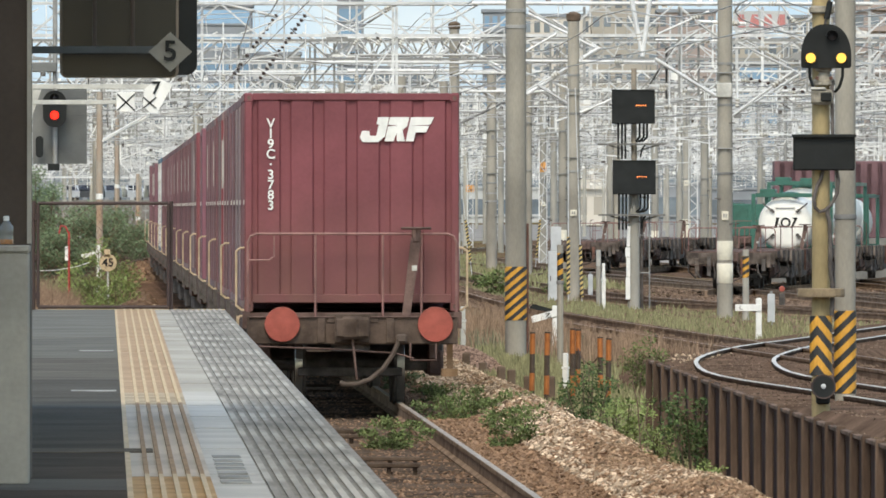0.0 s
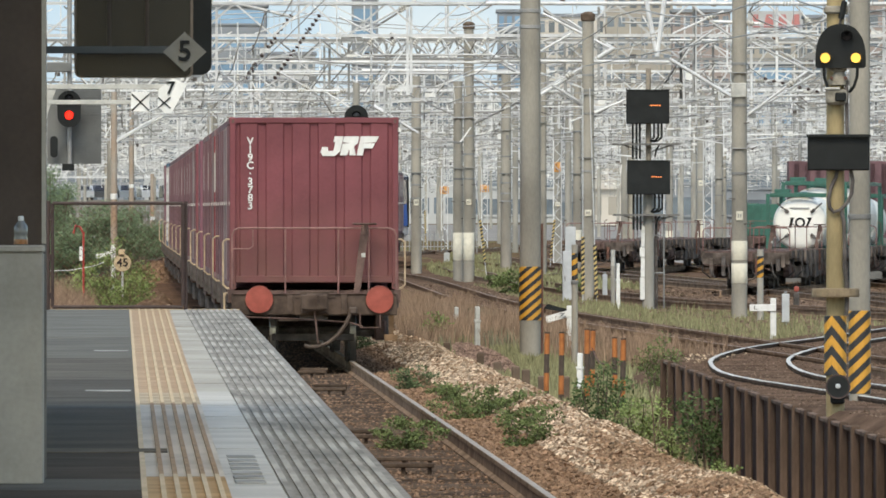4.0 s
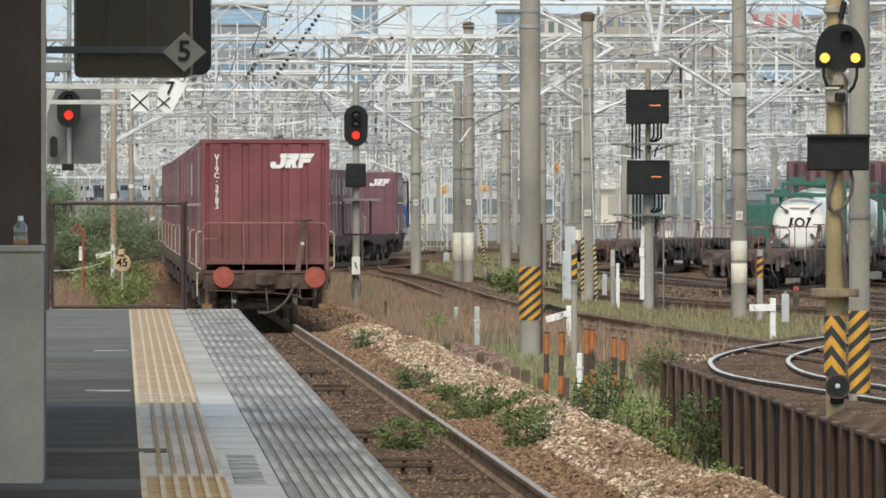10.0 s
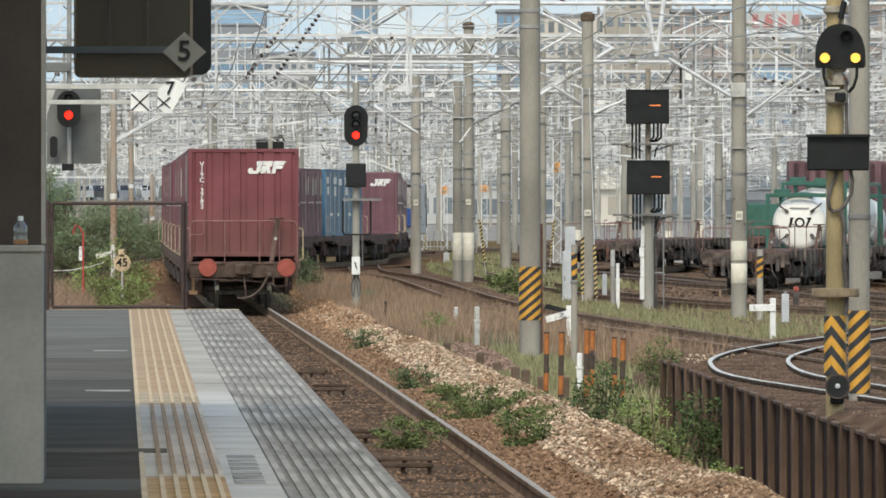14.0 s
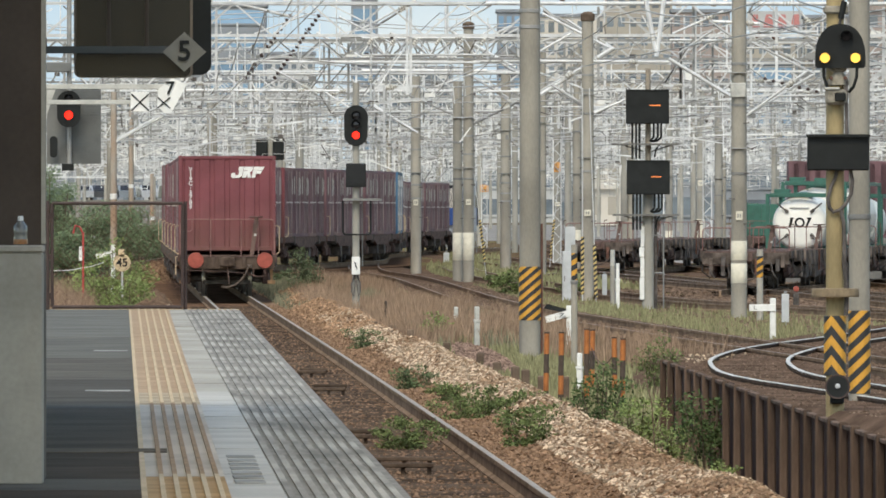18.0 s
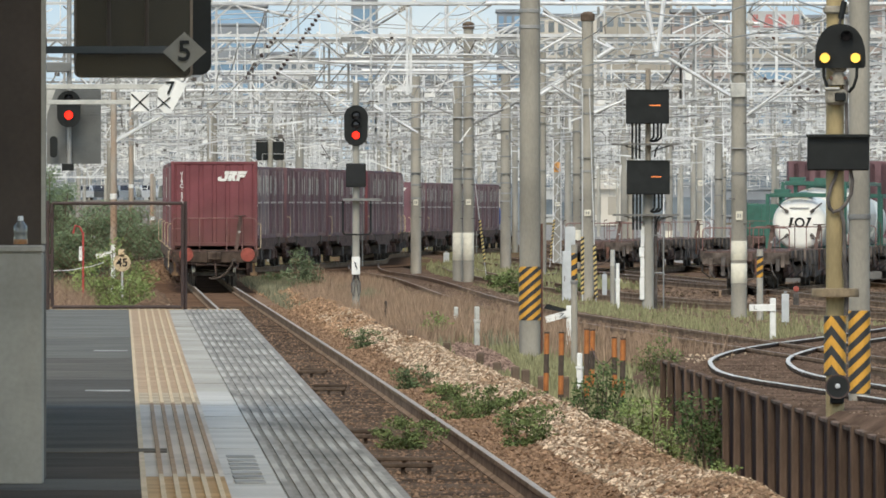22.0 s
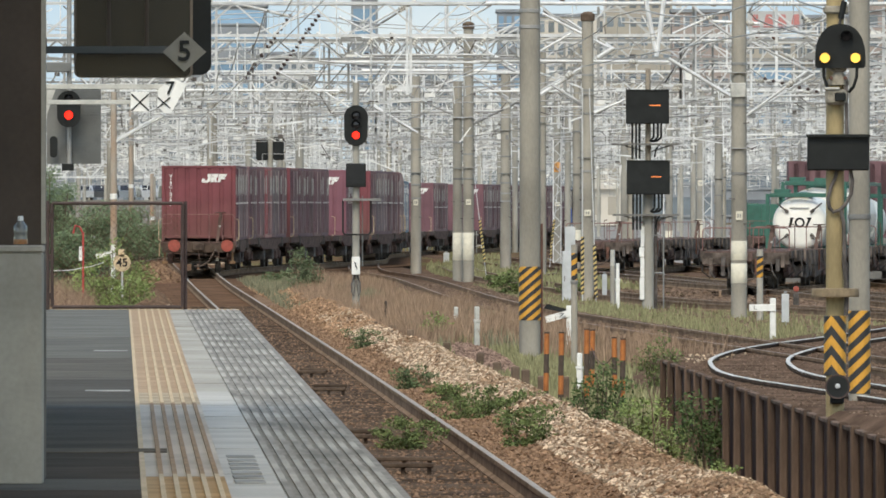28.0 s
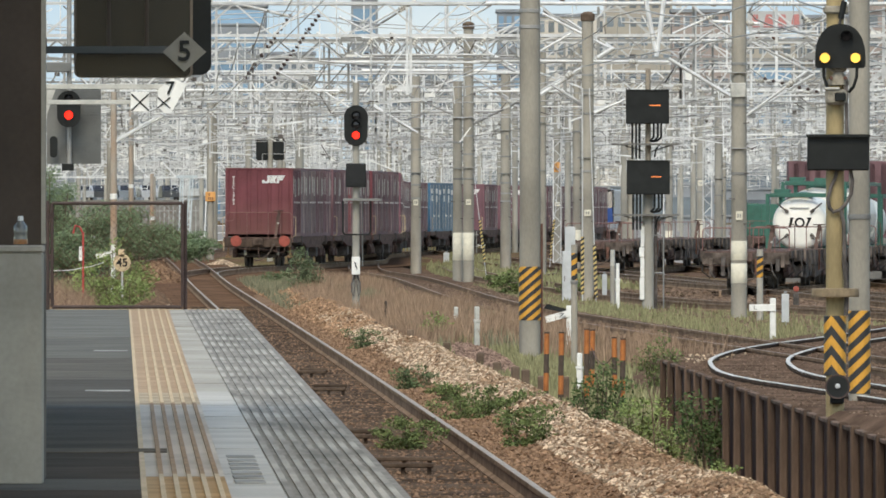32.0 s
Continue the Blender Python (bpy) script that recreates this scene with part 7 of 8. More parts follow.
def lattice_mast(p, h, w):
    """Four thin legs with zigzag lacing."""
    for sx in (-1, 1):
        for sy in (-1, 1):
            part("mast_leg", Mesh().bar((sx * w, sy * w, -0.2), (sx * w, sy * w, h), 0.045), GALV, p)
    m = Mesh()
    k, z = 1, 0.0
    while z < h - 0.3:
        m.bar((-k * w, -w, z), (k * w, -w, z + 0.36), 0.03)
        m.bar((-w, -k * w, z), (-w, k * w, z + 0.36), 0.03)
        z += 0.36
        k = -k
    tagged(part("lacing", m, GALV, p), kind="stuff")


for x_, d_, h_ in ((11.895, 610.0, 6.2), (-1.105, 780.0, 6.5), (3.832, 760.0, 7.5), (-4.03, 780.0, 7.5), (-7.467, 800.0, 7.5), (13.53, 820.0, 7.5), (19.133, 700.0, 7.5), (-15.512, 820.0, 7.0)):
    lm = thing("lattice_mast", (x_, d_, GROUND_Z), label="pale galvanised lattice mast in the yard", category="mast", group="lattice masts")
    lattice_mast(lm, h_, 0.19)

# orange equipment boxes on slim posts
for x_, d_, zc_, w_ in ((-10.46, 610.0, 2.95, 0.23), (0.064, 770.0, 3.442, 0.24), (2.464, 810.0, 3.594, 0.25), (4.966, 590.0, 4.22, 0.15)):
    ob_ = thing("equipment_post", (x_, d_, GROUND_Z), label="orange equipment box on a concrete pole" if d_ == 610.0 else "orange equipment box on a pale lattice mast", category="equipment box", group="orange boxes")
    if d_ == 610.0:
        part("pole", Mesh().rod((0, 0.05, -0.2), (0, 0.05, 6.6), 0.15, 0.13, n=12), CONC, ob_, smooth=True)
    else:
        lattice_mast(ob_, zc_ + 1.2, 0.17)
    part("orange_box", Mesh().box(-w_, w_, -0.14, -0.02, zc_ - 0.22, zc_ + 0.22, 0.03), BOXORANGE, ob_)
    for xk, zk in ((-0.45, -0.08), (-0.1, -0.08), (0.3, -0.08), (-0.35, 0.10)):
        part("box_mark", Mesh().box(w_ * xk, w_ * (xk + 0.22), -0.145, -0.14, zc_ + zk - 0.06, zc_ + zk + 0.05), RUSTY, ob_)
# ---- far buildings ----
BW = {"pale": mat("pale_cream_wall", (0.56, 0.52, 0.46), 0.8, 0, 0.12, 0.3, 0.0), "cream": mat("cream_render_wall", (0.36, 0.33, 0.28), 0.8, 0, 0.12, 0.3, 0.0), "white": mat("white_render_wall", (0.45, 0.46, 0.46), 0.8, 0, 0.1, 0.3, 0.0), "grey": mat("grey_concrete_wall", (0.23, 0.25, 0.275), 0.8, 0, 0.15, 0.3, 0.0),
      "brown": mat("brown_tile_wall", (0.36, 0.24, 0.18), 0.8, 0, 0.15, 0.3, 0.0), "pink": mat("pale_pink_wall", (0.32, 0.265, 0.24), 0.8, 0, 0.12, 0.3, 0.0)}
PANE = mat("blue_grey_window_glass", (0.17, 0.21, 0.25), 0.15, 0, 0.3, 0.4, 0.0, each=0.3)
TOWERGLASS = mat("blue_curtain_glass", (0.20, 0.34, 0.50), 0.2, 0.1, 0.2, 0.15, 0.0, each=0.2)


def building(x0, x1, y, h, wall, floors, cols, label, glass=PANE, deep=18.0, ribbon=False, group="buildings beyond the yard"):
    b = thing("city_building", ((x0 + x1) / 2, y, GROUND_Z), label=label, category="building", group=group)
    w = x1 - x0
    part("wall", Mesh().box(-w / 2, w / 2, 0, deep, 0, h), wall, b)
    part("roof", Mesh().box(-w / 2 - 0.3, w / 2 + 0.3, -0.3, deep + 0.3, h, h + 0.6), BW["grey"], b)
    if w > 12:
        part("roof_plant", Mesh().box(-w * 0.2, w * 0.15, 3, deep * 0.5, h + 0.6, h + 3.2), BW["white"], b)
    fh = h / floors
    if ribbon:
        for f in range(floors):
            part("window_band", Mesh().box(-w / 2 + 0.4, w / 2 - 0.4, -0.08, 0.2, f * fh + fh * 0.3, f * fh + fh * 0.85), glass, b)
            part("sill", Mesh().box(-w / 2 + 0.3, w / 2 - 0.3, -0.25, 0.0, f * fh + fh * 0.22, f * fh + fh * 0.3), wall, b)
    else:
        cw = w / cols
        me = Mesh().box(-cw * 0.3, cw * 0.3, -0.06, 0.2, 0, fh * 0.5).data("window", glass)
        ba = Mesh().box(-w / 2 + 0.2, w / 2 - 0.2, -0.7, 0.0, 0, 0.9).data("balcony", wall)
        for f in range(floors):
            for c in range(cols):
                part("window", me, glass, b, at=(-w / 2 + cw * (c + 0.5), 0, f * fh + fh * 0.32))
            if cols < 6:
                part("balcony", ba, wall, b, at=(0, 0, f * fh + 0.15))
    return b


building(-17.6, -12.567, 2600.0, 45.313, BW["grey"], 11, 6, "tall blue glass office tower beyond the yard", TOWERGLASS, ribbon=True)
building(-43.125, -32.708, 2500.0, 39.49, BW["grey"], 9, 5, "grey-blue office block beyond the yard", TOWERGLASS, ribbon=True)
building(-35.325, -25.65, 2700.0, 32.908, BW["white"], 8, 6, "white apartment block beyond the yard")
building(-13.067, 1.867, 2800.0, 31.127, BW["grey"], 7, 8, "grey office block beyond the yard", ribbon=True)
building(1.667, 10, 2500.0, 22.303, BW["white"], 5, 5, "white apartment block beyond the yard")
building(10.6, 18.329, 2650.0, 40.621, BW["grey"], 10, 5, "grey office block beyond the yard", TOWERGLASS)
building(16.6, 28.6, 2400.0, 36.2, BW["pale"], 9, 7, "pale cream apartment block with small windows")
building(32.175, 45.675, 2700.0, 44.72, BW["cream"], 12, 6, "cream apartment tower beyond the yard")
building(41.446, 51.858, 2450.0, 37.724, BW["pink"], 10, 6, "pale pink apartment block with windows")
rs = building(61.867, 77.454, 2900.0, 38.2, BW["cream"], 9, 6, "cream block with a red and white roof sign")
sgb = part("roof_sign", Mesh().box(-4.592, 7.25, -1, -0.4, 40.375, 44.483), BW["white"], rs, "white roof sign with red shapes")
for xa, xb in ((-4.108, -1.933), (-1.208, 0.967), (1.692, 3.867), (4.592, 6.767)):
    part("sign_shape", Mesh().prism([(xa, -1.1, 40.979), (xb, -1.1, 40.979), (xb - 0.3, -1.1, 43.758), (xa + 0.6, -1.1, 43.758)], (0, 0.1, 0)), mat("faded_red_sign", (0.50, 0.20, 0.19)), sgb)
for xa in (-3.625, 6.283):
    part("sign_leg", Mesh().box(xa - 0.2, xa + 0.2, -0.6, 0.2, 37.958, 40.617), GALV_D, sgb)
building(52.325, 59.513, 2300.0, 26.735, BW["grey"], 7, 5, "blue-grey office block beyond the yard", TOWERGLASS, ribbon=True)
building(66.771, 74.583, 2500.0, 37.407, BW["cream"], 9, 5, "cream apartment block with balconies")
building(70.598, 83.817, 2350.0, 40.193, BW["pink"], 11, 5, "pale pink apartment tower with balconies")
building(53.9, 64.4, 2100.0, 14.718, BW["white"], 4, 7, "low white block beyond the yard")
building(-84.792, -60.833, 2500.0, 20.74, BW["grey"], 6, 9, "long grey block beyond the yard", ribbon=True)
building(-67.95, -46.35, 2700.0, 28.408, BW["white"], 8, 10, "white apartment block beyond the yard")
building(18.667, 23.042, 1750.0, 14.096, BW["pale"], 3, 2, "plain cream warehouse beyond the yard", glass=BW["cream"])
rb = random.Random(11)
xx = -120
while xx < 1700:
    wpx = rb.uniform(70, 150)
    d_ = rb.uniform(1980, 2250)
    kx = d_ / 24000.0
    building((xx - 784) * kx, (xx + wpx - 784) * kx, d_, rb.uniform(8, 15), rb.choice((BW["white"], BW["grey"], BW["white"], BW["grey"], BW["grey"])), rb.choice((2, 3)), rb.choice((5, 6, 7)), "low pale building at the far side of the yard", ribbon=rb.random() < 0.5, deep=10, group="low buildings beyond the yard")
    xx += wpx + rb.uniform(-4, 14)

rf = thing("yard_fence", (-2.2, 726.0, GROUND_Z), label="grey steel picket fence beyond the curve", category="fence")
for k_ in range(22):
    part("picket", Mesh().box(0.19 * k_ - 0.025, 0.19 * k_ + 0.025, -0.03, 0.03, -0.1, 1.22, 0.008), GALV_D, rf)
for z_ in (0.35, 0.98):
    part("fence_rail", Mesh().box(-0.1, 4.1, 0.03, 0.08, z_, z_ + 0.05), GALV_D, rf)

# ---- overhead wires ----
def wire_run(name, line, y0, y1, z, side, mt, r, sag=0.0, step=8.0, drop=None, label=""):
    w = Mesh()
    pts = []
    y = y0
    while y < y1:
        u = ((y - y0) % 54.0) / 54.0
        pts.append((along(line, y) + side, y, z - sag * 4 * u * (1 - u)))
        y += step
    w.tube(pts, r, 4)
    wire = solo(name, w, mt, label=label, category="overhead wire", group="overhead wires")
    if drop:
        droppers = Mesh()
        for p in pts:
            droppers.rod(p, (p[0], p[1], drop), 0.005, n=3, caps=False)
        tagged(part("dropper", droppers, mt, wire), kind="stuff")
    return wire


for i, (ln, y0, y1) in enumerate(((MAIN, 150, 1300), (T2, 150, 560), (T4, 180, 730), (T5, 180, 990), (T6, 180, 990), (T7, 200, 990), (T9, 372, 640), (T3, 150, 420), (T8, 480, 990))):
    wire_run("contact_wire", ln, y0, y1, 5.1, 0.0, WIRE, 0.010, label="grooved copper contact wire over the track")
    wire_run("messenger_wire", ln, y0, y1, 6.1, 0.0, WIRE, 0.011, 0.55, drop=5.1, label="sagging messenger wire with droppers over the track")
for s, z, mt in ((-2.2, 7.6, WIRE_L), (2.4, 8.0, WIRE_L), (6.2, 8.3, WIRE_L), (-9, 7.9, WIRE_L), (11, 7.7, WIRE), (15, 8.4, WIRE_L)):
    wire_run("feeder_wire", T4, 230, 730, z, s, mt, 0.014, 0.4, label="bright feeder wire slung between the portals")


def bracket(d, bars, label="galvanised cantilever bracket arms carrying the overhead wires", metal=None):
    """Level and slanting pipes, given by their end points (side, height)."""
    b = thing("cantilever_bracket", (0, d, 0), label=label, category="cantilever bracket", group="cantilever brackets")
    for k, (xa, za, xb, zb, w) in enumerate(bars):
        part("pipe", Mesh().rod((xa, 0, za), (xb, 0, zb), w / 2, n=8), metal or GALV, b, smooth=True)
        if k % 2 == 0:
            u = 0.75
            cx, cz = xa + (xb - xa) * u, za + (zb - za) * u
            part("insulator", Mesh().lathe([(0.04, -0.12), (0.075, -0.08), (0.045, -0.04), (0.075, 0.0), (0.045, 0.04), (0.075, 0.08), (0.04, 0.12)], (xb - xa, 0, zb - za), (cx, 0, cz), n=8), INSUL, b)
    return b


bracket(352.0, [(2.141, 6.047, 5.867, 6.018, 0.08), (5.867, 6.106, 7.451, 5.138, 0.09), (5.251, 7.705, 5.515, 6.311, 0.12), (5.749, 7.705, 5.544, 6.165, 0.12),
                (3.755, 4.625, 5.221, 5.255, 0.06), (2.801, 5.431, 3.755, 4.845, 0.07), (2.288, 5.138, 3.608, 5.871, 0.05), (2.288, 6.165, 3.315, 6.751, 0.06)])
bracket(296.0, [(6.463, 4.122, 7.967, 5.232, 0.06), (5.131, 5.602, 5.871, 6.095, 0.05), (5.895, 6.305, 6.919, 6.256, 0.07), (5.895, 6.256, 6.364, 5.935, 0.05),
                (6.463, 5.725, 7.597, 5.725, 0.05), (6.734, 5.849, 8.091, 5.17, 0.05)])
bracket(442.0, [(-2.652, 8.052, -0.902, 9.01, 0.07), (0.111, 7.997, 1.584, 8.863, 0.07), (0.387, 7.905, 2.357, 6.8, 0.09), (-0.074, 6.984, 1.768, 8.181, 0.06), (-4.125, 7.942, -2.652, 7.131, 0.08),
                (-1.731, 7.942, -0.589, 7.316, 0.08), (-7.072, 7.021, 2.781, 7.021, 0.10), (-7.256, 6.579, 2.505, 6.616, 0.08), (0.147, 9.01, 0.147, 7.168, 0.07)])
bracket(500.0, [(-2.688, 6.107, -0.958, 4.982, 0.09), (-1.75, 6.565, -0.708, 6.148, 0.07), (-8.417, 5.732, 2, 5.794, 0.09), (-6.75, 6.107, -3.833, 6.128, 0.08), (0.958, 7.19, 2.938, 5.836, 0.08),
                (-1.25, 7.919, -0.917, 6.773, 0.12), (-0.583, 7.919, -0.917, 6.773, 0.12), (-12.062, 4.732, -10.083, 5.836, 0.08)])

bracket(430.0, [(-7.418, 8.719, 1.541, 8.701, 0.13), (-5.088, 6.855, 1.183, 6.837, 0.07), (-8.134, 5.96, -3.297, 5.942, 0.07), (-6.343, 8.665, -4.802, 8.289, 0.1), (-2.293, 8.665, -2.293, 5.547, 0.07), (-4.587, 8.826, -4.587, 6.748, 0.06), (-2.58, 7.626, 1.541, 7.626, 0.06), (-2.58, 7.088, 1.541, 7.088, 0.06), (-3.297, 8.289, -1.505, 7.393, 0.06), (-5.984, 7.751, -4.013, 8.468, 0.05), (-5.447, 6.676, -4.013, 5.87, 0.06), (-7.238, 7.572, -5.626, 7.572, 0.05), (-6.522, 8.11, -6.522, 5.78, 0.05), (-3.834, 5.96, -2.58, 5.153, 0.06), (-3.476, 4.526, -2.401, 4.974, 0.04), (-1.684, 6.318, -1.684, 4.347, 0.05)] + [(-2.58 + k_ * 0.358, 7.626 if k_ % 2 else 7.088, -2.222 + k_ * 0.358, 7.088 if k_ % 2 else 7.626, 0.045) for k_ in range(11)], "white pipe brackets and truss members over the curve")
bracket(360.0, [(2.595, 5.249, 4.515, 6.479, 0.11), (2.64, 7.394, 4.425, 6.479, 0.07), (1.14, 7.664, 11.79, 7.649, 0.11), (1.14, 5.324, 3.24, 5.324, 0.06), (2.64, 4.919, 7.59, 4.919, 0.035), (3.39, 4.529, 4.74, 5.054, 0.05), (6.09, 6.854, 7.44, 7.454, 0.06), (8.64, 7.304, 10.29, 6.479, 0.05), (8.19, 5.804, 8.19, 4.754, 0.05), (4.74, 7.154, 6.24, 7.124, 0.05), (9.24, 7.754, 9.84, 7.004, 0.05), (6.39, 6.104, 6.39, 4.754, 0.045), (6.99, 4.154, 9.54, 4.184, 0.04), (8.79, 5.204, 10.74, 5.234, 0.045)], "white pipe brackets over the yard tracks")
for xa, za, xb, zb, d_, n_, k in ((-4.551, 8.719, -6.558, 5.96, 430.0, 15, 0.9), (-3.655, 8.719, -5.626, 5.96, 430.0, 15, 0.9), (8.19, 5.744, 10.29, 5.234, 360.0, 7, 0.55)):
    st_ = thing("insulator_string", (0, d_, 0), label="string of dark brown insulators on a slanting wire", category="insulator", group="insulator strings")
    part("wire", Mesh().rod((xa * 1.0, 0, za), (xb, 0, zb), 0.012), WIRE, st_)
    for k_ in range(n_):
        u = 0.12 + 0.76 * (k_ + 0.5) / n_
        part("insulator", Mesh().lathe([(0.02, -0.05), (0.07 * k, -0.03), (0.085 * k, 0.0), (0.03 * k, 0.05)], (xb - xa, 0, zb - za), (xa + (xb - xa) * u, 0, za + (zb - za) * u), n=8), GATEB, st_)

gantry_braces = bracket(446.0, [(0.13, 8.133, 2.379, 6.701, 0.0929), (2.231, 8.207, 0.167, 7.147, 0.0929), (-2.361, 8.411, -2.361, 7.24, 0.0929), (0.093, 8.932, 0.093, 7.278, 0.0929), (2.472, 8.095, 2.472, 6.794, 0.0744), (4.796, 8.69, 4.796, 7.11, 0.0744), (-2.677, 6.738, 1.45, 6.738, 0.13), (-3.42, 7.054, 6.803, 7.054, 0.13), (5.539, 7.426, 3.253, 6.032, 0.112), (-1.654, 7.965, -0.669, 7.463, 0.0744), (0.799, 6.627, 2.156, 5.846, 0.0744), (-2.286, 5.567, -0.818, 4.694, 0.0744)], "white pipe braces and beams of the gantry over the curve")
bracket(470.0, [(-2.488, 8.411, -1.038, 9.331, 0.0784), (0.313, 8.489, 1.685, 9.272, 0.0784), (3.467, 9.077, 5.759, 7.823, 0.0979), (-1.489, 6.275, 0.842, 5.237, 0.0588), (1.019, 5.12, 2.605, 5.903, 0.0784), (3.35, 6.569, 4.76, 5.786, 0.0784), (5.093, 5.315, 6.19, 6.04, 0.0784), (-3.213, 8.156, 6.974, 8.156, 0.0784), (-3.213, 7.49, 2.762, 7.49, 0.0784)], "grey steel braces of the gantry over the curve", GALV_D)
bracket(420.0, [(3.834, 8.052, 5.304, 7.159, 0.07), (5.304, 7.159, 3.834, 6.214, 0.0875), (7.072, 6.774, 8.928, 5.706, 0.0875), (11.518, 6.389, 9.05, 4.866, 0.0875), (9.558, 7.544, 11.081, 6.721, 0.0525), (9.558, 7.684, 11.588, 7.684, 0.07), (7.02, 7.439, 9.12, 7.404, 0.07), (3.764, 6.774, 7.02, 6.774, 0.0875)], "pale steel braces of the gantry over the yard tracks")
for xa, xb, za, zb in ((-0.297, 0.446, 7.073, 7.278), (-2.677, -2.305, 7.073, 7.278)):
    gp = part("gusset_plate", Mesh().box(xa, xb, -0.10, -0.06, za, zb, 0.004), WHITE, gantry_braces, "white bolted gusset plate")
    for k_ in range(5):
        xk = xa + (xb - xa) * (k_ + 0.5) / 5
        part("bolt", Mesh().rod((xk, -0.13, (za + zb) / 2), (xk, -0.09, (za + zb) / 2), 0.025, n=6), GALV_D, gp)
tr = Mesh()
for k_ in range(26):
    xa, xb = -3.666 + 0.252885 * k_, -3.666 + 0.252885 * (k_ + 1)
    tr.bar((xa, 0, 7.619 if k_ % 2 else 8.217), (xb, 0, 8.217 if k_ % 2 else 7.619), 0.06)
bt = thing("beam_truss", (0, 478.0, 0), label="grey lattice beam of the gantry over the curve", category="truss beam")
tagged(part("lacing", tr, GALV_D, bt), kind="stuff")
for z_ in (7.619, 8.217):
    part("chord", Mesh().box(-3.666, 2.909, -0.04, 0.04, z_ - 0.04, z_ + 0.04), GALV_D, bt)
solo("insulator", Mesh().lathe([(0.03, -0.12), (0.10, -0.08), (0.115, 0.0), (0.08, 0.07), (0.03, 0.13)], n=14), RUSTY, (9.319, 400.0, 7.308), 0, "red-brown porcelain insulator on an overhead wire", "insulator", "insulators", smooth=True)
solo("insulator", Mesh().lathe([(0.03, -0.12), (0.10, -0.08), (0.115, 0.0), (0.08, 0.07), (0.03, 0.13)], n=14), RUSTY, (9.803, 400.0, 7.308), 0, "red-brown porcelain insulator on an overhead wire", "insulator", "insulators", smooth=True)

# ---- a lattice gantry over the far left tracks ----
gt = thing("lattice_gantry", (0, 905.0, 0), label="pale lattice gantry on slender ladder towers over the far tracks", category="gantry")
ga, gb, gz0, gz1 = -27.301, -8.07, 4.261, 5.317
for z_ in (gz0, gz1):
    for y_ in (-0.5, 0.5):
        part("chord", Mesh().box(ga, gb, y_ - 0.05, y_ + 0.05, z_ - 0.06, z_ + 0.06), GALV, gt)
lc = Mesh()
k_ = ga
up = True
while k_ < gb:
    for y_ in (-0.5, 0.5):
        lc.bar((k_, y_, gz0 if up else gz1), (k_ + 0.95, y_, gz1 if up else gz0), 0.07)
    k_ += 0.95
    up = not up
part("lacing", lc, GALV, gt)
for xt in (-15.536, -14.782, -26.924, -8.22):
    tw_ = Mesh()
    for sx in (-0.22, 0.22):
        tw_.bar((xt + sx * 1.8, 0, GROUND_Z), (xt + sx, 0, gz0), 0.09)
    for i in range(9):
        z_ = GROUND_Z + (gz0 - GROUND_Z) * (i + 0.5) / 9
        tw_.bar((xt - 0.36, 0, z_), (xt + 0.36, 0, z_ + 0.05), 0.05)
    part("ladder_tower", tw_, GALV, gt)

# ---- the low terrace with parked cars behind the hedge ----
solo("terrace", Mesh().box(-44, -24, 1344, 1400, GROUND_Z - 0.2, 3.0), KERB, label="raised concrete parking terrace behind the hedge", category="terrace", kind="structure")
CARC = [mat("silver_car_paint", (0.5, 0.52, 0.54), 0.3, 0.4, 0.05, 2, 0), mat("grey_car_paint", (0.22, 0.25, 0.28), 0.3, 0.2, 0.05, 2, 0), mat("dark_grey_car_paint", (0.05, 0.055, 0.062), 0.35, 0.0, 0.05, 2, 0)]


def car(x, y, z, m, rz):
    c = thing("parked_car", (x, y, z), rz, "parked passenger car on the raised terrace", "car", "parked cars")
    part("body", Mesh().prism([(-2.1, -0.85, 0.25), (2.1, -0.85, 0.25), (2.15, -0.85, 0.7), (1.3, -0.85, 0.85), (0.7, -0.85, 1.42), (-1.1, -0.85, 1.45), (-1.8, -0.85, 0.95), (-2.15, -0.85, 0.85)], (0, 1.7, 0)), m, c)
    part("side_glass", Mesh().prism([(-1.55, -0.87, 0.92), (1.1, -0.87, 0.88), (0.6, -0.87, 1.34), (-1.05, -0.87, 1.36)], (0, 0.02, 0)), GLASS_D, c)
    part("rear_glass", Mesh().prism([(-1.84, -0.68, 0.98), (-1.84, 0.68, 0.98), (-1.15, 0.58, 1.41), (-1.15, -0.58, 1.41)], (-0.03, 0, 0.03)), GLASS_D, c)
    for xx_ in (-1.3, 1.3):
        part("wheel", Mesh().rod((xx_, -0.88, 0.31), (xx_, -0.65, 0.31), 0.31, n=16), DARK, c)


for i, x_ in enumerate((-36.0, -33.9, -31.8, -29.7, -27.4)):
    car(x_, 1350.0 + i, 3.0, CARC[(i * 2) % 3], 90 + random.uniform(-14, 14))

pf = thing("picket_fence", (-21.0, 905.0, GROUND_Z), label="pale blue-grey steel picket fence before the terrace", category="fence")
for k_ in range(16):
    part("picket", Mesh().box(0.3 * k_ - 0.04, 0.3 * k_ + 0.04, -0.03, 0.03, -0.1, 2.55, 0.01), GALV_D, pf)
for z_ in (0.5, 2.2):
    part("fence_rail", Mesh().box(-0.2, 4.7, 0.03, 0.08, z_, z_ + 0.08), GALV_D, pf)

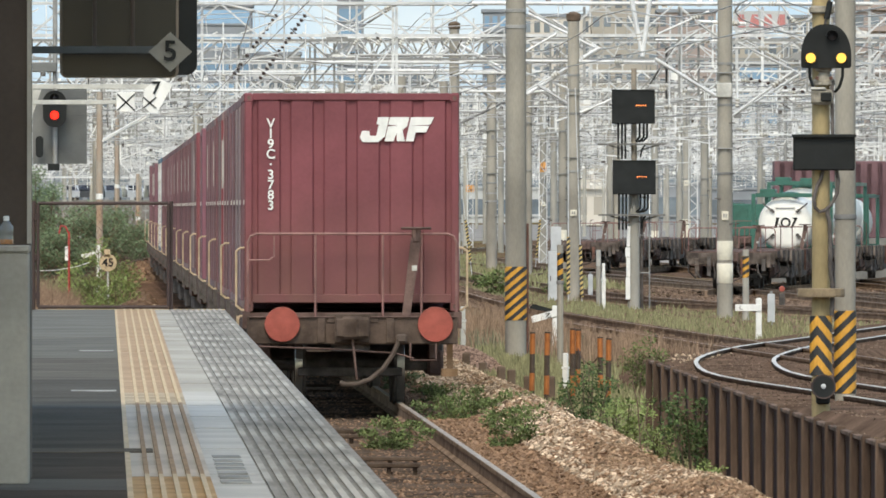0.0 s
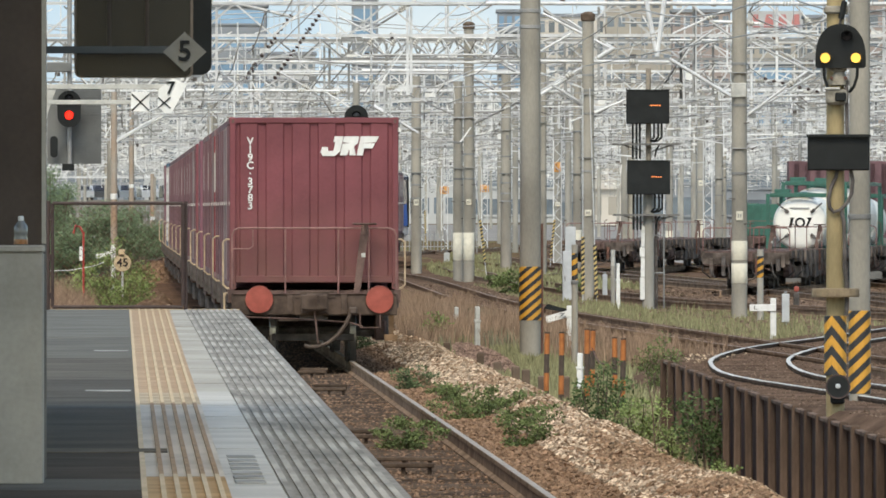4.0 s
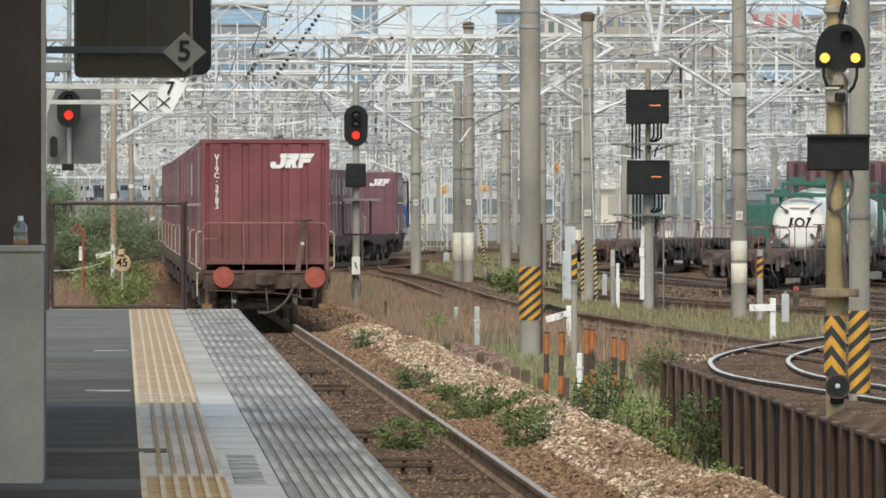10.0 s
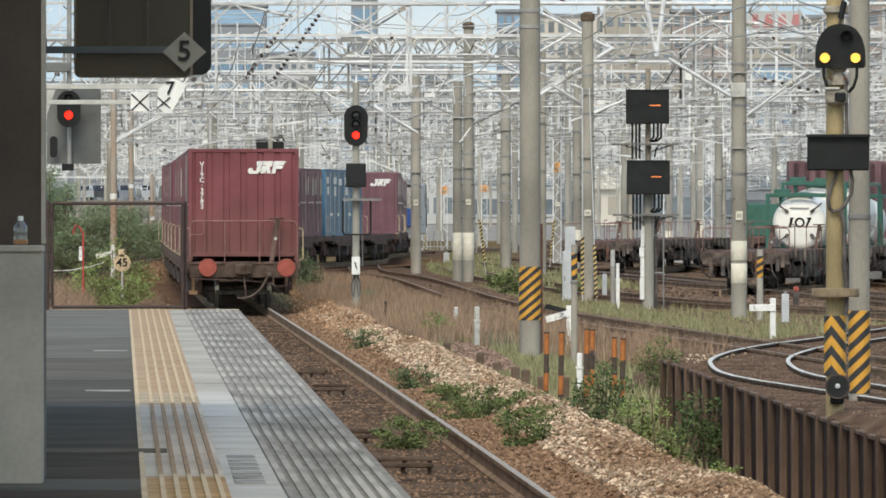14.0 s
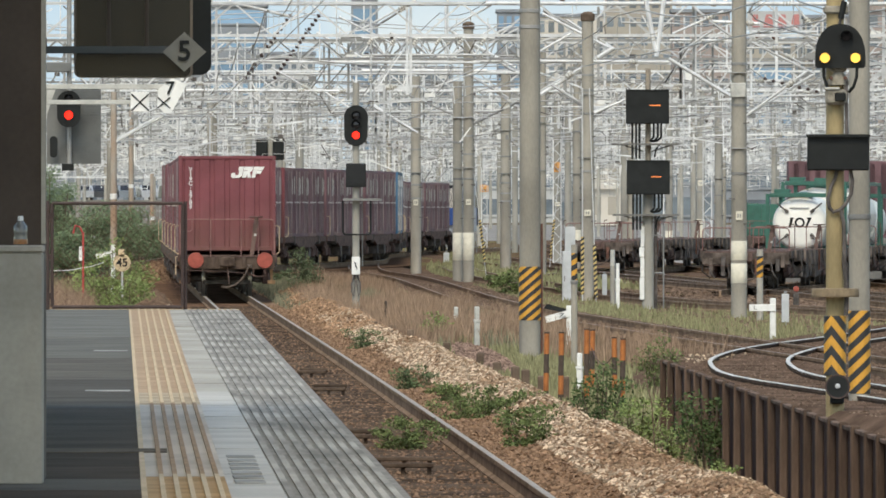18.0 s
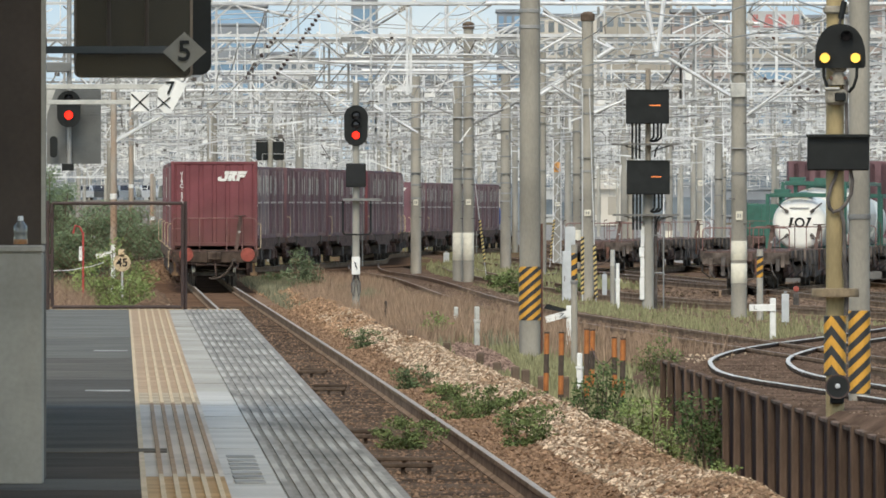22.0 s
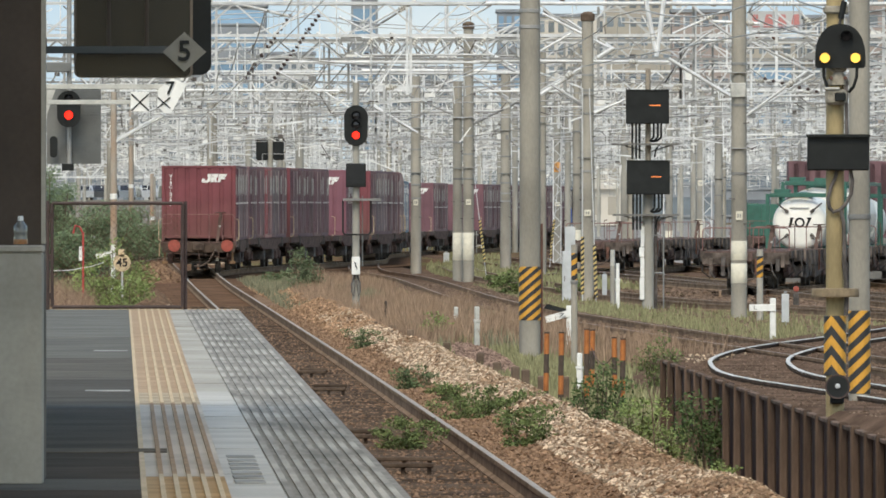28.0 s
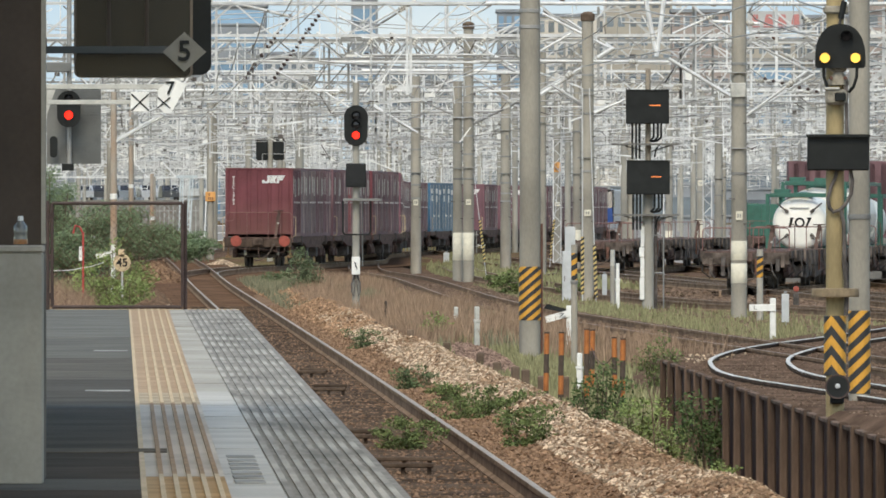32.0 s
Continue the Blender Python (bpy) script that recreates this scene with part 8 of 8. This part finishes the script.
# ---- plants ----
def leaves(m, rnd, cx, cy, cz, rx, ry, rz, n, size, droop=0.3):
    """Scatters small pointed leaves through an uneven clump."""
    for _ in range(n):
        while True:
            a_, b_, c_ = rnd.uniform(-1, 1), rnd.uniform(-1, 1), rnd.uniform(-1, 1)
            q = a_ * a_ + b_ * b_ + c_ * c_
            if 0.12 < q < 1:
                break
        p = Vector((cx + a_ * rx, cy + b_ * ry, cz + c_ * rz))
        d = Vector((a_ + rnd.uniform(-0.8, 0.8), b_ + rnd.uniform(-0.8, 0.8), rnd.uniform(-droop, 0.9))).normalized()
        s = size * rnd.uniform(0.6, 1.4)
        u = d.cross(Vector((rnd.uniform(-1, 1), rnd.uniform(-1, 1), rnd.uniform(-1, 1)))).normalized() * s * 0.27
        k = len(m.v)
        m.v += [tuple(p), tuple(p + d * s * 0.5 + u), tuple(p + d * s), tuple(p + d * s * 0.5 - u)]
        m.f.append((k, k + 1, k + 2, k + 3))


def raw(name, m, material):
    me = bpy.data.meshes.new(name)
    me.from_pydata(m.v, [], m.f)
    me.materials.append(material)
    return me


def shrub(x, y, w, h, material, n, size, label, z=GROUND_Z, deep=None, seed=0, name="shrub", lumps=7, stems=5, group="shrubs", base=0.3):
    """A plant of forking stems with small leaf sprays along them."""
    rnd = random.Random(seed * 7 + 3)
    deep = deep or w * 0.8
    t = thing(name, (x, y, z), label=label, category="plant", group=group)
    m, twigs = Mesh(), Mesh()
    sprays = []
    for i in range(stems):
        g_ = (i + 0.5) / stems - 0.5 + rnd.uniform(-0.12, 0.12)
        d_ = rnd.uniform(-0.45, 0.45)
        hh = h * rnd.uniform(0.62, 1.0) * (1 - 0.55 * abs(g_) ** 1.5)
        st = Mesh()
        p0 = Vector((g_ * w * 0.3, d_ * deep * 0.3, -0.05))
        p1 = Vector((g_ * w * 0.65, d_ * deep * 0.6, hh * 0.5))
        p2 = Vector((g_ * w * 0.95, d_ * deep, hh))
        rr = 0.006 + 0.006 * h
        st.tube([p0, p0.lerp(p1, 0.5), p1, p1.lerp(p2, 0.6), p2], rr * 0.6, 5)
        for k in range(max(3, lumps // 2)):
            u = rnd.uniform(base, 1.0)
            q = p0.lerp(p1, u * 2) if u < 0.5 else p1.lerp(p2, u * 2 - 1)
            e = q + Vector((rnd.uniform(-0.2, 0.2) * w, rnd.uniform(-0.2, 0.2) * deep, rnd.uniform(-0.05, 0.14) * h))
            twigs.rod(q, e, rr * 0.3, rr * 0.12, n=4, caps=False)
            sprays.append((e, rnd.uniform(0.6, 1.3)))
        sprays.append((p2, 1.0))
        part("stem", st, STEM, t)
    per = max(3, int(n / len(sprays)))
    for e, k in sprays:
        leaves(m, rnd, e.x, e.y, max(e.z, 0.08 * h), 0.085 * w * k + 0.02, 0.085 * deep * k + 0.02, 0.075 * h * k + 0.015, int(per * k), size)
    tagged(part("twig", twigs, STEM, t), kind="stuff")
    part("foliage", raw("foliage", m, material), material, t)
    return t


low = "low dark green weed clump growing in the ballast"
for i, (x_, y_, w_, h_, mt_, n_) in enumerate(((-0.349, 135.156, 0.619, 0.30, LEAF, 620), (-0.418, 178.961, 0.525, 0.32, LEAF_D, 420), (-1.374, 229.073, 0.535, 0.36, LEAF_D, 400), (0.076, 166.551, 0.458, 0.26, LEAF, 420), (0.23, 153.205, 0.511, 0.28, LEAF, 460), (0.533, 152.391, 0.508, 0.36, LEAF, 520),
                                           (0.836, 153.205, 0.511, 0.36, LEAF, 560), (0.822, 135.156, 0.507, 0.44, LEAF, 760), (1.075, 142.545, 0.356, 0.34, LEAF, 420))):
    shrub(x_, y_, w_ * 1.1, h_ * 1.0, mt_, int(n_ * 3.6), 0.034, low, z=GROUND_Z + 0.05, deep=w_ * 1.6, seed=i, name="weed_clump", lumps=18, stems=7, group="weed clumps", base=0.0)
bush = "leafy green bush growing beside the rusty fence"
for i, (x_, y_, w_, h_, mt_, n_) in enumerate(((1.655, 141.84, 0.60, 0.72, LEAF_B, 900), (1.948, 135.156, 0.54, 0.54, LEAF_L, 620), (2.385, 121.939, 0.53, 0.70, LEAF_B, 1000), (2.12, 124.721, 0.307, 0.40, LEAF_L, 300), (2.713, 170.916, 0.55, 0.80, LEAF, 620), (2.40, 116.0, 0.20, 0.20, LEAF_L, 160))):
    shrub(x_, y_, w_, h_, mt_, int(n_ * 2.6), 0.036, bush, z=GROUND_Z + 0.08, deep=0.8, seed=40 + i, name="bush", lumps=18, stems=8, group="bushes", base=0.1)
for i, (x_, y_, w_, h_, mt_, n_, sz_) in enumerate(((-0.142, 243.67, 0.5, 0.55, LEAF_L, 520, 0.06), (-3.78, 371.503, 0.95, 1.36, LEAF_G, 2600, 0.065), (-5.114, 417.467, 0.9, 0.55, LEAF_D, 600, 0.08), (1.898, 376.378, 1.0, 0.75, LEAF, 900, 0.09), (1.634, 408.547, 0.7, 0.5, LEAF, 500, 0.09), (-1.082, 376.378, 0.4, 0.15, LEAF, 200, 0.06),
                                               (-7.45, 312.0, 1.75, 1.6, LEAF_L, 5200, 0.06), (-8.3, 327.024, 1.2, 1.0, LEAF_L, 2200, 0.06), (-7.02, 302.0, 1.15, 0.9, LEAF_L, 2600, 0.055), (3.432, 364.422, 0.6, 0.5, LEAF, 400, 0.08))):
    shrub(x_, y_, w_, h_, mt_, n_, sz_, "light green shrub among dry grass" if mt_ is LEAF_L else "dark green shrub among dry grass", deep=w_, seed=80 + i, lumps=18, stems=8, base=0.04)
for i, (px_, d_, w_, h_) in enumerate(((-13.6, 470.0, 1.7, 3.6), (-13.312, 500.0, 2.8, 2.6), (-11.62, 420.0, 2.4, 1.9), (-12.978, 520.0, 2.8, 2.5), (-12.24, 540.0, 3.0, 2.3), (-11.293, 560.0, 3.0, 1.45), (-12.725, 600.0, 3.0, 1.6), (-15.2, 520.0, 1.9, 3.8), (-11.225, 600.0, 2.2, 1.35))):
    shrub(px_, d_, w_, h_, LEAF_H, 9500, 0.078, "dense dark green hedge bush on the embankment", deep=2.2, seed=120 + i, name="hedge_bush", lumps=30, stems=9, group="hedge bushes")


stalk = thing("dry_stalk", (1.96, 124.0, GROUND_Z + 0.05), label="tall pale dry weed stalk by the rusty fence", category="plant")
part("stem", Mesh().tube([(0, 0, 0), (-0.03, 0, 0.3), (-0.05, 0.02, 0.62), (-0.10, 0.02, 0.82)], 0.006, 5), DRY, stalk)
part("side_stem", Mesh().tube([(-0.03, 0, 0.3), (0.03, 0, 0.5), (0.05, 0, 0.62)], 0.004, 5), DRY, stalk)
solo("marker_block", Mesh().box(-0.1, 0.1, -0.1, 0.1, -0.05, 0.12, 0.05), WHITE, (5.93, 431.0, GROUND_Z), 8, "small white rounded block between the yard tracks", "marker block")


def bare(x, y):
    """The gravel patch behind the timber stubs, where nothing grows."""
    return ((x - 0.62 + 0.011 * (y - 218)) / 0.42) ** 2 + ((y - 218) / 26.0) ** 2 < 1.0


def blades(name, label, spots, material, hmin, hmax, seed, wid=0.012):
    """Thin bent blades; spots are (x0, x1, y0, y1, count) stretches of ground."""
    rnd = random.Random(seed)
    m = Mesh()
    for fx, y0, y1, wx, n in spots:
        for _ in range(n):
            y = rnd.uniform(y0, y1)
            x = fx(y) + rnd.uniform(-wx, wx)
            if bare(x, y):
                continue
            h = rnd.uniform(hmin, hmax) * (0.5 + 0.8 * max(0, noise.noise((x * 0.8, y * 0.12, seed)) + 0.5))
            lx, ly = rnd.gauss(0, 0.18) * h, rnd.gauss(0, 0.18) * h
            k = len(m.v)
            w = wid * rnd.uniform(0.6, 1.5)
            m.v += [(x - w, y, GROUND_Z - 0.02), (x + w, y, GROUND_Z - 0.02), (x + lx * 0.4 + w * 0.7, y + ly * 0.4, GROUND_Z + h * 0.6), (x + lx * 0.4 - w * 0.7, y + ly * 0.4, GROUND_Z + h * 0.6), (x + lx, y + ly, GROUND_Z + h)]
            m.f += [(k, k + 1, k + 2, k + 3), (k + 3, k + 2, k + 4)]
    ob = part(name, raw(name, m, material), material)
    return tagged(ob, label, "grass", kind="stuff")


right_of_main = lambda off: (lambda y: along(MAIN, y) + off)
between = lambda u: (lambda y: along(MAIN, y) * (1 - u) + along(T2, y) * u)
blades("dry_grass", "tall dry straw-coloured grass between the tracks", ((between(0.5), 235, 360, 1.3, 22000), (between(0.6), 355, 430, 1.2, 6000), (between(0.7), 210, 330, 1.2, 7000)), DRY, 0.16, 0.56, 3, 0.006)
blades("tall_dry_grass", "tall tan dry grass tuft behind the end gate", ((lambda y: -8.05, 272, 292, 0.55, 2600),), DRY, 0.55, 0.95, 21, 0.006)
blades("green_grass", "thin green grass along the tracks", ((between(0.42), 185, 300, 1.3, 6500), (right_of_main(3.1), 120, 240, 0.7, 3500), (lambda y: along(T2, y) + 2.6, 235, 420, 1.0, 4200), (lambda y: along(T2, y) + 5.0, 250, 330, 1.6, 2500), (lambda y: along(MAIN, y) - 5.5, 200, 460, 2.0, 5000)), GRASS, 0.06, 0.20, 4)
blades("weedy_grass", "light green weeds by the fence and poles", ((right_of_main(3.4), 128, 215, 0.5, 4200), (right_of_main(2.75), 112, 165, 0.22, 900), (lambda y: along(T2, y) - 1.9, 255, 330, 0.8, 1500), (lambda y: along(T2, y) + 2.4, 240, 330, 0.8, 2000)), WEED, 0.09, 0.25, 6, 0.007)
blades("far_grass", "green grass between the far yard tracks", ((lambda y: along(MAIN, y) + 4.5, 560, 660, 1.2, 2500), (lambda y: along(T2, y) + 4.5, 400, 560, 2.0, 4000)), GRASS, 0.12, 0.35, 16, 0.03)
blades("mixed_grass", "green blades among the dry grass", ((between(0.55), 230, 400, 1.4, 5000), (between(0.4), 315, 440, 1.3, 10000), (right_of_main(2.1), 375, 440, 0.9, 2200)), GREYGRASS, 0.12, 0.36, 9)

# ---- ballast ----
def mound_h(u, y):
    """The height of the stone bank at u metres beside the track's middle."""
    prof = ((0.70, -0.19), (1.2, -0.16), (1.55, -0.04), (1.9, 0.05), (2.2, -0.02), (2.5, -0.16), (2.8, -0.24))
    for (ua, ha), (ub, hb) in zip(prof, prof[1:]):
        if u <= ub:
            h = ha + (hb - ha) * (u - ua) / (ub - ua)
            break
    else:
        h = -0.23
    lift = 0.55 + 0.75 * noise.noise((y * 0.045, 3.1, 0)) + 0.4 * noise.noise((y * 0.22, u * 2, 7))
    h += max(0.0, h + 0.19) * (lift - 0.5) * 1.2
    return -0.23 + (h + 0.23) * max(0.0, min(1.0, (425.0 - y) / 75.0)) + main_z(y)


bank = Mesh()
us = [0.70, 0.95, 1.2, 1.4, 1.55, 1.72, 1.9, 2.05, 2.2, 2.35, 2.5, 2.65, 2.8]
rows_y = [88 + 0.75 * i for i in range(510)]
for y in rows_y:
    for u in us:
        bank.v.append((along(MAIN, y) + u, y, mound_h(u, y)))
n_ = len(us)
bank.f = [(r * n_ + c, r * n_ + c + 1, (r + 1) * n_ + c + 1, (r + 1) * n_ + c) for r in range(len(rows_y) - 1) for c in range(n_ - 1)]
bank_ob = part("ballast_bank", raw("ballast_bank", bank, mat("bank_grit", (0.29, 0.19, 0.125), 0.95, 0, 0.45, 3.0, 0.6, fine=30, spec=0.0)), None)
tagged(bank_ob, "low bank of crushed stone beside the track", "ballast bank", kind="structure")


def stones(name, label, place, n, smin, smax, material, seed):
    rs_ = np.random.RandomState(seed)
    v, f = [], []
    for i in range(n):
        x, y, z = place(rs_)
        s = rs_.uniform(smin, smax) / 2
        d = rs_.normal(size=(6, 3)) * 0.22
        base = np.array(((1, 0, 0), (-1, 0, 0), (0, 1, 0), (0, -1, 0), (0, 0, 1), (0, 0, -1))) * (1.15, 1.0, 0.75) + d
        g_ = rs_.uniform(0, 6.3)
        c_, s_ = math.cos(g_), math.sin(g_)
        rot = np.array(((c_, -s_, 0), (s_, c_, 0), (0, 0, 1)))
        tl = rs_.uniform(-0.8, 0.8)
        ct, st_ = math.cos(tl), math.sin(tl)
        rot = rot @ np.array(((1, 0, 0), (0, ct, -st_), (0, st_, ct)))
        pts = base @ rot.T * s + (x, y, z)
        k = len(v)
        v.extend(map(tuple, pts))
        f.extend(((k, k + 2, k + 4), (k + 2, k + 1, k + 4), (k + 1, k + 3, k + 4), (k + 3, k, k + 4), (k + 2, k, k + 5), (k + 1, k + 2, k + 5), (k + 3, k + 1, k + 5), (k, k + 3, k + 5)))
    me = bpy.data.meshes.new(name)
    me.from_pydata(v, [], f)
    me.materials.append(material)
    return tagged(part(name, me, material), label, "ballast", kind="stuff")


def on_bank(u0, u1, y0, y1, patchy=0.0):
    def place(r):
        while True:
            y = y0 + (y1 - y0) * r.rand() ** 1.3
            u = r.uniform(u0, u1)
            if r.rand() > patchy * (1.0 - 2.2 * max(0.0, noise.noise((y * 0.07, u * 1.3, 2.0)) + 0.3) + 0.4 * max(0.0, (140.0 - y) / 45.0)):
                break
        return along(MAIN, y) + u, y, mound_h(u, y) + 0.012
    return place


stones("pale_ballast", "loose pale crushed stone heaped beside the track", on_bank(1.35, 2.5, 95, 285, 0.85), 22000, 0.03, 0.08, STONE, 1)
stones("orange_ballast", "loose orange-brown crushed stone heaped beside the track", on_bank(1.2, 2.5, 250, 415), 6000, 0.06, 0.12, mat("orange_brown_stone", (0.35, 0.22, 0.135), 0.95, 0, 0.3, 8, 0.25, each=0.45, spec=0.0), 2)
stones("brown_ballast", "rust-stained ballast stones beside the rail", on_bank(0.75, 2.5, 95, 330), 30000, 0.03, 0.07, STONE_D, 3)
stones("mixed_ballast", "brown and grey stones spilling to the fence", on_bank(1.6, 2.8, 95, 220), 14000, 0.03, 0.075, mat("brown_grey_stone", (0.31, 0.21, 0.135), 0.95, 0, 0.3, 8, 0.25, each=0.55, spec=0.05), 4)


def in_track(line, w, y0, y1):
    def place(r):
        y = y0 + (y1 - y0) * r.rand() ** 1.4
        return along(line, y) + r.uniform(-w, w), y, -0.183 if line is MAIN else (-0.063 if line is T3 else -0.125)
    return place


stones("track_ballast", "rust-brown ballast between the rails", in_track(MAIN, 1.5, 95, 330), 22000, 0.025, 0.055, STONE_T, 5)
stones("yard_ballast", "dark grey-brown ballast of the yard tracks", in_track(T3, 1.6, 98, 260), 9000, 0.02, 0.042, STONE_Y, 6)
stones("second_track_ballast", "dark grey-brown ballast of the second track", in_track(T2, 1.5, 200, 420), 5000, 0.05, 0.10, STONE_Y, 7)
hp = lambda cx, cy, r0, hh: (lambda r: (lambda a_, q: (cx + math.cos(a_) * q * r0, cy + math.sin(a_) * q * r0 * 3, GROUND_Z + hh * (1 - q)))(r.uniform(0, 6.28), math.sqrt(r.rand())))
stones("yard_stones", "brown ballast spread over the yard", lambda r: (lambda y: (along(T2, y) + 1.5 + r.rand() ** 0.7 * 0.03 * y, y, GROUND_Z + 0.03))(230 + 220 * r.rand() ** 1.2), 15000, 0.06, 0.13, STONE_Y, 11)
stones("near_yard_stones", "brown ballast spread behind the rusty fence", lambda r: (lambda y: (2.35 + 0.0153 * (138 - y) + r.rand() * 3.2, y, GROUND_Z + 0.01))(92 + 120 * r.rand()), 9000, 0.025, 0.055, STONE_Y, 18)
def on_patch(r):
    while True:
        x, y = r.uniform(-0.2, 1.45), r.uniform(192, 244)
        if bare(x, y):
            return x, y, GROUND_Z + 0.02


stones("gravel_patch", "bare patch of red-brown and grey gravel behind the stubs", on_patch, 3600, 0.03, 0.075, mat("red_brown_gravel", (0.27, 0.185, 0.145), 0.95, 0, 0.3, 8, 0.25, each=0.6, spec=0.0), 23)
stones("white_chips", "scattered pale stone chips by the turnout", lambda r: (lambda y: (along(T3, y) - 0.78 + r.normal() * 0.22, y, -0.05))(207 + r.normal() * 3), 60, 0.03, 0.065, STONE, 12)

# earth shoulder beside the track beyond the gate
sh = Mesh()
su = [-0.85 + 0.17 * i for i in range(11)]
sy_ = [250 + 1.4 * i for i in range(80)]
for y in sy_:
    e_ = max(0.0, min(1.0, (y - 250) / 45.0, (360 - y) / 25.0))
    for u in su:
        sh.v.append((along(MAIN, y) - 2.05 + u * 0.75, y, GROUND_Z - 0.02 + (0.24 + 0.4 * noise.noise((y * 0.07, u, 1))) * e_ * max(0.0, 1 - (u / 0.85) ** 2) ** 0.8 + 0.14 * noise.noise((y * 0.8, u * 4, 5)) * e_))
sh.f = [(r * 11 + c, r * 11 + c + 1, (r + 1) * 11 + c + 1, (r + 1) * 11 + c) for r in range(79) for c in range(10)]
sh_ob = part("earth_shoulder", raw("earth_shoulder", sh, mat("bare_brown_earth", (0.22, 0.145, 0.095), 0.95, 0, 0.45, 2.0, 0.6, fine=20, spec=0.0)), None)
tagged(sh_ob, "low shoulder of bare brown earth beside the track", "earth bank", kind="structure")
stones("shoulder_stones", "pale stones strewn over the earth shoulder", lambda r: (lambda y, u: (along(MAIN, y) - 2.05 + u, y, GROUND_Z + 0.24 * min(1.0, (y - 250) / 45.0) * (1 - (u / 0.64) ** 2) ** 0.8))(r.uniform(258, 345), r.uniform(-0.6, 0.6)), 1300, 0.05, 0.13, STONE, 15)
stones("shoulder_rubble", "brown rubble on the earth shoulder", lambda r: (lambda y, u: (along(MAIN, y) - 2.05 + u, y, GROUND_Z + 0.24 * min(1.0, (y - 250) / 45.0) * (1 - (u / 0.64) ** 2) ** 0.8))(r.uniform(252, 350), r.uniform(-0.63, 0.63)), 3000, 0.06, 0.15, STONE_D, 17)
stones("stone_heap", "small heap of brown stones by the turnout", hp(-9.2, 433.233, 1.2, 0.75), 3200, 0.07, 0.13, STONE_D, 8)
stones("stone_heap", "small heap of sandy stones by the turnout", hp(-8.974, 549.425, 0.9, 0.35), 1200, 0.07, 0.13, STONE, 9)

# small trestles between the rails
for x_, y_, w_ in ((-0.792, 141.84, 0.26), (-0.363, 126.232, 0.28), (-1.475, 177.916, 0.22), (-1.872, 196.17, 0.2)):
    dk = thing("duct_trestle", (x_, y_, -0.19), label="low weathered timber trestle between the rails", category="trestle", group="trestles")
    for dy in (0.0, -3.2):
        part("beam", Mesh().box(-w_, w_, dy - 0.12, dy + 0.12, 0.07, 0.11, 0.008), SLEEPER, dk)
        for sx in (-0.85, 0.0, 0.85):
            part("leg", Mesh().box(sx * w_ - 0.02, sx * w_ + 0.02, dy - 0.08, dy + 0.08, -0.02, 0.07), SLEEPER, dk)


def motions():
    for ob, mid, lift, off in TRAIN:
        walk(ob, [(float(t), wagon_pose(mid, t, lift, off)) for t in range(33)])


motions()
